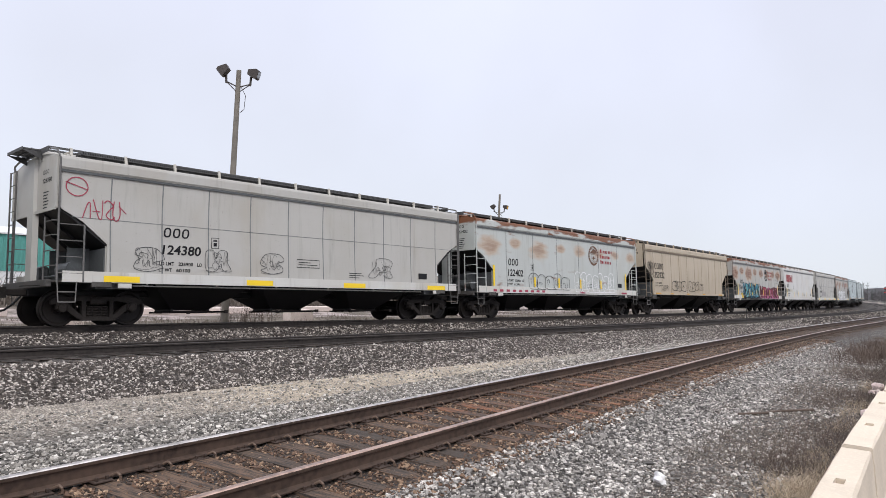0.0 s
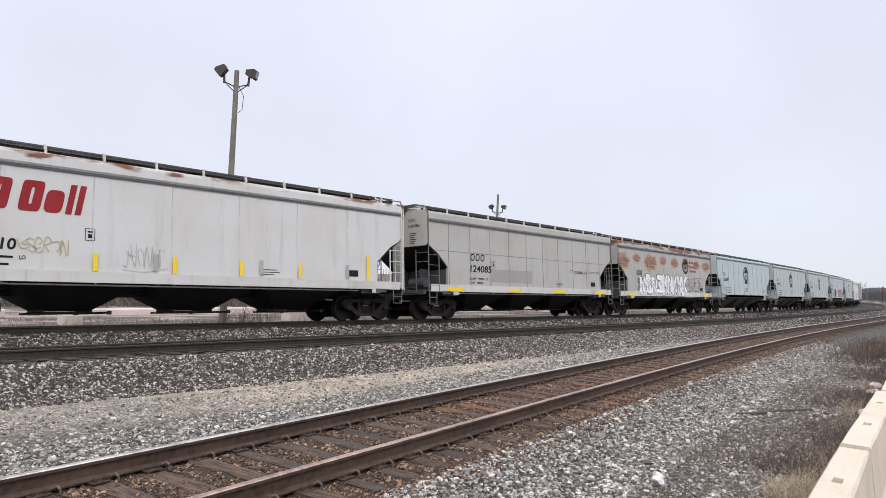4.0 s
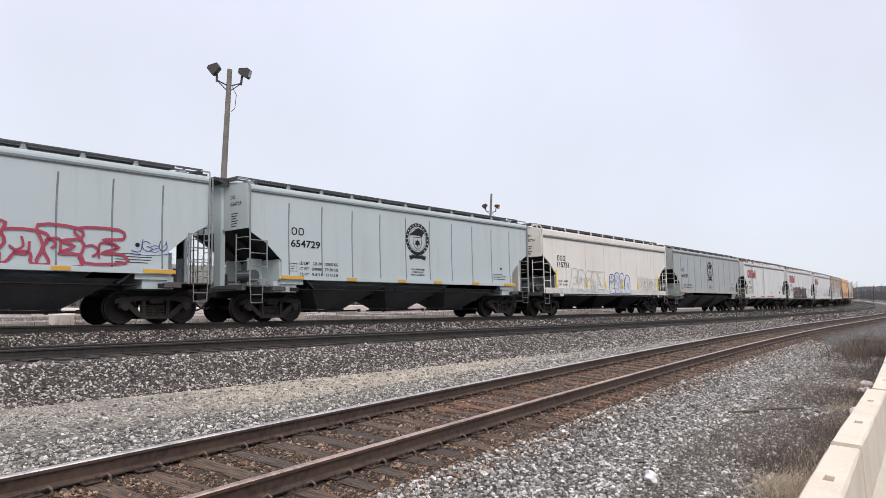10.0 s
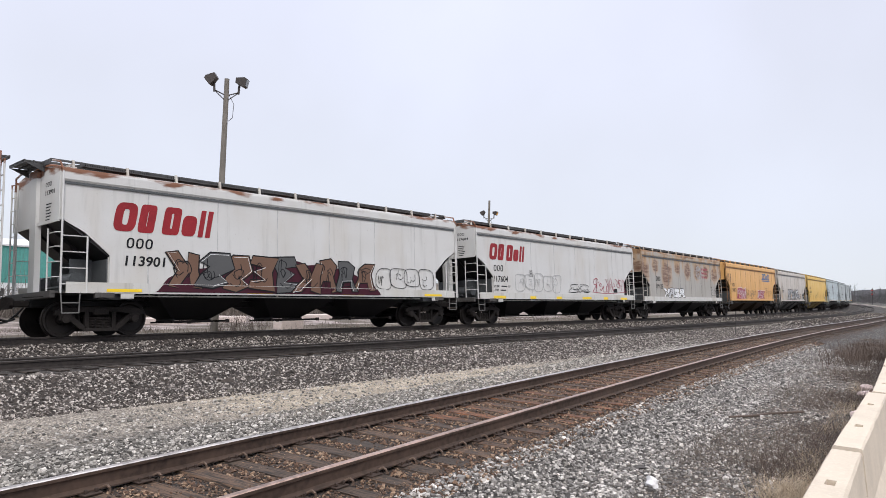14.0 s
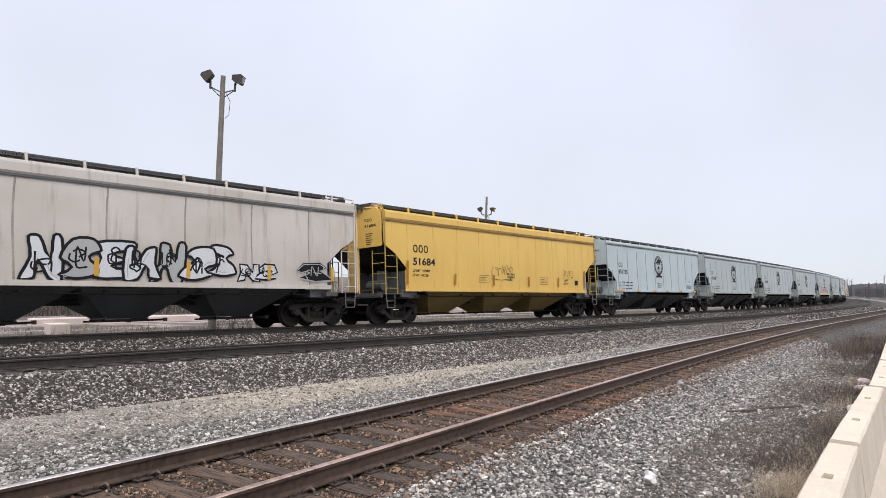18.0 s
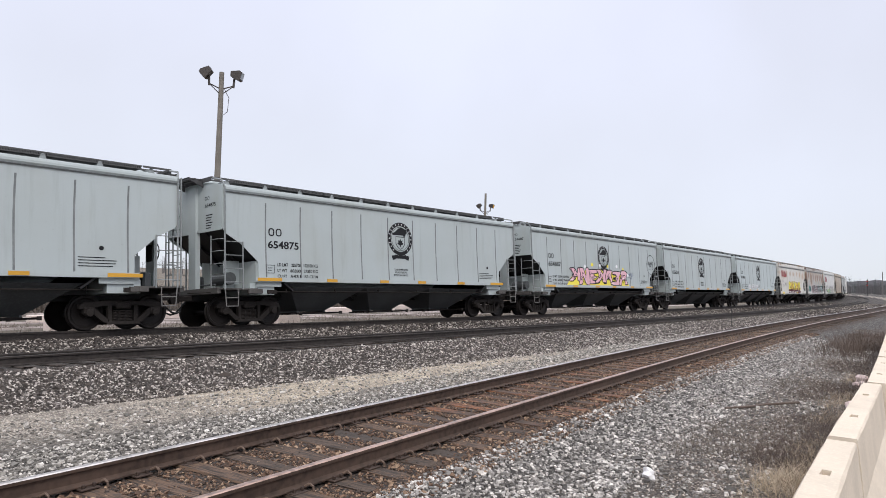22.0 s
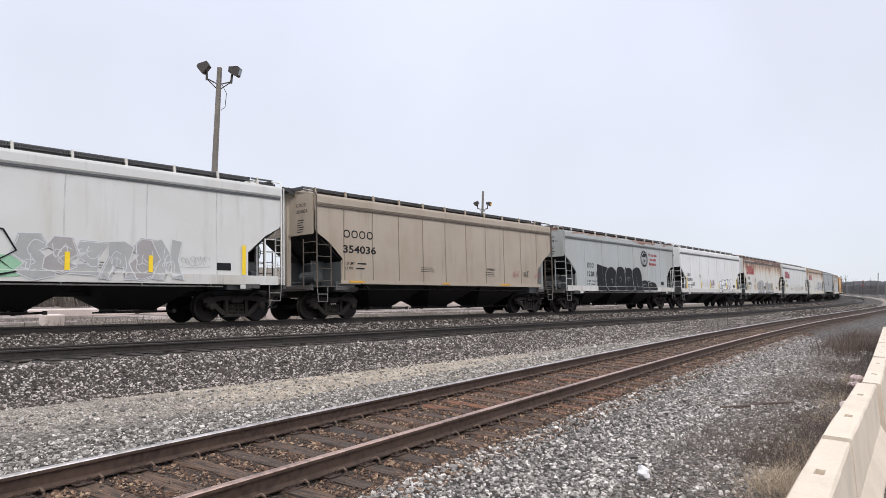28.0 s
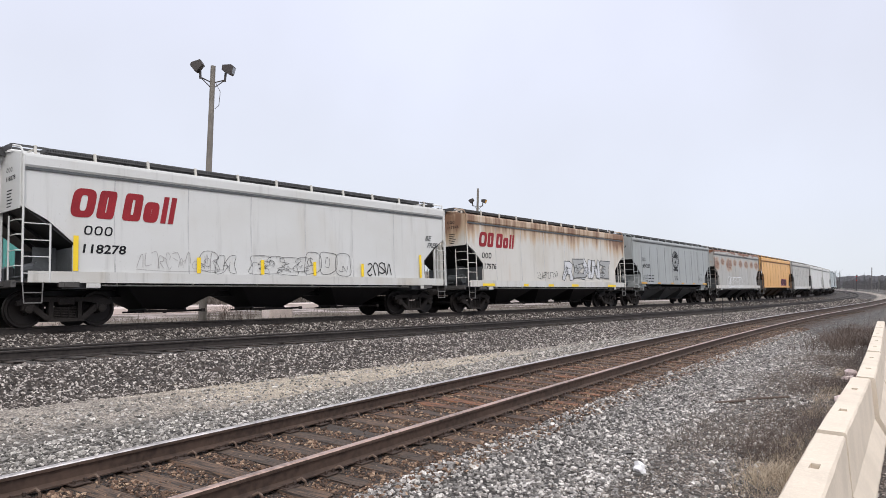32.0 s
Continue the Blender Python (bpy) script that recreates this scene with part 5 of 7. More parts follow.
def number(car, text, marks, u, z, h=0.27, w=1.08, slant=0.0, gap=0.48, mat=None):
    """The car's number, and its owner's mark as plain bars above it; both again small on the end."""
    bm = bmesh.new()
    write(bm, text, u, u + w, z, z + h, slant)
    painted(car, "number", bm, mat or MAT_INK)
    step_u = w * 0.70 / 3
    for i in range(marks):
        bm = bmesh.new()
        x, k = u + 0.02 + i * step_u, step_u * 0.80
        ring_block(bm, x, x + k, z + gap, z + gap + h, h * 0.17, slant)
        painted(car, "owner_mark", bm, mat or MAT_INK)
    for end in (-1, 1):
        a = 0.62 if end < 0 else -1.30
        for name in ("end_number", "end_mark", "end_print"):
            bm = bmesh.new()
            if name == "end_number":
                write(bm, text, a, a + 0.60, 3.66, 3.78)
            elif name == "end_mark":
                for i in range(marks):
                    ring_block(bm, a + i * 0.14, a + 0.11 + i * 0.14, 3.88, 4.0, 0.022)
            else:
                for k in range(6):
                    rect(bm, a + 0.05, a + 0.42 - 0.05 * (k % 3), 3.40 - 0.08 * k, 3.43 - 0.08 * k)
            if bm.verts:
                for v in bm.verts:
                    v.co = (end * (car["half"] + 0.024), v.co.x * end, v.co.z)
                part(name, bm, mat or MAT_INK, car)


def data_lines(car, u, z, rows, h=0.115, mat=None):
    """Rows of small stencilled words; '-' stands for figures that cannot be read and becomes a bar."""
    bm = bmesh.new()
    for i, row in enumerate(rows):
        zz = z - i * h * 1.75
        x = u
        for text, w in row:
            if text == "-":
                rect(bm, x, x + w, zz + h * 0.25, zz + h * 0.75)
            else:
                write(bm, text, x, x + w, zz, zz + h)
            x += w + 0.12
    painted(car, "stencil_lines", bm, mat or MAT_INK)


def fine_print(car, u, z, w, n, mat=None, frame_too=False):
    bm = bmesh.new()
    rr = random.Random(int(u * 31))
    for i in range(n):
        rect(bm, u, u + w * rr.uniform(0.6, 1.0), z - i * 0.075, z - i * 0.075 + 0.02)
    if frame_too:
        ribbon(bm, [(u - 0.06, z + 0.1), (u + w + 0.06, z + 0.1), (u + w + 0.06, z - n * 0.075), (u - 0.06, z - n * 0.075)], 0.02, True)
    painted(car, "fine_print", bm, mat or MAT_INK)


def ring_pts(u, z, rx, rz, n=36, a0=0.0, a1=2 * math.pi):
    return [(u + rx * math.cos(a0 + (a1 - a0) * i / n), z + rz * math.sin(a0 + (a1 - a0) * i / n)) for i in range(n + 1)]


def emblem(car, u, z, r=0.53, mat=None, scroll=True):
    """Round emblem of plain shapes: ring, shield, a dark lump over it and a scroll below."""
    mat = mat or MAT_INK
    bm = bmesh.new()
    ribbon(bm, ring_pts(u, z, r * 0.88, r * 0.88)[:-1], r * 0.22, True)
    ribbon(bm, ring_pts(u, z, r * 0.70, r * 0.70)[:-1], r * 0.03, True)
    painted(car, "emblem_ring", bm, mat, label="black painted ring of the emblem")
    bm = bmesh.new()
    for i in range(22):
        if i not in (15, 16, 17, 18):
            a = 2 * math.pi * i / 22
            x, y = u + r * .88 * math.cos(a), z + r * .88 * math.sin(a)
            ribbon(bm, [(x - .05 * r * math.cos(a), y - .05 * r * math.sin(a)), (x + .05 * r * math.cos(a), y + .05 * r * math.sin(a))], r * .055)
    painted(car, "emblem_lettering", bm, SPRAY["silver"], 0.006)
    bm = bmesh.new()
    shield = [(u - r * .36, z + r * .12), (u + r * .36, z + r * .12), (u + r * .36, z - r * .30), (u + r * .2, z - r * .52), (u, z - r * .62), (u - r * .2, z - r * .52), (u - r * .36, z - r * .30)]
    ribbon(bm, shield, r * 0.05, True)
    leaf = [(0, .02), (.06, -.10), (.2, -.08), (.15, -.2), (.26, -.28), (.12, -.36), (.03, -.38), (.02, -.5), (-.02, -.5), (-.03, -.38), (-.12, -.36), (-.26, -.28), (-.15, -.2), (-.2, -.08), (-.06, -.10)]
    patch(bm, [(u + x * r, z + y * r) for x, y in leaf])
    patch(bm, [(u + x * r, z + y * r) for x, y in ((-.60, .20), (-.3, .22), (.2, .22), (.30, .15), (.42, .17), (.46, .3), (.58, .40), (.52, .56), (.34, .62), (.1, .68), (-.16, .62), (-.34, .46), (-.52, .36), (-.66, .28))])
    painted(car, "emblem_shield", bm, mat)
    if scroll:
        bm = bmesh.new()
        patch(bm, [(u - r * .42, z - r * 1.18), (u + r * .42, z - r * 1.18), (u + r * .46, z - r * 0.94), (u + r * .2, z - r * 0.98), (u - r * .2, z - r * 0.98), (u - r * .46, z - r * 0.94)])
        patch(bm, [(u - r * .64, z - r * 1.28), (u - r * .40, z - r * 1.22), (u - r * .46, z - r * 0.99), (u - r * .72, z - r * 1.02)])
        patch(bm, [(u + r * .64, z - r * 1.28), (u + r * .40, z - r * 1.22), (u + r * .46, z - r * 0.99), (u + r * .72, z - r * 1.02)])
        painted(car, "emblem_scroll", bm, mat)


def red_blocks(car, u0, u1, z0, z1, mat=None):
    """Large painted name as plain slanted blocks, one to a letter."""
    w, h = (u1 - u0) / 6.3, z1 - z0
    x = u0
    for lw, lh, after in ((1.30, 1, .14), (1.0, 1, .48), (1.10, 1, .14), (.95, .76, .14), (.34, 1, .16), (.34, 1, 0)):
        bm = bmesh.new()
        if lw > 0.5:
            ring_block(bm, x, x + lw * w, z0, z0 + h * lh, h * 0.27, 0.13 * lh, 0.55 if lw > 1.2 or lh < 1 else 0.3)
        else:
            rect(bm, x + 0.02, x + lw * w + 0.02, z0, z0 + h * lh, 0.13)
        painted(car, "name_shape", bm, mat or MAT_RED, label="large red painted lettering block")
        x += (lw + after) * w


def red_lines(car, u, z, w, mat=None):
    """Three rows of red name blocks beside the round emblem."""
    for i, n in enumerate((8, 7, 7)):
        zz, k = z - i * 0.29, w / 8.6
        for j in range(n):
            bm = bmesh.new()
            a, hh = u + j * k, 0.20 if j == 0 else 0.15
            rect(bm, a, a + k * (.42 if (j + i) % 3 == 1 else .70), zz, zz + hh)
            painted(car, "name_shape", bm, mat or MAT_RED, label="small red painted lettering shape")


def ticks(car, us, z=1.40, tall=(0,), mat=None):
    for i, u in enumerate(us):
        bm = bmesh.new()
        top = z + (0.90 if i in tall else 0.46)
        rect(bm, u, u + 0.12, z, top)
        painted(car, "reflector", bm, mat or MAT_YELLOW, 0.045, label="yellow upright reflector strip")


def sill_marks(car, spans, z0, z1, mat):
    for a, b in spans:
        bm = bmesh.new()
        box(bm, a * STRETCH - car["half"], b * STRETCH - car["half"], -W2 - 0.038, -W2 - 0.02, z0, z1)
        part("reflector", bm, mat, car, "bright reflector strip on the sill")


STROKES = (
    ((.1, .85), (.5, 1), (.9, .8), (.5, .5), (.1, .25), (.5, 0), (.9, .15)), ((.1, 0), (.15, 1), (.8, .9), (.75, .6), (.3, .5), (.9, 0)),
    ((.05, 0), (.3, .8), (.5, 1), (.7, .8), (.95, 0)), ((.1, 1), (.12, .3), (.3, 0), (.9, .1)), ((.1, .05), (.2, 1), (.75, .05), (.9, 1)),
    ((.9, .85), (.45, 1), (.1, .5), (.45, 0), (.9, .25), (.6, .45)), ((.2, 1), (.08, .3), (.5, 0), (.92, .3), (.8, 1)), ((.85, .2), (.5, 0), (.12, .3), (.2, .85), (.6, 1), (.9, .7), (.5, .5)))
# angular forms: zigzag bodies with barbs
BARBS = (
    ((0, 0), (.34, .05), (.40, .42), (.62, .02), (1.0, .0), (.92, .96), (.66, 1.0), (.64, .55), (.42, .98), (.10, 1.0), (.16, .5)),
    ((.02, .10), (.5, 0), (.95, .16), (.70, .34), (1.0, .52), (.80, .98), (.28, 1.0), (.06, .72), (.30, .58), (.10, .40)),
    ((.0, .05), (.30, 0), (.36, .30), (.60, .30), (.72, 0), (1.02, .06), (.80, .60), (.86, .96), (.40, 1.0), (.12, .82), (.20, .44)),
    ((.05, 0), (.40, .06), (.38, .40), (.72, .0), (1.05, .04), (.72, .50), (1.0, .94), (.66, 1.0), (.40, .66), (.36, 1.0), (.02, .95), (.12, .5)),
    ((.1, .0), (.98, .04), (.90, .30), (.50, .30), (.86, .52), (.52, .66), (.96, .74), (.88, 1.0), (.04, .96), (.18, .52)))


def bend(pts, k=5):
    """A smooth line through the points."""
    out = []
    n = len(pts)
    for i in range(n - 1):
        p0, p1, p2, p3 = pts[max(0, i - 1)], pts[i], pts[i + 1], pts[min(n - 1, i + 2)]
        for j in range(k):
            t = j / k
            out.append(tuple(0.5 * (2 * b + (c - a) * t + (2 * a - 5 * b + 4 * c - d) * t * t + (3 * b - a - 3 * c + d) * t ** 3) for a, b, c, d in zip(p0, p1, p2, p3)))
    return out + [pts[-1]]


def blob(rr, x0, z0, w, h, arch):
    """A swollen rounded form; with arch, a tall hump with a flat foot."""
    a, b, c, d = rr.uniform(0, 6.3), rr.uniform(0, 6.3), rr.uniform(.04, .13), rr.uniform(.03, .09)
    out = []
    for i in range(30):
        t = 2 * math.pi * i / 30
        co, si = math.cos(t), math.sin(t)
        p = 0.62 if not arch else (0.8 if si > 0 else 0.35)
        k = 1 + c * math.sin(2 * t + a) + d * math.sin(3 * t + b)
        out.append((x0 + w / 2 + w / 2 * k * math.copysign(abs(co) ** p, co), z0 + h / 2 + h / 2 * (k if not arch else 1) * math.copysign(abs(si) ** p, si)))
    return out


def shrink(pts, d):
    """The same outline drawn in by d."""
    n = len(pts)
    area = sum(pts[i][0] * pts[(i + 1) % n][1] - pts[(i + 1) % n][0] * pts[i][1] for i in range(n))
    s = 1 if area > 0 else -1
    out = []
    for i, p in enumerate(pts):
        a, b = pts[i - 1], pts[(i + 1) % n]
        dx, dz = b[0] - a[0], b[1] - a[1]
        k = math.hypot(dx, dz) or 1
        out.append((p[0] - s * dz / k * d, p[1] + s * dx / k * d))
    return out


def graffiti(car, u0, u1, z0, z1, n, fill, line, form="bubble", halo=None, shade=None, w=0.045, seed=1):
    """A row of painted forms that overlap, each with its outline, fill, inner strokes and highlights."""
    rr = random.Random(seed)
    base = 0.0125 * (seed % 2) + (0.010 if car["form"] == "curved" else 0)
    n = max(1, n)
    cw, h = (u1 - u0) / n, z1 - z0
    forms = []
    for i in range(n):
        ww, hh = cw * (rr.uniform(1.2, 1.5) if form in ("spiky", "wild") else rr.uniform(1.02, 1.22)), h * rr.uniform(0.76, 1.0)
        x, z = u0 + cw * i - 0.06 * cw, z0 + (h - hh) * (rr.random() if form != "arch" else 0)
        if form in ("spiky", "wild"):
            tpl, fx, lean = rr.choice(BARBS), rr.random() < 0.5, rr.uniform(-.12, .22)
            pts = [(x + ww * ((1 - a if fx else a) + lean * (b - .5) + rr.uniform(-.03, .03)), z + hh * (b + rr.uniform(-.03, .03))) for a, b in tpl]
            if form == "wild":
                m = len(pts)
                pts = [q for i in range(m) for q in bend([pts[i - 1], pts[i], pts[(i + 1) % m], pts[(i + 2) % m]], 3)[3:6]]
        else:
            pts = blob(rr, x, z, ww, hh, form == "arch")
        forms.append((pts, x, z, ww, hh))
    order = list(range(0, n, 2)) + list(range(1, n, 2))
    lay = {k: 0.003 * i for i, k in enumerate(order)}
    if halo:
        bm = bmesh.new()
        k = 26
        low = z0 - 0.01
        top = [(u0 + (u1 - u0) * (i / k * 1.08 - 0.04), low + 0.04 + h * 0.84 * math.sin(3.14 * i / k) ** 0.45 * (rr.uniform(0.86, 1.08) if form != "wild" else 0.80 + 0.34 * abs(math.sin(i * 0.62)))) for i in range(k + 1)]
        va = [bm.verts.new((x, 0, z)) for x, z in top]
        vb = [bm.verts.new((u0 + (u1 - u0) * (i / k * 1.10 - 0.05), 0, low)) for i in range(k + 1)]
        for i in range(k):
            bm.faces.new((va[i], va[i + 1], vb[i + 1], vb[i]))
        painted(car, "graffiti_cloud", bm, SPRAY[halo], base + 0.002)

    def inner(bm, x, z, ww, hh, count, width):
        """Counters and folds inside a form."""
        for rep in range(count):
            sk = rr.choice(STROKES)[:4]
            fx = rr.random() < 0.5
            kx, kz, ox, oz = rr.uniform(.2, .5), rr.uniform(.2, .5), rr.uniform(.12, .42), rr.uniform(.12, .46)
            ribbon(bm, bend([(x + ww * (ox + kx * (1 - a if fx else a)), z + hh * (oz + kz * b)) for a, b in sk], 4), width)

    def level(bm, have, faces, y, slot):
        bm.verts.ensure_lookup_table()
        bm.faces.ensure_lookup_table()
        for v in bm.verts[have:]:
            v.co.y = y
        for f in bm.faces[faces:]:
            f.material_index = slot

    glint = SPRAY["white" if fill not in ("white", "silver") else "grey"]
    for k, (pts, x, z, ww, hh) in enumerate(forms):
        bm = bmesh.new()
        if fill:
            tone = SPRAY[shade if shade and k % 3 == 1 else fill]
            mats = [SPRAY[line], tone, glint]
            patch(bm, pts)
            level(bm, 0, 0, lay[k], 0)
            a, b = len(bm.verts), len(bm.faces)
            patch(bm, shrink(pts, w))
            level(bm, a, b, lay[k] + 0.001, 1)
            a, b = len(bm.verts), len(bm.faces)
            inner(bm, x, z, ww, hh, 1 if form == "arch" else 4 if form in ("spiky", "wild") else 2, w * 0.6)
            level(bm, a, b, lay[k] + 0.0018, 0)
            a, b = len(bm.verts), len(bm.faces)
            if form != "arch":
                q = shrink(pts, w * 2.0)
                for rep in range(2):
                    m = rr.randrange(len(q) - 3)
                    ribbon(bm, q[m:m + 3], w * 0.3)
                level(bm, a, b, lay[k] + 0.0025, 2)
        else:
            mats = [SPRAY[line]]
            ribbon(bm, pts, w, True)
            inner(bm, x, z, ww, hh, 2, w * 0.8)
            level(bm, 0, 0, lay[k], 0)
        ob = painted(car, "graffiti_form", bm, mats[0], base + (0.003 if fill else 0.009))
        for extra in mats[1:]:
            ob.data.materials.append(extra)


def tag(car, u0, u1, z0, z1, n, color, w=0.028, seed=1):
    """Quick handwritten marks: hooked strokes of uneven size with a flourish."""
    rr = random.Random(seed)
    bm = bmesh.new()
    n = 2 * n
    w *= 0.75
    cw, h = (u1 - u0) / n, z1 - z0
    tilt = rr.uniform(-.12, .2)
    for i in range(n):
        sk = rr.choice(STROKES)
        fx, fz = rr.random() < 0.5, rr.random() < 0.5
        hh, ww = h * rr.uniform(.45, 1.0), cw * rr.uniform(.8, 1.5)
        zo = z0 + (h - hh) * rr.random() + tilt * h * (i / n - .5)
        lean = rr.uniform(0, .35)
        ribbon(bm, bend([(u0 + cw * i + ww * ((1 - a if fx else a) + lean * b), zo + hh * (1 - b if fz else b)) for a, b in sk], 4), w * rr.uniform(.7, 1.0))
        if rr.random() < 0.4:
            a = u0 + cw * (i + rr.random())
            ribbon(bm, [(a, zo + hh * rr.random()), (a + cw * rr.uniform(.3, .9), zo + hh * rr.random())], w * .7)
    if rr.random() < 0.6:
        ribbon(bm, bend([(u0, z0 - .04 * h), ((u0 + u1) / 2, z0 - .12 * h), (u1 + .1 * (u1 - u0), z0 + .05 * h)], 5), w * .7)
    painted(car, "graffiti_tag", bm, SPRAY[color], 0.012 + (0.010 if car["form"] == "curved" else 0))


def grey_patch(car, u0, u1, z0, z1, mat):
    """A repainted strip on the side."""
    bm = bmesh.new()
    rr = random.Random(int(u0 * 10))
    k = 10
    left = [(u0 + rr.uniform(-.03, .03), z0 + (z1 - z0) * i / k) for i in range(k + 1)]
    right = [(u1 + rr.uniform(-.03, .03), z0 + (z1 - z0) * i / k) for i in range(k, -1, -1)]
    patch(bm, left + right)
    painted(car, "repainted_strip", bm, mat, 0.002)


for car, front, length in CARS:
    car["half"] = length / 2
    car["form"] = SIDE_FORM[car.name]

WIDE_TICKS = (1.11, 4.18, 6.22, 8.24, 10.3, 13.1)
WIDE_BARS = ((1.09, 1.98), (5.1, 5.99), (8.72, 9.66), (12.72, 13.69))
NEW_BARS = ((1.11, 1.98), (3.76, 4.19), (6.16, 6.58), (8.13, 8.55), (10.45, 10.88), (12.64, 13.52))


def modern_marks(car, text, rows=None, mark=2, logo=True):
    number(car, text, mark, 1.51, 2.41, 0.25, 1.15, 0, 0.40)
    data_lines(car, 1.85, 1.85, rows or [[("LD LMT", .42), ("-", .38), ("-", .4)], [("LT WT", .36), ("-", .4), ("-", .4)], [("CU FT", .36), ("-", .3), ("-", .4)]], 0.105)
    if logo:
        emblem(car, 7.27, 3.07, 0.64)
        bm = bmesh.new()
        for i, (text, w) in enumerate((("CLOSE HOPPER SLIDES", .74), ("AND ROOF HATCHES", .62), ("BEFORE CAR IS MOVED", .74))):
            write(bm, text, 7.27 - w / 2, 7.27 + w / 2, 1.86 - 0.105 * i, 1.925 - 0.105 * i)
        painted(car, "notice", bm, MAT_INK)
    fine_print(car, 11.95, 1.86, 1.0, 4)
    fine_print(car, 1.50, 1.78, 0.18, 2, None, True)
    bm = bmesh.new()
    patch(bm, ring_pts(12.5, 2.12, 0.06, 0.06, 14)[:-1])
    painted(car, "round_stencil", bm, MAT_INK)
    sill_marks(car, NEW_BARS, 1.37, 1.47, MAT_ORANGE)


def old_emblem(car, u=9.75, z=3.17):
    emblem(car, u, z, 0.53, SPRAY["brown"] if car is c01 else MAT_INK, False)
    red_lines(car, u + 0.72, z + 0.19, 1.45)


def old_data(car, u, z=1.62, limit="-", weight="-"):
    data_lines(car, u, z, [[("LD LMT", .42), (limit, .42), ("LO", .14)], [("LT WT", .36), (weight, .4)]], 0.10)
    fine_print(car, 9.0, 1.62, 0.7, 3)
    bm = bmesh.new()
    ribbon(bm, [(4.0, 2.18), (4.22, 2.18), (4.22, 2.48), (4.0, 2.48)], 0.02, True)
    rect(bm, 4.05, 4.17, 2.38, 2.42)
    rect(bm, 4.06, 4.16, 2.24, 2.34)
    painted(car, "inspection_box", bm, MAT_INK)
    bm = bmesh.new()
    rect(bm, 12.3, 12.75, 1.52, 1.74)
    painted(car, "data_plate", bm, MAT_INK)


# warm grey car
number(c00, "124380", 3, 2.58, 1.92, 0.27, 1.09, 0.03)
old_data(c00, 2.5, 1.62, "225900", "60100")
fine_print(c00, 6.95, 1.9, 0.75, 2, None, True)
sill_marks(c00, WIDE_BARS, 1.12, 1.28, MAT_YELLOW)
tag(c00, 0.55, 1.5, 2.72, 3.25, 2, "rose", 0.04, 3)
bm = bmesh.new()
ribbon(bm, ring_pts(0.42, 3.52, 0.25, 0.24, 18)[:-1], 0.025, True)
ribbon(bm, [(0.16, 3.62), (0.68, 3.46)], 0.025)
painted(c00, "graffiti_tag", bm, SPRAY["rose"], 0.01)
for k, (a, b) in enumerate(((1.85, 2.45), (3.85, 4.5), (5.6, 6.3), (10.0, 10.8))):
    graffiti(c00, a, b, 1.45, 2.2, 1, None, "iron", "wild", None, None, 0.018, 30 + k)
    tag(c00, a, b, 1.55, 2.1, 2, "iron", 0.016, 40 + k)
# pale grey car with rusted roof
number(c01, "122402", 3, 2.23, 1.86, 0.31, 1.12, 0.03)
old_data(c01, 2.2, 1.62, "226800", "61200")
old_emblem(c01, 9.74)
ticks(c01, WIDE_TICKS, 1.40, (0, 5))
graffiti(c01, 3.8, 7.2, 1.30, 2.10, 5, None, "black", "arch", None, None, 0.022, 5)
graffiti(c01, 7.8, 11.8, 1.22, 2.3, 7, None, "white", "arch", None, None, 0.035, 6)
tag(c01, 8.0, 11.6, 1.4, 1.9, 4, "white", 0.025, 7)
sill_marks(c01, [(1.1 + 0.46 * k, 1.33 + 0.46 * k) for k in range(9)], 1.15, 1.25, SPRAY["rose"])
sill_marks(c01, [(8.2, 8.7), (12.6, 13.2)], 1.15, 1.25, SPRAY["rose"])
# tan car
number(c02, "353932", 4, 1.34, 2.24, 0.39, 1.48, 0, 0.55)
data_lines(c02, 1.48, 1.90, [[("LD LMT", .42), ("225300", .42)], [("LT WT", .36), ("60700", .4)]], 0.10)
tag(c02, 0.35, 1.2, 2.35, 3.3, 4, "black", 0.04, 9)
graffiti(c02, 4.1, 6.2, 1.42, 2.2, 3, None, "black", "bubble", None, None, 0.035, 10)
graffiti(c02, 6.75, 8.5, 1.42, 2.15, 3, None, "black", "bubble", None, None, 0.03, 11)
tag(c02, 2.4, 3.4, 1.42, 1.85, 3, "black", 0.03, 12)
bm = bmesh.new()
write(bm, "WARNING", 8.85, 9.45, 1.92, 2.02)
painted(c02, "warning_word", bm, MAT_INK)
fine_print(c02, 8.6, 1.82, 1.1, 4)
sill_marks(c02, ((1.4, 2.1), (3.6, 4.0), (6.3, 6.7), (9.2, 9.6), (12.3, 13.0)), 1.26, 1.33, MAT_ORANGE)
# blotched car with blue and maroon graffiti
number(c03, "119766", 3, 1.94, 1.84, 0.31, 1.06, 0.03)
old_emblem(c03, 9.48)
old_data(c03, 1.9, 1.60, "224700", "61300")
graffiti(c03, 2.6, 7.1, 1.12, 2.42, 8, "blue", "black", "wild", "black", "teal", 0.065, 21)
for u, z, r in ((4.55, 2.25, .13), (5.0, 1.5, .14), (6.0, 2.3, .12), (6.9, 1.9, .16)):
    bm = bmesh.new()
    patch(bm, ring_pts(u, z, r, r, 12)[:-1])
    painted(c03, "graffiti_dot", bm, SPRAY["gold"], 0.027)
graffiti(c03, 2.0, 3.4, 1.1, 1.7, 2, "gold", "black", "bubble", None, None, 0.04, 22)
graffiti(c03, 7.4, 13.0, 1.14, 2.16, 7, "maroon", "plum", "wild", "magenta", "rose", 0.065, 23)
ticks(c03, WIDE_TICKS, 1.40, (0, 5))
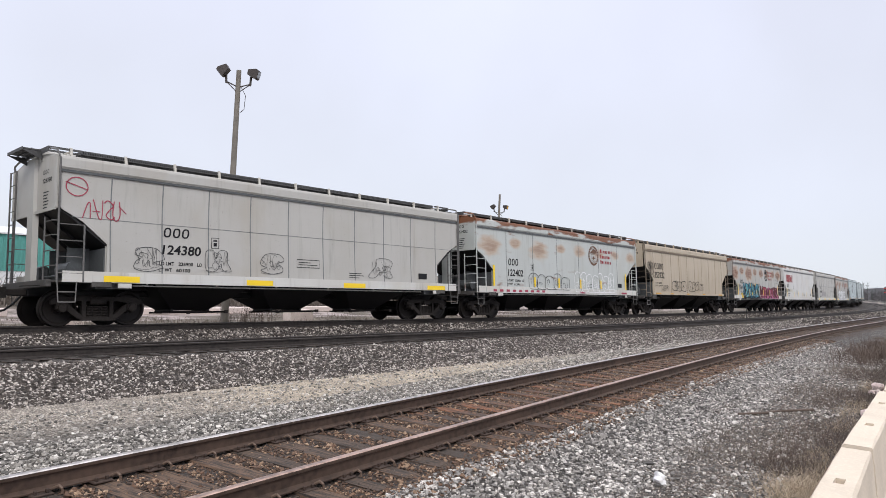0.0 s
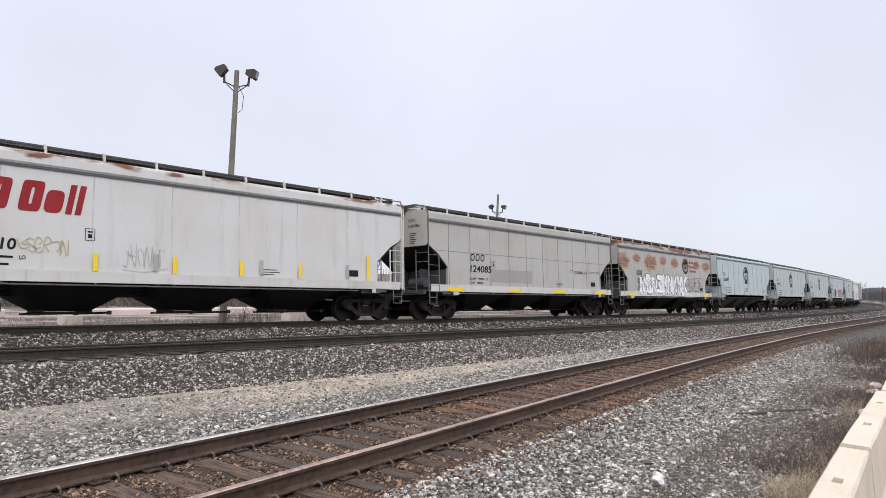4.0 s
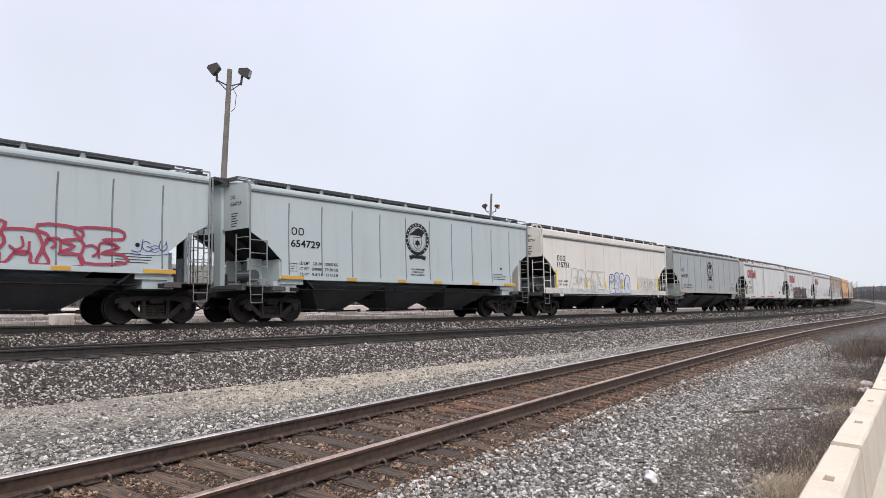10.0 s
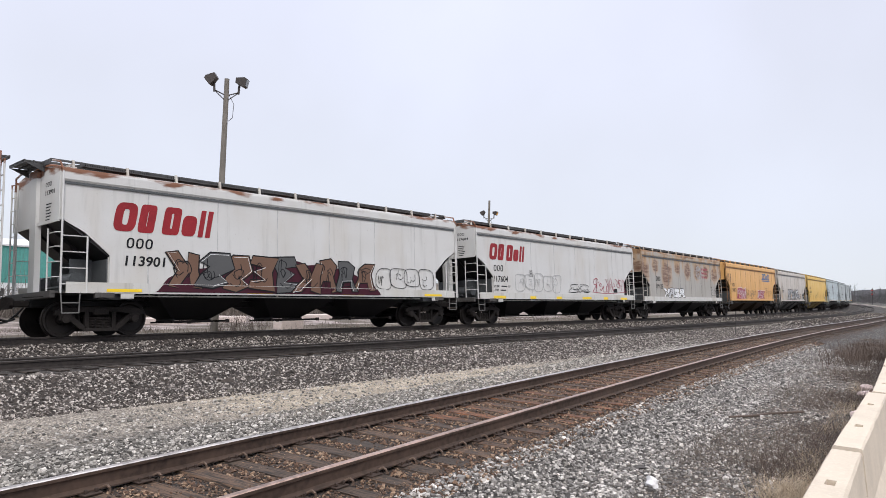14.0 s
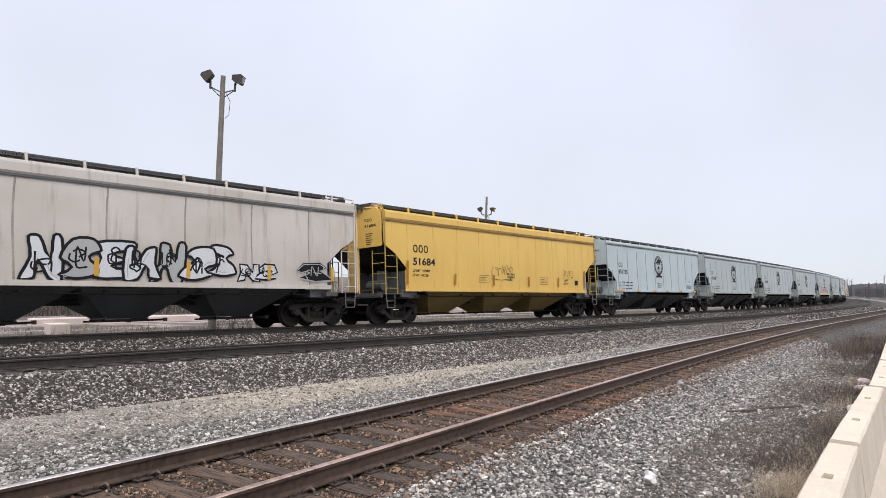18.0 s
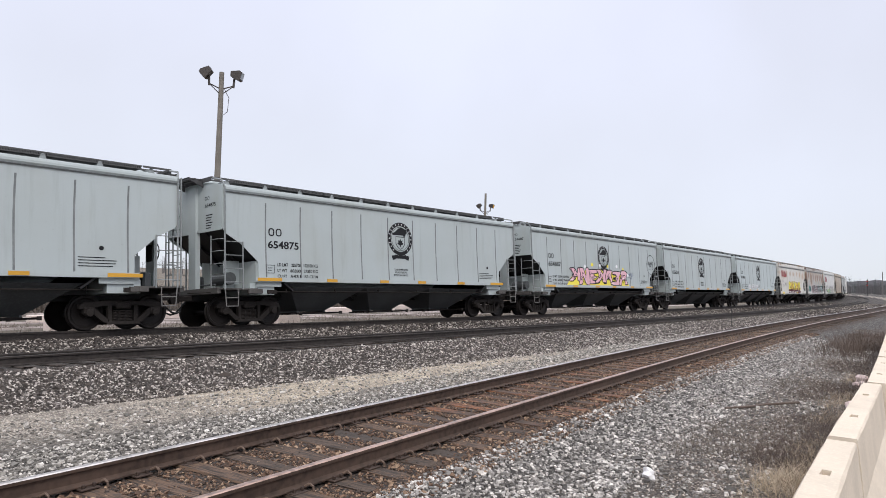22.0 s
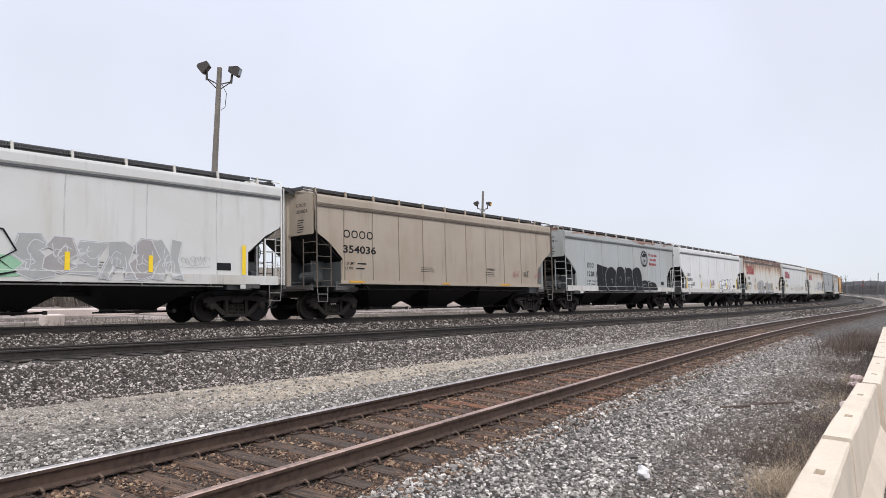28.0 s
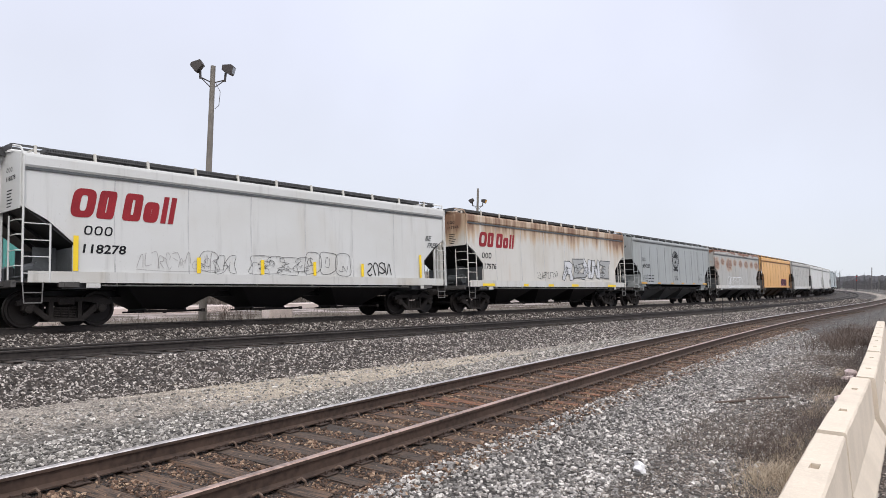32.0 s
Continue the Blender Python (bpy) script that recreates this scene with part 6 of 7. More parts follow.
tag(c03, 0.9, 2.2, 1.7, 2.3, 4, "black", 0.03, 24)
tag(c03, 12.6, 13.6, 2.6, 3.3, 3, "black", 0.03, 25)
# white cars with large red blocks
number(c04, "117710", 3, 1.43, 1.84, 0.28, 1.07, 0.03)
red_blocks(c04, 1.23, 3.95, 2.8, 3.56)
old_data(c04, 1.5)
ticks(c04, WIDE_TICKS, 1.40, (0, 5))
ticks(c04, (5.7, 8.9, 12.2), 1.45, (), SPRAY["grey"])
tag(c04, 2.5, 3.6, 1.75, 2.2, 3, "olive", 0.04, 31)
tag(c04, 4.9, 6.0, 1.5, 2.2, 3, "grey", 0.025, 32)
# grey car with the brushed-out patch
number(c05, "124085", 3, 2.55, 1.94, 0.3, 1.4, 0.03)
grey_patch(c05, 3.9, 7.0, 1.55, 2.12, SPRAY["faint"])
sill_marks(c05, WIDE_BARS, 1.12, 1.28, MAT_YELLOW)
old_data(c05, 2.5)
tag(c05, 10.2, 13.0, 2.15, 2.3, 4, "black", 0.025, 33)
# blotched car with white letters
number(c06, "120081", 3, 2.31, 1.86, 0.31, 1.06, 0.03)
old_emblem(c06, 9.79)
old_data(c06, 2.3)
graffiti(c06, 2.6, 9.7, 1.12, 2.52, 9, "white", "black", "spiky", "silver", None, 0.032, 41)
graffiti(c06, 9.5, 12.7, 1.42, 2.42, 4, None, "black", "wild", None, None, 0.022, 42)
sill_marks(c06, WIDE_BARS, 1.12, 1.28, MAT_YELLOW)
# clean blue-grey cars
KG = lambda a, b, c, d: [[("LD LMT", .40), (a, .36), (b + " KG", .56)], [("LT WT", .36), (c, .40), (d + " KG", .56)], [("CU FT", .36), ("5431", .40), ("153 CU M", .56)]]
modern_marks(c07, "655609")
modern_marks(c08, "655790")
modern_marks(c09, "655758", KG("225500", "102250", "60500", "27450"))
modern_marks(c10, "200381", KG("226300", "102600", "59700", "27100"), 4, False)
graffiti(c10, 4.25, 5.6, 1.42, 2.65, 1, "black", "rose", "bubble", "white", None, 0.05, 51)
graffiti(c10, 7.5, 11.9, 1.45, 2.5, 5, None, "rose", "wild", None, None, 0.075, 53)
tag(c10, 3.2, 3.95, 1.6, 2.25, 3, "black", 0.035, 54)
tag(c10, 12.3, 13.3, 1.9, 2.3, 2, "navy", 0.03, 55)
modern_marks(c11, "654729", KG("226100", "102550", "59900", "27150"))
# cream car
number(c12, "115751", 3, 1.32, 2.42, 0.27, 1.13, 0, 0.34)
data_lines(c12, 1.35, 1.68, [[("LD LMT", .42), ("224300", .42)], [("LT WT", .36), ("61700", .4)]], 0.10)
ticks(c12, WIDE_TICKS, 1.41, (0, 5))
graffiti(c12, 2.5, 6.1, 1.14, 2.45, 5, None, "grey", "spiky", None, None, 0.035, 61)
graffiti(c12, 6.7, 9.3, 1.12, 2.55, 4, "silver", "navy", "arch", None, None, 0.05, 62)
tag(c12, 6.9, 9.1, 1.5, 2.2, 4, "iron", 0.045, 64)
graffiti(c12, 10.3, 13.2, 1.35, 2.15, 5, None, "faint", "wild", None, None, 0.022, 63)
tag(c12, 11.0, 12.4, 1.5, 2.0, 3, "rose", 0.025, 65)
modern_marks(c13, "654123", KG("226200", "102550", "59800", "27150")[:2])
# white car with repainted strips
number(c14, "117676", 3, 1.4, 1.83, 0.26, 1.05, 0.03)
red_blocks(c14, 1.15, 3.81, 2.8, 3.53)
grey_patch(c14, 2.35, 2.93, 1.38, 3.82, SPRAY["grey"])
grey_patch(c14, 6.44, 6.76, 1.38, 3.82, SPRAY["faint"])
ticks(c14, WIDE_TICKS, 1.40, (0, 5))
old_data(c14, 1.4)
sill_marks(c14, [(1.9 + 0.42 * k, 2.2 + 0.42 * k) for k in range(3)] + [(5.2, 6.4), (7.4, 9.9)], 1.16, 1.24, SPRAY["rose"])
tag(c14, 12.6, 13.3, 1.9, 2.3, 2, "black", 0.035, 71)
# white car with brown graffiti
number(c15, "113901", 3, 1.55, 1.84, 0.28, 1.05, 0.03)
red_blocks(c15, 1.2, 3.98, 2.76, 3.55)
graffiti(c15, 2.7, 10.1, 1.16, 2.40, 9, "brown", "black", "spiky", "plum", "iron", 0.045, 73)
graffiti(c15, 10.3, 13.2, 1.4, 2.2, 4, None, "black", "bubble", None, None, 0.025, 75)
sill_marks(c15, WIDE_BARS, 1.14, 1.22, MAT_YELLOW)
# white car with thin outlines
number(c16, "117604", 3, 1.19, 1.86, 0.28, 1.06, 0.03)
red_blocks(c16, 0.9, 3.6, 2.84, 3.58)
graffiti(c16, 2.8, 6.7, 1.48, 2.35, 5, None, "grey", "bubble", None, None, 0.03, 77)
tag(c16, 9.9, 13.6, 1.55, 2.3, 5, "rose", 0.055, 78)
graffiti(c16, 7.5, 9.3, 1.45, 1.95, 2, None, "black", "spiky", None, None, 0.03, 79)
sill_marks(c16, ((1.09, 1.98), (3.9, 4.4), (6.2, 6.7), (8.72, 9.66), (11.0, 11.5), (13.0, 13.8)), 1.12, 1.24, MAT_YELLOW)
old_data(c16, 1.2)
# heavily rusted car
number(c17, "119125", 3, 2.1, 1.9, 0.3, 1.06, 0.03)
graffiti(c17, 3.3, 6.6, 1.30, 2.0, 4, "white", "black", "spiky", None, "silver", 0.04, 81)
red_lines(c17, 10.4, 3.36, 1.45, SPRAY["rose"])
emblem(c17, 9.75, 3.17, 0.5, SPRAY["faint"], False)
tag(c17, 12.2, 13.4, 1.6, 2.3, 3, "black", 0.025, 82)
# orange car
number(c18, "51023", 3, 1.66, 1.95, 0.26, 0.9, 0, 0.42)
bm = bmesh.new()
for k in range(4):
    hollow(bm, 11.12 + k * 0.62, 11.12 + k * 0.62 + (0.58 if k != 2 else 0.46), 3.15, 3.72 if k != 2 else 3.55, 0.15, 0.10)
rect(bm, 10.95, 13.75, 3.0, 3.09)
rect(bm, 10.9, 11.2, 3.15, 3.22)
painted(c18, "name_shape", bm, MAT_BLUE, label="large blue underlined lettering blocks")
graffiti(c18, 2.95, 5.4, 1.38, 2.32, 5, "rose", "white", "wild", "rose", "rose", 0.03, 91)
graffiti(c18, 9.3, 11.6, 1.42, 2.18, 5, "rose", "white", "wild", "rose", "rose", 0.03, 92)
tag(c18, 5.5, 6.4, 1.5, 2.2, 3, "black", 0.03, 93)
tag(c18, 6.5, 8.2, 1.45, 2.05, 6, "iron", 0.02, 98)
tag(c18, 7.4, 8.6, 1.8, 2.2, 4, "black", 0.028, 99)
tag(c18, 11.8, 12.8, 1.8, 2.4, 3, "black", 0.024, 94)
tag(c18, 13.0, 14.1, 1.6, 2.2, 4, "black", 0.026, 95)
tag(c18, 0.4, 1.3, 2.6, 3.5, 4, "brown", 0.03, 96)
ticks(c18, (1.2, 3.4, 8.9, 11.4, 14.6), 1.45, (0, 4), MAT_ORANGE)
# dusty grey car
number(c19, "521039", 3, 1.5, 2.1, 0.26, 1.1, 0, 0.42)
graffiti(c19, 4.3, 9.7, 1.33, 2.5, 7, "silver", "black", "wild", None, "grey", 0.075, 97)
graffiti(c19, 9.9, 11.2, 1.4, 2.0, 2, "silver", "black", "spiky", None, None, 0.06, 98)
graffiti(c19, 12.05, 13.2, 1.36, 2.15, 1, "black", "grey", "spiky", None, None, 0.05, 89)
ticks(c19, (1.3, 3.6, 5.88, 8.31, 10.92, 13.35), 1.5, (0,), MAT_ORANGE)
# yellow car
number(c20, "51684", 3, 1.52, 2.24, 0.3, 1.25, 0, 0.50)
tag(c20, 6.4, 7.9, 1.85, 2.5, 3, "black", 0.028, 101)
tag(c20, 12.3, 13.2, 1.96, 2.4, 3, "black", 0.022, 102)
data_lines(c20, 1.5, 1.98, [[("LD LMT", .42), ("223800", .42)], [("LT WT", .36), ("62200", .4)]], 0.10)
ticks(c20, (1.12, 3.9, 6.5, 9.2, 11.8, 14.35), 1.50, (0, 5), SPRAY["rust"])
for i, (text, w) in enumerate((("DO NOT MOVE CAR", .66), ("WITH HATCHES OR", .64), ("GATES OPEN", .44))):
    bm = bmesh.new()
    write(bm, text, 7.55, 7.55 + w, 2.0 - 0.13 * i, 2.08 - 0.13 * i)
    painted(c20, "notice", bm, MAT_INK)
bm = bmesh.new()
rect(bm, 13.48, 13.8, 1.62, 1.86)
painted(c20, "data_plate", bm, MAT_INK)
fine_print(c20, 12.4, 1.85, 0.5, 4)
for a in (5.65, 10.3):
    fine_print(c20, a, 1.85, 0.55, 3, SPRAY["brown"], True)
# the second run of blue-grey cars
modern_marks(c21, "655765")
modern_marks(c22, "655427")
modern_marks(c23, "654708")
modern_marks(c24, "654875", KG("225700", "102350", "60300", "27350"))
modern_marks(c25, "654687", KG("225800", "102400", "60200", "27300"))
graffiti(c25, 3.5, 10.0, 1.50, 2.42, 7, "pink", "black", "wild", "lemon", None, 0.055, 111)
for k, (u, z) in enumerate(((4.5, 2.15), (5.1, 2.5), (5.9, 2.62), (6.8, 2.6), (7.7, 2.58), (8.8, 2.6), (9.6, 2.45), (10.2, 2.1))):
    bm = bmesh.new()
    patch(bm, ring_pts(u, z, 0.09 + 0.02 * (k % 3), 0.10, 12)[:-1])
    painted(c25, "graffiti_dot", bm, SPRAY["white" if k % 2 else "lemon"], 0.016)
bm = bmesh.new()
ribbon(bm, ring_pts(13.55, 2.85, 0.6, 0.62, 22)[:-1], 0.03, True)
painted(c25, "graffiti_tag", bm, MAT_INK, 0.01)
tag(c25, 13.2, 13.9, 2.6, 3.1, 3, "black", 0.035, 113)
tag(c25, 10.3, 10.9, 1.9, 2.3, 2, "navy", 0.03, 114)
modern_marks(c26, "655034", KG("225400", "102200", "60600", "27500"))
modern_marks(c27, "654837", KG("225700", "102350", "60300", "27350"))
tag(c27, 3.45, 6.95, 1.5, 1.98, 10, "white", 0.06, 115)
tag(c27, 3.5, 6.9, 1.52, 1.9, 7, "silver", 0.05, 116)
# stained white car with yellow graffiti
red_blocks(c28, 1.15, 3.83, 2.87, 3.57)
graffiti(c28, 4.3, 11.0, 1.12, 1.9, 7, "maroon", "plum", "spiky", None, None, 0.04, 122)
graffiti(c28, 4.5, 11.0, 1.50, 2.5, 6, "lemon", "plum", "wild", None, "gold", 0.035, 121)
tag(c28, 2.6, 3.4, 1.9, 2.3, 3, "black", 0.04, 123)
sill_marks(c28, ((1.0, 2.0), (8.7, 9.6)), 1.12, 1.28, MAT_YELLOW)
number(c28, "117614", 3, 1.5, 1.86, 0.26, 0.9, 0.03, 0.48, SPRAY["faint"])
# rust-streaked car
graffiti(c29, 3.6, 9.6, 1.25, 2.2, 7, "iron", "silver", "wild", "maroon", "maroon", 0.03, 131)
graffiti(c29, 9.8, 13.4, 1.25, 2.2, 4, "bottle", "silver", "wild", "bottle", "maroon", 0.03, 132)
graffiti(c29, 1.6, 2.9, 1.3, 2.1, 1, "bottle", "teal", "bubble", None, None, 0.05, 133)
# white car with green outlines
number(c30, "113630", 3, 1.43, 1.86, 0.30, 1.1, 0.03)
red_blocks(c30, 1.1, 3.86, 2.78, 3.54)
graffiti(c30, 2.6, 7.0, 1.14, 2.4, 4, None, "black", "spiky", None, None, 0.05, 141)
graffiti(c30, 2.9, 7.3, 1.16, 1.75, 5, "green", "green", "bubble", None, None, 0.03, 142)
graffiti(c30, 7.1, 11.1, 1.14, 2.36, 6, "grey", "silver", "spiky", None, "faint", 0.03, 143)
tag(c30, 1.5, 2.4, 1.45, 1.8, 4, "black", 0.045, 144)
tag(c30, 11.2, 12.0, 1.6, 1.9, 3, "grey", 0.02, 145)
ticks(c30, WIDE_TICKS, 1.40, (0, 5))
old_data(c30, 1.5)
# second tan car
number(c31, "354036", 4, 1.18, 2.31, 0.28, 1.54, 0, 0.54)
data_lines(c31, 1.3, 1.90, [[("LD LMT", .42), ("-", .42)], [("LT WT", .36), ("-", .4)]], 0.10)
bm = bmesh.new()
write(bm, "WARNING", 9.3, 9.9, 1.92, 2.02)
painted(c31, "warning_word", bm, MAT_INK)
fine_print(c31, 9.2, 1.82, 0.8, 3)
fine_print(c31, 5.1, 1.9, 0.8, 3)
for k, u in enumerate((11.2, 12.0, 13.0)):
    tag(c31, u, u + 0.5, 1.65, 2.0, 2, ("rose", "black", "rose")[k], 0.022, 150 + k)
sill_marks(c31, ((1.4, 2.1), (6.3, 6.7), (10.2, 10.9)), 1.26, 1.33, MAT_ORANGE)
# pale grey car with black graffiti
number(c32, "122811", 3, 2.36, 1.9, 0.28, 1.08, 0.03)
old_emblem(c32, 9.82)
bm = bmesh.new()
patch(bm, [(3.45, 1.12), (4.75, 1.12), (5.05, 2.40), (3.50, 2.62)])
painted(c32, "graffiti_block", bm, SPRAY["black"], 0.002)
graffiti(c32, 4.6, 9.2, 1.10, 2.70, 4, "black", "grey", "arch", "black", None, 0.03, 161)
graffiti(c32, 9.3, 11.4, 1.15, 1.85, 2, "black", "grey", "arch", "black", None, 0.03, 162)
tag(c32, 7.0, 8.4, 1.5, 1.75, 3, "white", 0.03, 163)
old_data(c32, 2.3, 1.6)
# clean white car
number(c33, "122929", 3, 1.34, 1.92, 0.24, 1.08, 0.02, 0.36)
ticks(c33, WIDE_TICKS, 1.40, (0, 5))
tag(c33, 2.3, 2.9, 1.5, 1.92, 2, "black", 0.03, 171)
graffiti(c33, 4.5, 6.2, 1.5, 2.1, 3, None, "silver", "spiky", None, None, 0.03, 172)
tag(c33, 6.4, 7.4, 1.54, 2.1, 3, "maroon", 0.04, 173)
graffiti(c33, 8.5, 11.5, 1.12, 2.2, 4, "white", "black", "wild", None, None, 0.05, 174)
old_data(c33, 1.4, 1.6, "224600", "61400")
# white car with brown roof
number(c34, "118293", 3, 1.35, 1.84, 0.27, 1.15, 0.03)
red_blocks(c34, 1.03, 3.8, 2.81, 3.6)
graffiti(c34, 4.7, 7.1, 1.12, 2.42, 4, "grey", "black", "arch", None, "faint", 0.035, 181)
graffiti(c34, 7.3, 7.8, 1.45, 1.85, 1, "iron", "black", "bubble", None, None, 0.03, 183)
graffiti(c34, 7.7, 11.0, 1.14, 2.36, 5, "grey", "black", "arch", None, "faint", 0.035, 182)
tag(c34, 5.0, 10.8, 1.45, 2.15, 10, "iron", 0.022, 184)
ticks(c34, (1.2, 3.95, 5.8, 8.1, 10.55, 13.5), 1.40, (), SPRAY["gold"])
tag(c34, 3.4, 4.4, 1.6, 1.9, 3, "iron", 0.014, 183)
old_data(c34, 1.4)
# white car with scribbles
number(c35, "118278", 3, 1.36, 1.86, 0.24, 1.06, 0.03)
red_blocks(c35, 1.03, 3.78, 2.78, 3.54)
ticks(c35, (1.13, 4.4, 6.5, 8.5, 10.6, 13.6), 1.40, (0, 5))
graffiti(c35, 4.5, 5.6, 1.40, 2.05, 2, None, "iron", "wild", None, None, 0.012, 190)
graffiti(c35, 6.1, 8.3, 1.40, 2.0, 4, None, "iron", "wild", None, None, 0.014, 191)
graffiti(c35, 8.2, 10.1, 1.40, 2.25, 3, None, "iron", "bubble", None, None, 0.016, 192)
tag(c35, 10.9, 12.0, 1.45, 1.95, 2, "black", 0.06, 195)
tag(c35, 2.7, 5.0, 1.5, 2.0, 6, "faint", 0.02, 193)
for text, u0, u1, z in (("BE", 14.0, 14.3, 2.90), ("FREE", 14.1, 14.65, 2.62)):
    bm = bmesh.new()
    write(bm, text, u0, u1, z, z + 0.2, 0.08)
    painted(c35, "graffiti_tag", bm, SPRAY["iron"], 0.01)
# stained white car
number(c36, "117576", 3, 1.05, 1.89, 0.25, 1.05, 0.03)
red_blocks(c36, 0.85, 3.59, 2.88, 3.55)
graffiti(c36, 7.9, 12.9, 1.42, 2.7, 5, "silver", "iron", "spiky", None, "grey", 0.05, 201)
tag(c36, 5.4, 7.4, 1.5, 1.9, 4, "black", 0.03, 202)
sill_marks(c36, ((1.0, 1.9), (4.2, 4.6), (6.4, 6.9), (8.7, 9.4), (12.8, 13.8)), 1.12, 1.24, MAT_YELLOW)
modern_marks(c37, "654221", None, 2)
graffiti(c38, 3.5, 8.0, 1.2, 2.1, 5, None, "white", "bubble", None, None, 0.05, 211)
graffiti(c39, 9.5, 12.5, 1.4, 2.2, 3, "plum", "rose", "bubble", None, None, 0.05, 212)


# ---- behind the train ----
MAT_TEAL = plain("teal_sheet_steel", (0.10, 0.33, 0.29), 0.5, 0, 0.25, 1.0)
MAT_PANEL = plain("white_wall_panel", (0.74, 0.74, 0.74), 0.6, 0, 0.15, 1.0)
MAT_PINK = plain("sun_bleached_concrete", (0.66, 0.56, 0.51), 0.8, 0, 0.35, 4, 0.3)
MAT_TWIG = plain("dead_brown_twig", (0.120, 0.088, 0.070), 0.9, 0, 0.4, 2)
MAT_TWIG_GREY = plain("grey_dead_twig", (0.165, 0.135, 0.112), 0.9, 0, 0.4, 2)
MAT_STRAW = plain("dry_straw", (0.45, 0.36, 0.26), 0.85, 0, 0.4, 3)
MAT_BRUSH = plain("grey_brown_brush", (0.15, 0.125, 0.105), 0.9, 0, 0.5, 0.6)
# bare-wood brown greyed by some distance haze put into the base colour
MAT_TREES = plain("hazed_bare_woodland", (0.12, 0.112, 0.112), 0.95, 0, 0.4, 0.2)
MAT_EVERGREEN = plain("dark_evergreen", (0.075, 0.09, 0.08), 0.95, 0, 0.4, 0.2)
MAT_SOIL = plain("dark_soil", (0.055, 0.042, 0.034), 0.95, 0, 0.5, 6, 0.6)
MAT_LITTER_PINK = plain("faded_pink_plastic", (0.78, 0.62, 0.58), 0.6, 0, 0.3, 20)
MAT_LITTER = plain("white_plastic", (0.80, 0.78, 0.78), 0.5, 0, 0.15, 20)
MAT_RED_LAMP = plain("red_signal_lens", (0.60, 0.03, 0.03), 0.3, 0, 0.1, 10)
MAT_POLE_FAR = plain("grey_far_timber", (0.16, 0.15, 0.14), 0.9, 0, 0.3, 2)
MAT_POST = plain("dark_steel_post", (0.04, 0.038, 0.036), 0.6, 0.2, 0.3, 10)


def warehouse(x0, x1, y0, y1, base, top):
    """Low sheet-steel shed: ribbed teal cladding over a white wall, flat eaves, roof."""
    b = tagged(new("warehouse"), "low teal sheet-steel warehouse with white lower wall", "building")
    bm = bmesh.new()
    box(bm, x0, x1, y0, y1, base, 1.0)
    part("lower_wall", bm, MAT_PANEL, b, "white panelled lower wall")
    bm = bmesh.new()
    k = int((x1 - x0) / 0.3)
    pts = []
    for i in range(k):
        x = x0 + i * 0.3
        pts += [(x, y0 - 0.02), (x + 0.12, y0 - 0.02), (x + 0.15, y0 - 0.06), (x + 0.27, y0 - 0.06)]
    lo, hi = [bm.verts.new((x, y, 1.0)) for x, y in pts], [bm.verts.new((x, y, top)) for x, y in pts]
    for i in range(len(pts) - 1):
        bm.faces.new((lo[i], lo[i + 1], hi[i + 1], hi[i]))
    box(bm, x0, x1, y0, y1, 1.0, top - 0.02)
    part("cladding", bm, MAT_TEAL, b, "ribbed teal steel cladding")
    bm = bmesh.new()
    prism_pts = [(y0 - 0.2, top), (y0 - 0.2, top + 0.12), ((y0 + y1) / 2, top + 1.0), (y1 + 0.2, top + 0.12), (y1 + 0.2, top)]
    extrude_x(bm, prism_pts, x0 - 0.2, x1 + 0.2)
    part("roof", bm, MAT_PANEL, b, "shallow pale metal roof")
    for x in (x1 - 4.5, x1 - 13, x1 - 22, x1 - 31):
        bm = bmesh.new()
        box(bm, x - 1.6, x + 1.6, y0 - 0.10, y0 - 0.02, base + 0.1, 2.4)
        door = part("loading_door", bm, MAT_PANEL, b)
    return b


warehouse(-30, 28.6, 64.6, 87, -1.15, 4.0)


def block(x, y, sx, sy, h, mat, label):
    bm = bmesh.new()
    box(bm, -sx / 2, sx / 2, -sy / 2, sy / 2, 0, h, 0.03)
    for v in bm.verts:
        v.co += Vector((rnd.uniform(-.012, .012), rnd.uniform(-.012, .012), rnd.uniform(-.01, .01)))
    ob = part("concrete_block", bm, mat, at=pose(x, y, float(ground_z(x, y)) - 0.01, 0, 0, rnd.uniform(-8, 8)))
    return tagged(ob, label, "concrete block", "blocks in the yard")


block(9.79, 27.12, 0.68, 0.6, 0.42, MAT_PINK, "white-painted concrete block lying in the yard")
block(19.41, 26.72, 1.2, 0.7, 0.55, MAT_PINK, "bleached pinkish concrete block lying in the yard")
for k, (x, y, w) in enumerate(((5.1, 34.4, 9.4), (17.2, 35.5, 11.5), (31.6, 38.1, 12.6), (47.7, 42.8, 14.7))):
    bm = bmesh.new()
    box(bm, -w / 2, w / 2, -0.25, 0.25, 0, 0.36, 0.04)
    tagged(part("kerb_beam", bm, MAT_PINK, at=pose(x, y, float(ground_z(x, y)) - 0.01, 0, 0, 4)), "long low bleached concrete kerb in the yard", "kerb", "kerbs in the yard")


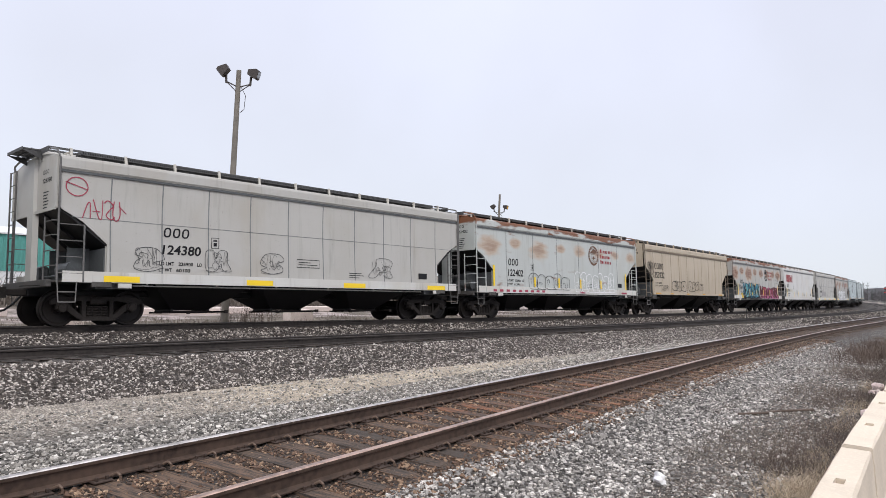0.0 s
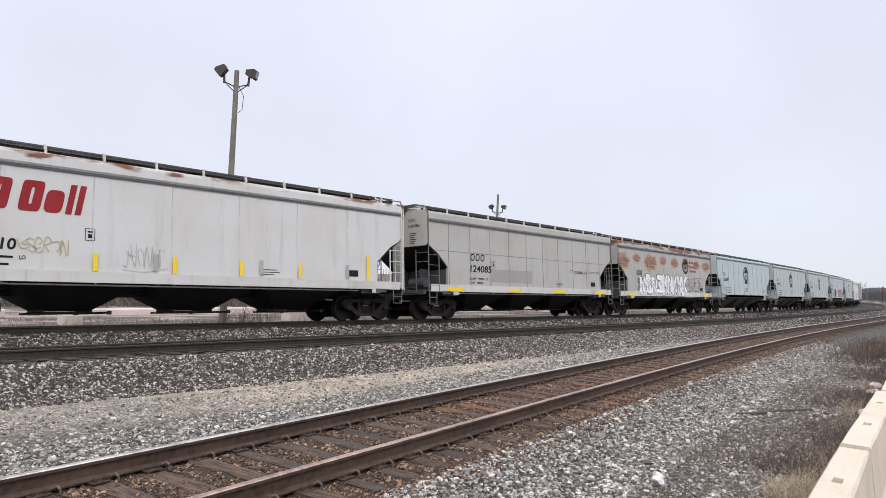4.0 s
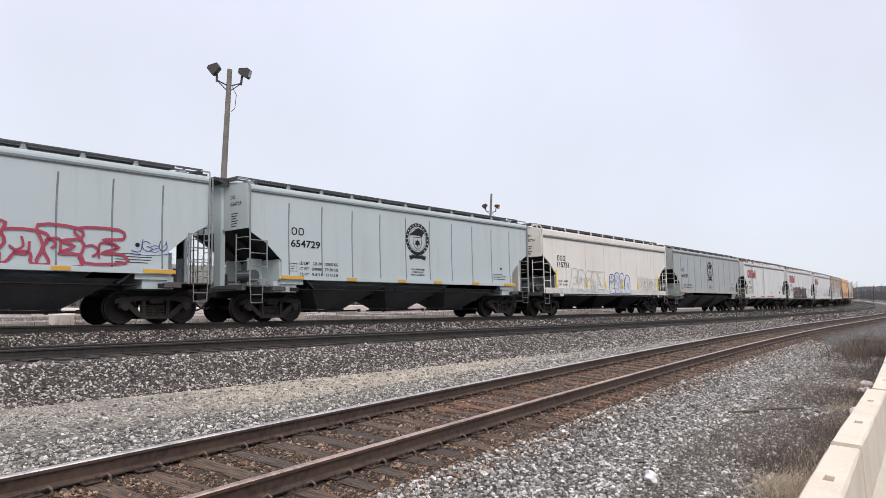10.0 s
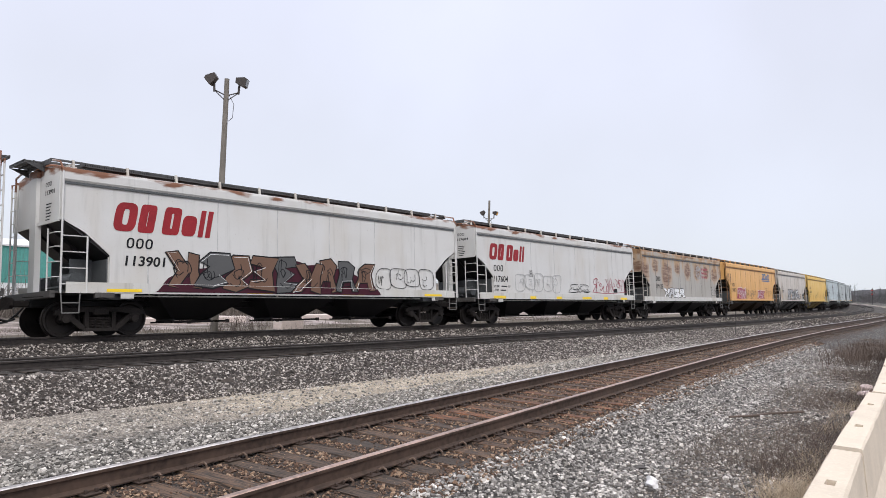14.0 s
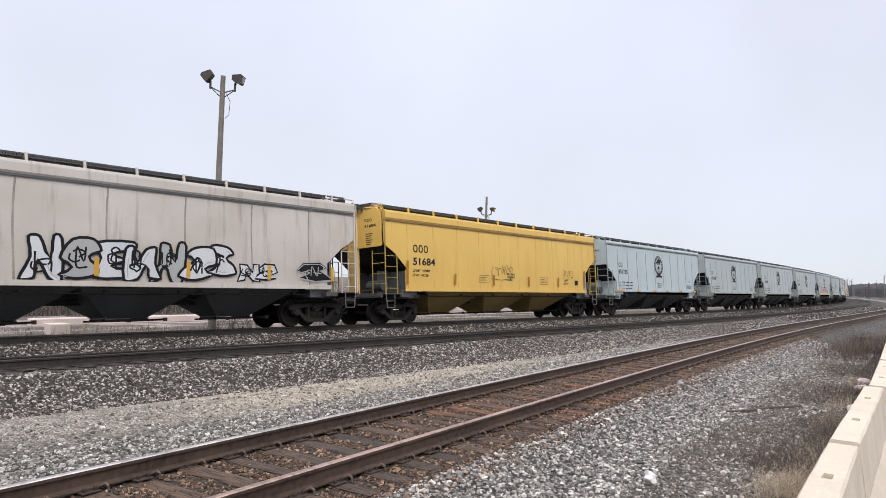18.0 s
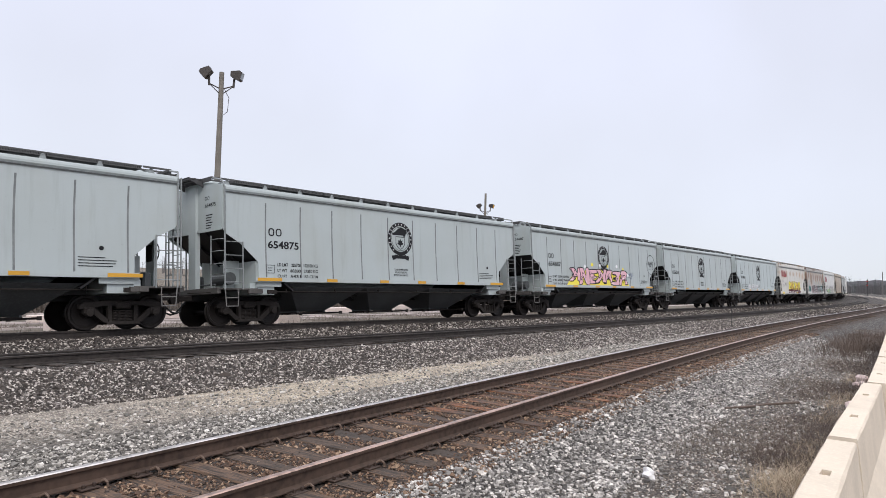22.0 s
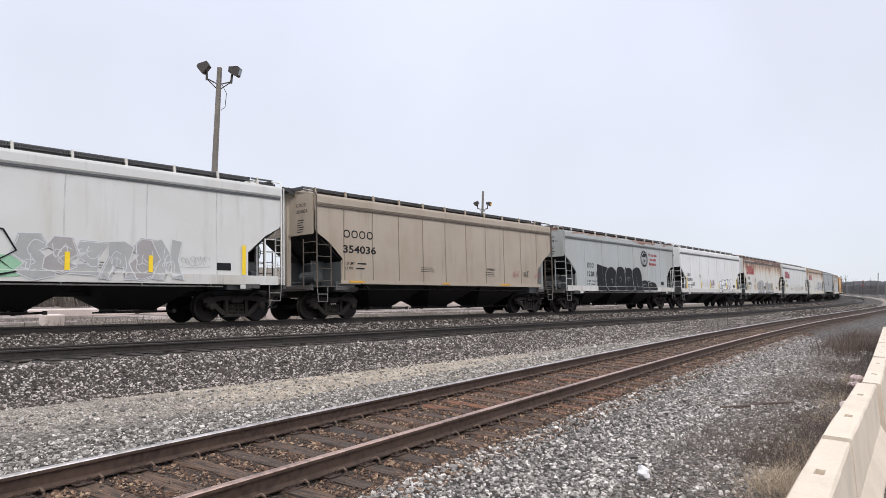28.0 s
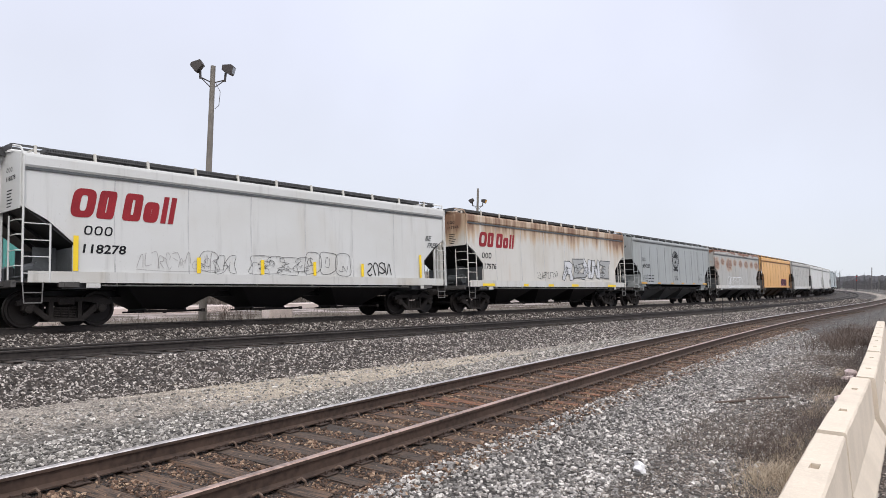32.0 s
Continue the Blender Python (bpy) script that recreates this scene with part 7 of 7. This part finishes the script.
def twigs(name, label, xy, height, spread, width, material, stems=5, seed=1, lean=0.35):
    """Dry plants: at each place a few thin bent stems of three pieces with a side shoot."""
    gg = np.random.default_rng(seed)
    n = len(xy) * stems
    base = np.repeat(xy, stems, axis=0) + gg.normal(0, spread, (n, 2))
    z0 = ground_z(base[:, 0], base[:, 1]) - 0.01
    h = height * np.exp(gg.normal(0, 0.35, n))
    d = gg.normal(0, lean, (n, 2))
    ang = gg.uniform(0, math.pi, n)
    wx, wy = np.cos(ang) * width / 2, np.sin(ang) * width / 2
    levels = np.array([0.0, 0.4, 0.75, 1.0])
    thin = np.array([1.0, 0.8, 0.55, 0.15])
    co = np.zeros((n, 8, 3))
    for k, (lv, th) in enumerate(zip(levels, thin)):
        bend_x, bend_y = d[:, 0] * h * lv ** 1.6, d[:, 1] * h * lv ** 1.6
        for s, side in enumerate((-1, 1)):
            co[:, 2 * k + s, 0] = base[:, 0] + bend_x + side * wx * th
            co[:, 2 * k + s, 1] = base[:, 1] + bend_y + side * wy * th
            co[:, 2 * k + s, 2] = z0 + h * lv * (1 - 0.25 * np.abs(d).sum(1) * lv)
    quad = np.array([(0, 1, 3, 2), (2, 3, 5, 4), (4, 5, 7, 6)])
    fa = (quad[None] + (np.arange(n) * 8)[:, None, None]).reshape(-1, 4)
    ob = new(name, mesh_of(name, co.reshape(-1, 3), fa, material))
    return tagged(ob, label, "dry plants", kind="stuff")


gw = np.random.default_rng(5)


def patchy(n, x0, x1, lo, hi, cell=1.1, keep=0.5, power=1.4):
    """Places in loose patches between two lines."""
    x = x0 + (x1 - x0) * gw.uniform(0, 1, n) ** power
    t = gw.uniform(0, 1, n)
    y = lo(x) + (hi(x) - lo(x)) * t
    m = np.sin(x * 1.9 / cell + 1.3 * np.sin(y * 2.3)) + np.sin(y * 3.1 / cell + 0.7 * x)
    ok = m > (1 - 2 * keep) * 1.2
    return np.stack([x[ok], y[ok]], 1)


bar_y = lambda x: 0.49 + 0.1345 * x + 0.0002 * x * x
twigs("dead_weeds", "grey-brown dead weeds along the barrier", patchy(1700, 8.8, 38, lambda x: bar_y(x) + 0.30, lambda x: bar_y(x) + 1.1 + 0.012 * x, 1.2, 0.66), 0.15, 0.13, 0.005, MAT_TWIG, 8, 21, 0.65)
twigs("low_weeds", "low brown dead weeds on the dirt", patchy(2600, 8.3, 42, lambda x: bar_y(x) + 0.9, lambda x: siding_y(x) - 2.4, 1.5, 0.36), 0.09, 0.10, 0.006, MAT_TWIG_GREY, 8, 22, 0.8)
twigs("straw_tuft", "pale dry straw grass beside the barrier", np.stack([gw.normal(8.27, 0.40, 130), gw.normal(2.21, 0.17, 130)], 1), 0.15, 0.06, 0.006, MAT_STRAW, 10, 23, 0.8)
twigs("straw_grass", "pale dry straw grass along the barrier foot", patchy(420, 5.0, 20, lambda x: bar_y(x) + 0.32, lambda x: bar_y(x) + 0.75, 0.9, 0.5), 0.15, 0.08, 0.006, MAT_STRAW, 7, 24, 0.8)
twigs("yard_grass", "dull dry grass behind the tracks", patchy(2600, -6, 60, lambda x: main_y(x) + 5.2, lambda x: main_y(x) + 12.0, 3.0, 0.5, 1.0), 0.16, 0.25, 0.02, MAT_TWIG_GREY, 6, 25, 0.6)
twigs("brush_belt", "grey-brown leafless brush behind the yard", np.stack([gw.uniform(-27, 140, 2600), 48 + gw.uniform(0, 6, 2600)], 1) + np.stack([np.zeros(2600), gw.uniform(0, 3, 2600)], 1), 1.5, 0.6, 0.06, MAT_BRUSH, 9, 26, 0.5)
twigs("pole_shrub", "bare thin shrub at the pole foot", np.stack([gw.normal(16.2, 0.6, 26), gw.normal(25.7, 0.4, 26)], 1), 0.9, 0.12, 0.016, MAT_TWIG, 6, 27, 0.5)
twigs("far_brush", "brown brush beside the far siding", np.stack([gw.uniform(30, 130, 1500), gw.uniform(-22, 5.0, 1500)], 1), 0.7, 0.5, 0.03, MAT_TWIG, 6, 28, 0.5)


# ---- far woods ----
def woods(name, label, count, az0, az1, near, far, height, material, seed, needle=False):
    """Far trees, each a tapered trunk with rising limbs and fine twigs."""
    gg = np.random.default_rng(seed)
    co, fa = [], []

    def blade(p, q, w0, w1, side):
        i = len(co)
        co.extend([(p[0] - side[0] * w0, p[1] - side[1] * w0, p[2]), (p[0] + side[0] * w0, p[1] + side[1] * w0, p[2]),
                   (q[0] + side[0] * w1, q[1] + side[1] * w1, q[2]), (q[0] - side[0] * w1, q[1] - side[1] * w1, q[2])])
        fa.append((i, i + 1, i + 2, i + 3))

    for _ in range(count):
        a, r = math.radians(gg.uniform(az0, az1)), gg.uniform(near, far)
        x, y, h = r * math.sin(a), r * math.cos(a), height * math.exp(gg.normal(0, 0.22))
        side = (math.cos(a), -math.sin(a))
        z = -0.5
        blade((x, y, z), (x, y, z + h), 0.02 * h, 0.005 * h, side)
        for k in range(16):
            t = gg.uniform(0.12, 0.95)
            reach = h * (0.26 * (1 - t) + 0.03 if needle else 0.34 * math.sin(math.pi * min(1, 0.2 + t * 0.8)) + 0.05) * gg.uniform(0.5, 1.1)
            s = gg.choice((-1, 1)) * gg.uniform(0.3, 1.0)
            p = (x, y, z + h * t)
            q = (x + side[0] * s * reach, y + side[1] * s * reach, z + h * t + (-0.2 if needle else 0.7) * reach)
            blade(p, q, (0.05 if needle else 0.016) * h, 0.006 * h, (0.3, 0.3))
            for _k in range(3):
                u = gg.uniform(0.3, 1.0)
                m = tuple(p[j] + (q[j] - p[j]) * u for j in range(3))
                e = (m[0] + side[0] * gg.normal(0, 0.10) * h, m[1] + side[1] * gg.normal(0, 0.10) * h, m[2] + abs(gg.normal(0, 0.10)) * h)
                blade(m, e, 0.008 * h, 0.004 * h, (0.5, 0.5))
    ob = new(name, mesh_of(name, co, fa, material))
    return tagged(ob, label, "trees", kind="stuff")


woods("bare_woods", "bare grey-brown woods on the horizon", 1300, 73, 100, 330, 430, 4.0, MAT_TREES, 31)
woods("evergreens", "dark evergreens among the far woods", 260, 74, 98, 400, 440, 5.6, MAT_EVERGREEN, 32, True)
woods("rear_woods", "bare woods far behind the yard", 420, -20, 72, 330, 480, 6, MAT_TREES, 33)


def wooded_ridge():
    """A long low rise covered with bare woods, uneven along its top."""
    bm = bmesh.new()
    rows = []
    for i in range(521):
        a = math.radians(56 + 50 * i / 520)
        rise = min(1, max(0.05, (i - 60) / 200))
        top = (7.2 + 2.2 * max(0, (i - 380) / 140) + 1.6 * noise.noise(Vector((i * 0.021, 0, 0))) + 1.1 * noise.noise(Vector((i * 0.13, 5, 0))) + 0.9 * noise.noise(Vector((i * 0.61, 9, 0)))) * rise
        rows.append([bm.verts.new((r * math.sin(a), r * math.cos(a), z)) for r, z in ((440, -1.0), (444, top * 0.62), (450, top), (470, top * 0.9), (520, -1.0))])
    for p, q in zip(rows, rows[1:]):
        for k in range(4):
            bm.faces.new((p[k], q[k], q[k + 1], p[k + 1]))
    return tagged(part("wooded_ridge", bm, MAT_RIDGE), "hazy grey-brown wooded ridge on the horizon", "ridge", kind="structure")


# purplish grey of bare woods with the distance haze painted in
MAT_RIDGE = plain("hazed_distant_woods", (0.092, 0.088, 0.094), 0.95, 0, 0.55, 0.25, 0.3)
wooded_ridge()


# ---- small things by the tracks ----
def far_signal(x, y):
    s = tagged(new("railway_signal"), "slim dark signal post with red lenses", "signal")
    bm = bmesh.new()
    bar(bm, (0, 0, 0), (0, 0, 5.2), 0.09, 8)
    part("post", bm, MAT_POST, s)
    for z in (3.4, 4.6):
        bm = bmesh.new()
        box(bm, -0.35, 0.35, -0.2, 0.2, z - 0.35, z + 0.35, 0.05)
        head = part("signal_head", bm, MAT_POST, s)
        bm = bmesh.new()
        m = Matrix.Translation((-0.38, 0, z)) @ Matrix.Rotation(math.pi / 2, 4, "Y")
        bmesh.ops.create_cone(bm, cap_ends=True, segments=14, radius1=0.17, radius2=0.17, depth=0.08, matrix=m)
        part("lens", bm, MAT_RED_LAMP, head, "red round lens")
    s.matrix_basis = pose(x, y, float(ground_z(x, y)), 0, 0, 0)
    return s


far_signal(251.5, 46.0)
for x, y, h in ((278.8, 46.5, 8.5), (265.8, 42.3, 5.5)):
    bm = bmesh.new()
    bar(bm, (0, 0, 0), (0, 0, h), 0.13, 8)
    tagged(part("utility_pole", bm, MAT_POLE_FAR, at=pose(x, y, -0.3)), "thin grey utility pole beside the far track", "utility pole")

bm = bmesh.new()
bar(bm, (0, 0, -0.05), (0.01, 0, 1.22), 0.018, 6)
box(bm, -0.03, 0.03, -0.012, 0.012, 1.05, 1.24)
tagged(part("marker_stake", bm, MAT_POST, at=pose(36.33, 12.6, float(ground_z(36.33, 12.6)))), "thin dark marker stake in the gravel", "stake")


def crumpled(name, label, x, y, size, seed, mat, category="litter"):
    """A crumpled piece of white plastic."""
    rr = random.Random(seed)
    bm = bmesh.new()
    bmesh.ops.create_icosphere(bm, subdivisions=2, radius=size / 2)
    for v in bm.verts:
        k = 1 + 0.5 * noise.noise(v.co * (9 / size * 0.12) + Vector((seed, 0, 0))) + rr.uniform(-0.28, 0.28)
        v.co = Vector((v.co.x * k * 1.15, v.co.y * k * 0.8, max(-size * 0.30, v.co.z * k * 0.85)))
    ob = part(name, bm, mat, at=pose(x, y, float(ground_z(x, y)) + size * 0.28, 0, 0, seed * 40))
    return tagged(ob, label, category, "litter by the track")


crumpled("plastic_bag", "crumpled white plastic bag on the gravel", 7.38, 3.44, 0.19, 1, MAT_LITTER)
crumpled("plastic_bag", "torn pale pink plastic litter among dead weeds", 18.2, 3.40, 0.26, 2, MAT_LITTER_PINK)
crumpled("plastic_bag", "torn pale pink plastic litter among dead weeds", 17.4, 3.30, 0.20, 3, MAT_LITTER_PINK)
crumpled("plastic_bag", "torn pale pink plastic litter beside the barrier", 14.2, 2.84, 0.20, 4, MAT_LITTER_PINK)
crumpled("plastic_bag", "torn pale pink plastic litter beside the barrier", 13.3, 2.66, 0.14, 5, MAT_LITTER_PINK)

bm = bmesh.new()
stick = bend([(12.33, 4.36), (12.84, 4.12), (13.35, 3.99), (14.05, 3.64)])
for a, b in zip(stick, stick[1:]):
    bar(bm, (a[0], a[1], float(ground_z(*a)) + 0.035), (b[0], b[1], float(ground_z(*b)) + 0.035), 0.022, 6)
bar(bm, (13.35, 3.99, 0.12), (13.72, 4.04, 0.17), 0.012, 5)
tagged(part("fallen_branch", bm, MAT_TWIG), "bare brown fallen branch lying on the dirt", "branch")


def mound(x, y, sx, sy, h, seed):
    bm = bmesh.new()
    bmesh.ops.create_grid(bm, x_segments=22, y_segments=18, size=1)
    for v in bm.verts:
        r = math.hypot(v.co.x, v.co.y)
        k = max(0, 1 - r) ** 0.8
        px, py = v.co.x * sx, v.co.y * sy
        v.co = (px, py, h * k + 0.12 * k * noise.noise(Vector((px * 2, py * 2, seed))) - 0.02)
    ob = part("soil_mound", bm, MAT_SOIL, at=pose(x, y, float(ground_z(x, y)) - 0.02))
    return tagged(ob, "low dark soil mound with dead weeds", "soil mound")


mound(31.5, 5.7, 3.4, 1.4, 0.30, 3)
twigs("dark_brush", "dark leafless brush on the low mound", np.stack([gw.normal(30.5, 2.6, 420), gw.normal(5.5, 0.55, 420)], 1), 0.42, 0.12, 0.012, MAT_TWIG, 6, 29, 0.5)
mound(7.52, 12.26, 0.22, 0.12, 0.10, 5)


# ---- beside the tracks ----
def barrier(x0, y0, x1, y1):
    """A concrete safety barrier: flared foot, tapered stem, lifting slots in its top."""
    b = tagged(new("concrete_barrier"), "cream concrete safety barrier with lifting slots", "barrier", "barriers along the track")
    L = math.hypot(x1 - x0, y1 - y0)
    bm = bmesh.new()
    prof = [(-0.30, 0.0), (-0.30, 0.08), (-0.17, 0.30), (-0.115, 0.80), (-0.10, 0.82), (0.10, 0.82), (0.115, 0.80), (0.17, 0.30), (0.30, 0.08), (0.30, 0.0)]
    rows = []
    rr = random.Random(int(x0 * 10))
    pockets = (1.22, L - 1.22)
    xs = sorted([v for v in (0.012 + (L - 0.024) * i / 12 for i in range(13)) if all(abs(v - p) > 0.16 for p in pockets)] + [p + e for p in pockets for e in (-0.13, 0.13)])
    for x in xs:
        rows.append([bm.verts.new((x, y + rr.uniform(-0.003, 0.003), z + rr.uniform(-0.004, 0.002) * (z > 0.1))) for y, z in prof])
    for i, (a, c) in enumerate(zip(rows, rows[1:])):
        mid = (xs[i] + xs[i + 1]) / 2
        hole = [p for p in pockets if abs(mid - p) < 0.129]
        for j in range(len(prof)):
            k = (j + 1) % len(prof)
            if hole and j == 4 and xs[i + 1] - xs[i] > 0.04:
                e = min(0.075, (xs[i + 1] - xs[i]) * 0.3)
                rim = (a[j], a[k], c[k], c[j])
                lip = [bm.verts.new((mid + sx * e + rr.uniform(-.008, .008), sy * 0.036 + rr.uniform(-.006, .006), 0.818)) for sx, sy in ((-1, -1), (-1, 1), (1, 1), (1, -1))]
                deep = [bm.verts.new((v.co.x, v.co.y * 0.8, 0.70)) for v in lip]
                for q in range(4):
                    w = (q + 1) % 4
                    bm.faces.new((rim[q], rim[w], lip[w], lip[q]))
                    bm.faces.new((lip[q], lip[w], deep[w], deep[q]))
                bm.faces.new(deep)
            else:
                bm.faces.new((a[j], a[k], c[k], c[j]))
    bm.faces.new(rows[0])
    bm.faces.new(rows[-1])
    part("stem", bm, MAT_CONCRETE, b)
    b.matrix_basis = pose(x0, y0, 0.13, 0, 0, math.degrees(math.atan2(y1 - y0, x1 - x0)))
    return b


BARRIERS = ((-1.6, 0.28, 2.45, 0.82), (2.62, 0.845, 6.58, 1.385), (6.74, 1.41, 10.88, 1.93), (11.02, 1.90, 15.3, 2.51),
            (15.5, 2.54, 19.7, 3.16), (19.9, 3.19, 24.1, 3.81), (24.3, 3.84, 28.5, 4.46))
for a, ya, b, yb in BARRIERS:
    barrier(a, ya, b, yb)

MAT_POLE = plain("grey_weathered_timber", (0.20, 0.178, 0.152), 0.85, 0, 0.5, 6, 0.5)
MAT_LAMP = plain("bronze_lamp_housing", (0.06, 0.05, 0.045), 0.5, 0.3, 0.2, 10)
MAT_LAMP_GLASS = plain("dull_lamp_glass", (0.25, 0.26, 0.28), 0.2, 0, 0.1, 10)


def light_pole(x, y, base, height, drop, turn, lens):
    """Timber pole with two bracketed floodlights, their middles drop metres under its top."""
    p = tagged(new("light_pole"), "weathered timber pole with two bronze floodlights", "light pole", "yard light poles")
    bm = bmesh.new()
    bmesh.ops.create_cone(bm, cap_ends=True, segments=14, radius1=0.15, radius2=0.095, depth=height, matrix=Matrix.Translation((0, 0, height / 2)))
    part("pole", bm, MAT_POLE, p)
    z = height - drop
    for s in (-1, 1):
        bm = bmesh.new()
        bar(bm, (0, 0, z - 0.62), (s * 0.46, -0.05, z - 0.45), 0.025)
        bar(bm, (0, 0, z - 0.85), (s * 0.44, -0.05, z - 0.48), 0.02)
        bar(bm, (s * 0.46, -0.05, z - 0.52), (s * 0.48, -0.05, z - 0.16), 0.045)
        part("lamp_arm", bm, MAT_LAMP, p)
        bm = bmesh.new()
        prism(bm, [(-0.18, -0.11), (0.17, -0.19), (0.23, -0.15), (0.23, 0.16), (0.12, 0.20), (-0.21, 0.09)], -0.17, 0.17)
        m = Matrix.Translation((s * 0.56, -0.1, z - 0.02)) @ Matrix.Rotation(radians(-25 if s > 0 else 160), 4, "Z") @ Matrix.Rotation(radians(14 if s > 0 else 40), 4, "Y")
        lamp = part("floodlight", bm, MAT_LAMP, p, at=m)
        bm = bmesh.new()
        box(bm, 0.226, 0.242, -0.14, 0.14, -0.12, 0.13)
        part("lens", bm, lens if s > 0 else MAT_LAMP_GLASS, lamp)
    bm = bmesh.new()
    pts = [(0.1, -0.1, z - 0.6), (0.30, -0.1, z - 0.95), (0.27, -0.1, z - 1.5), (0.12, -0.1, z - 1.65)]
    for a, b in zip(pts, pts[1:]):
        bar(bm, a, b, 0.012, 5)
    part("cable", bm, MAT_LAMP, p)
    p.matrix_basis = pose(x, y, base, 0, 0, turn)
    return p


MAT_AMBER = plain("amber_lamp_glass", (0.80, 0.42, 0.08), 0.25, 0, 0.1, 10)
light_pole(14.69, 25.04, float(ground_z(14.69, 25.04)) - 0.02, 10.05 - float(ground_z(14.69, 25.04)), 0.06, -26, MAT_LAMP_GLASS)
light_pole(51.54, 40.56, float(ground_z(51.54, 40.56)) - 0.02, 10.1 - float(ground_z(51.54, 40.56)), 1.15, -50, MAT_AMBER)


# ---- everything that moves ----
def motions():
    def gone(t):
        u = t / 16 - 1
        return 18.380 * t + 7.490 * u * u - 1.132 * u * u * u

    # small surges of the train, second by second
    surge = {2: 0.08, 3: -0.27, 7: -0.06, 8: 0.09, 9: -0.19, 10: -0.18, 11: 0.09, 12: -0.15, 13: -0.20, 14: 0.18, 18: -0.05, 19: -0.24, 20: 0.08,
             21: -0.15, 22: -0.11, 23: 0.13, 24: 0.05, 25: -0.07, 28: -0.26, 29: 0.13, 30: -0.15, 31: -0.14, 32: 0.23}
    lean = -math.degrees(math.atan(CANT / GAUGE))

    def stand(s):
        x, y, a = main_line(s, GAUGE / 2)
        return pose(x, y, RAIL_Z - CANT / 2 - 0.0021 * x, 0, 0, math.degrees(a)) @ pose(0, 0, 0, lean)

    for car, front, length in CARS:
        walk(car, [(t, stand(front + length / 2 - gone(t) + surge.get(t, 0.0))) for t in range(33)])
    # the wheels roll with the distance run
    first = {}
    for car, front, length in CARS:
        for ob in car.children_recursive:
            if not ob.name.startswith("wheelset"):
                continue
            side = ob.location.x > 0
            if side not in first:
                x = ob.location.x
                walk(ob, [(i / 30, Matrix.Translation((x, 0, 0.457)) @ Matrix.Rotation(-(gone(i / 30) - gone(0)) / 0.457, 4, "Y")) for i in range(961)])
                first[side] = ob.animation_data
            else:
                ob.rotation_mode = "QUATERNION"
                keys = ob.animation_data_create()
                keys.action, keys.action_slot = first[side].action, first[side].action_slot


motions()
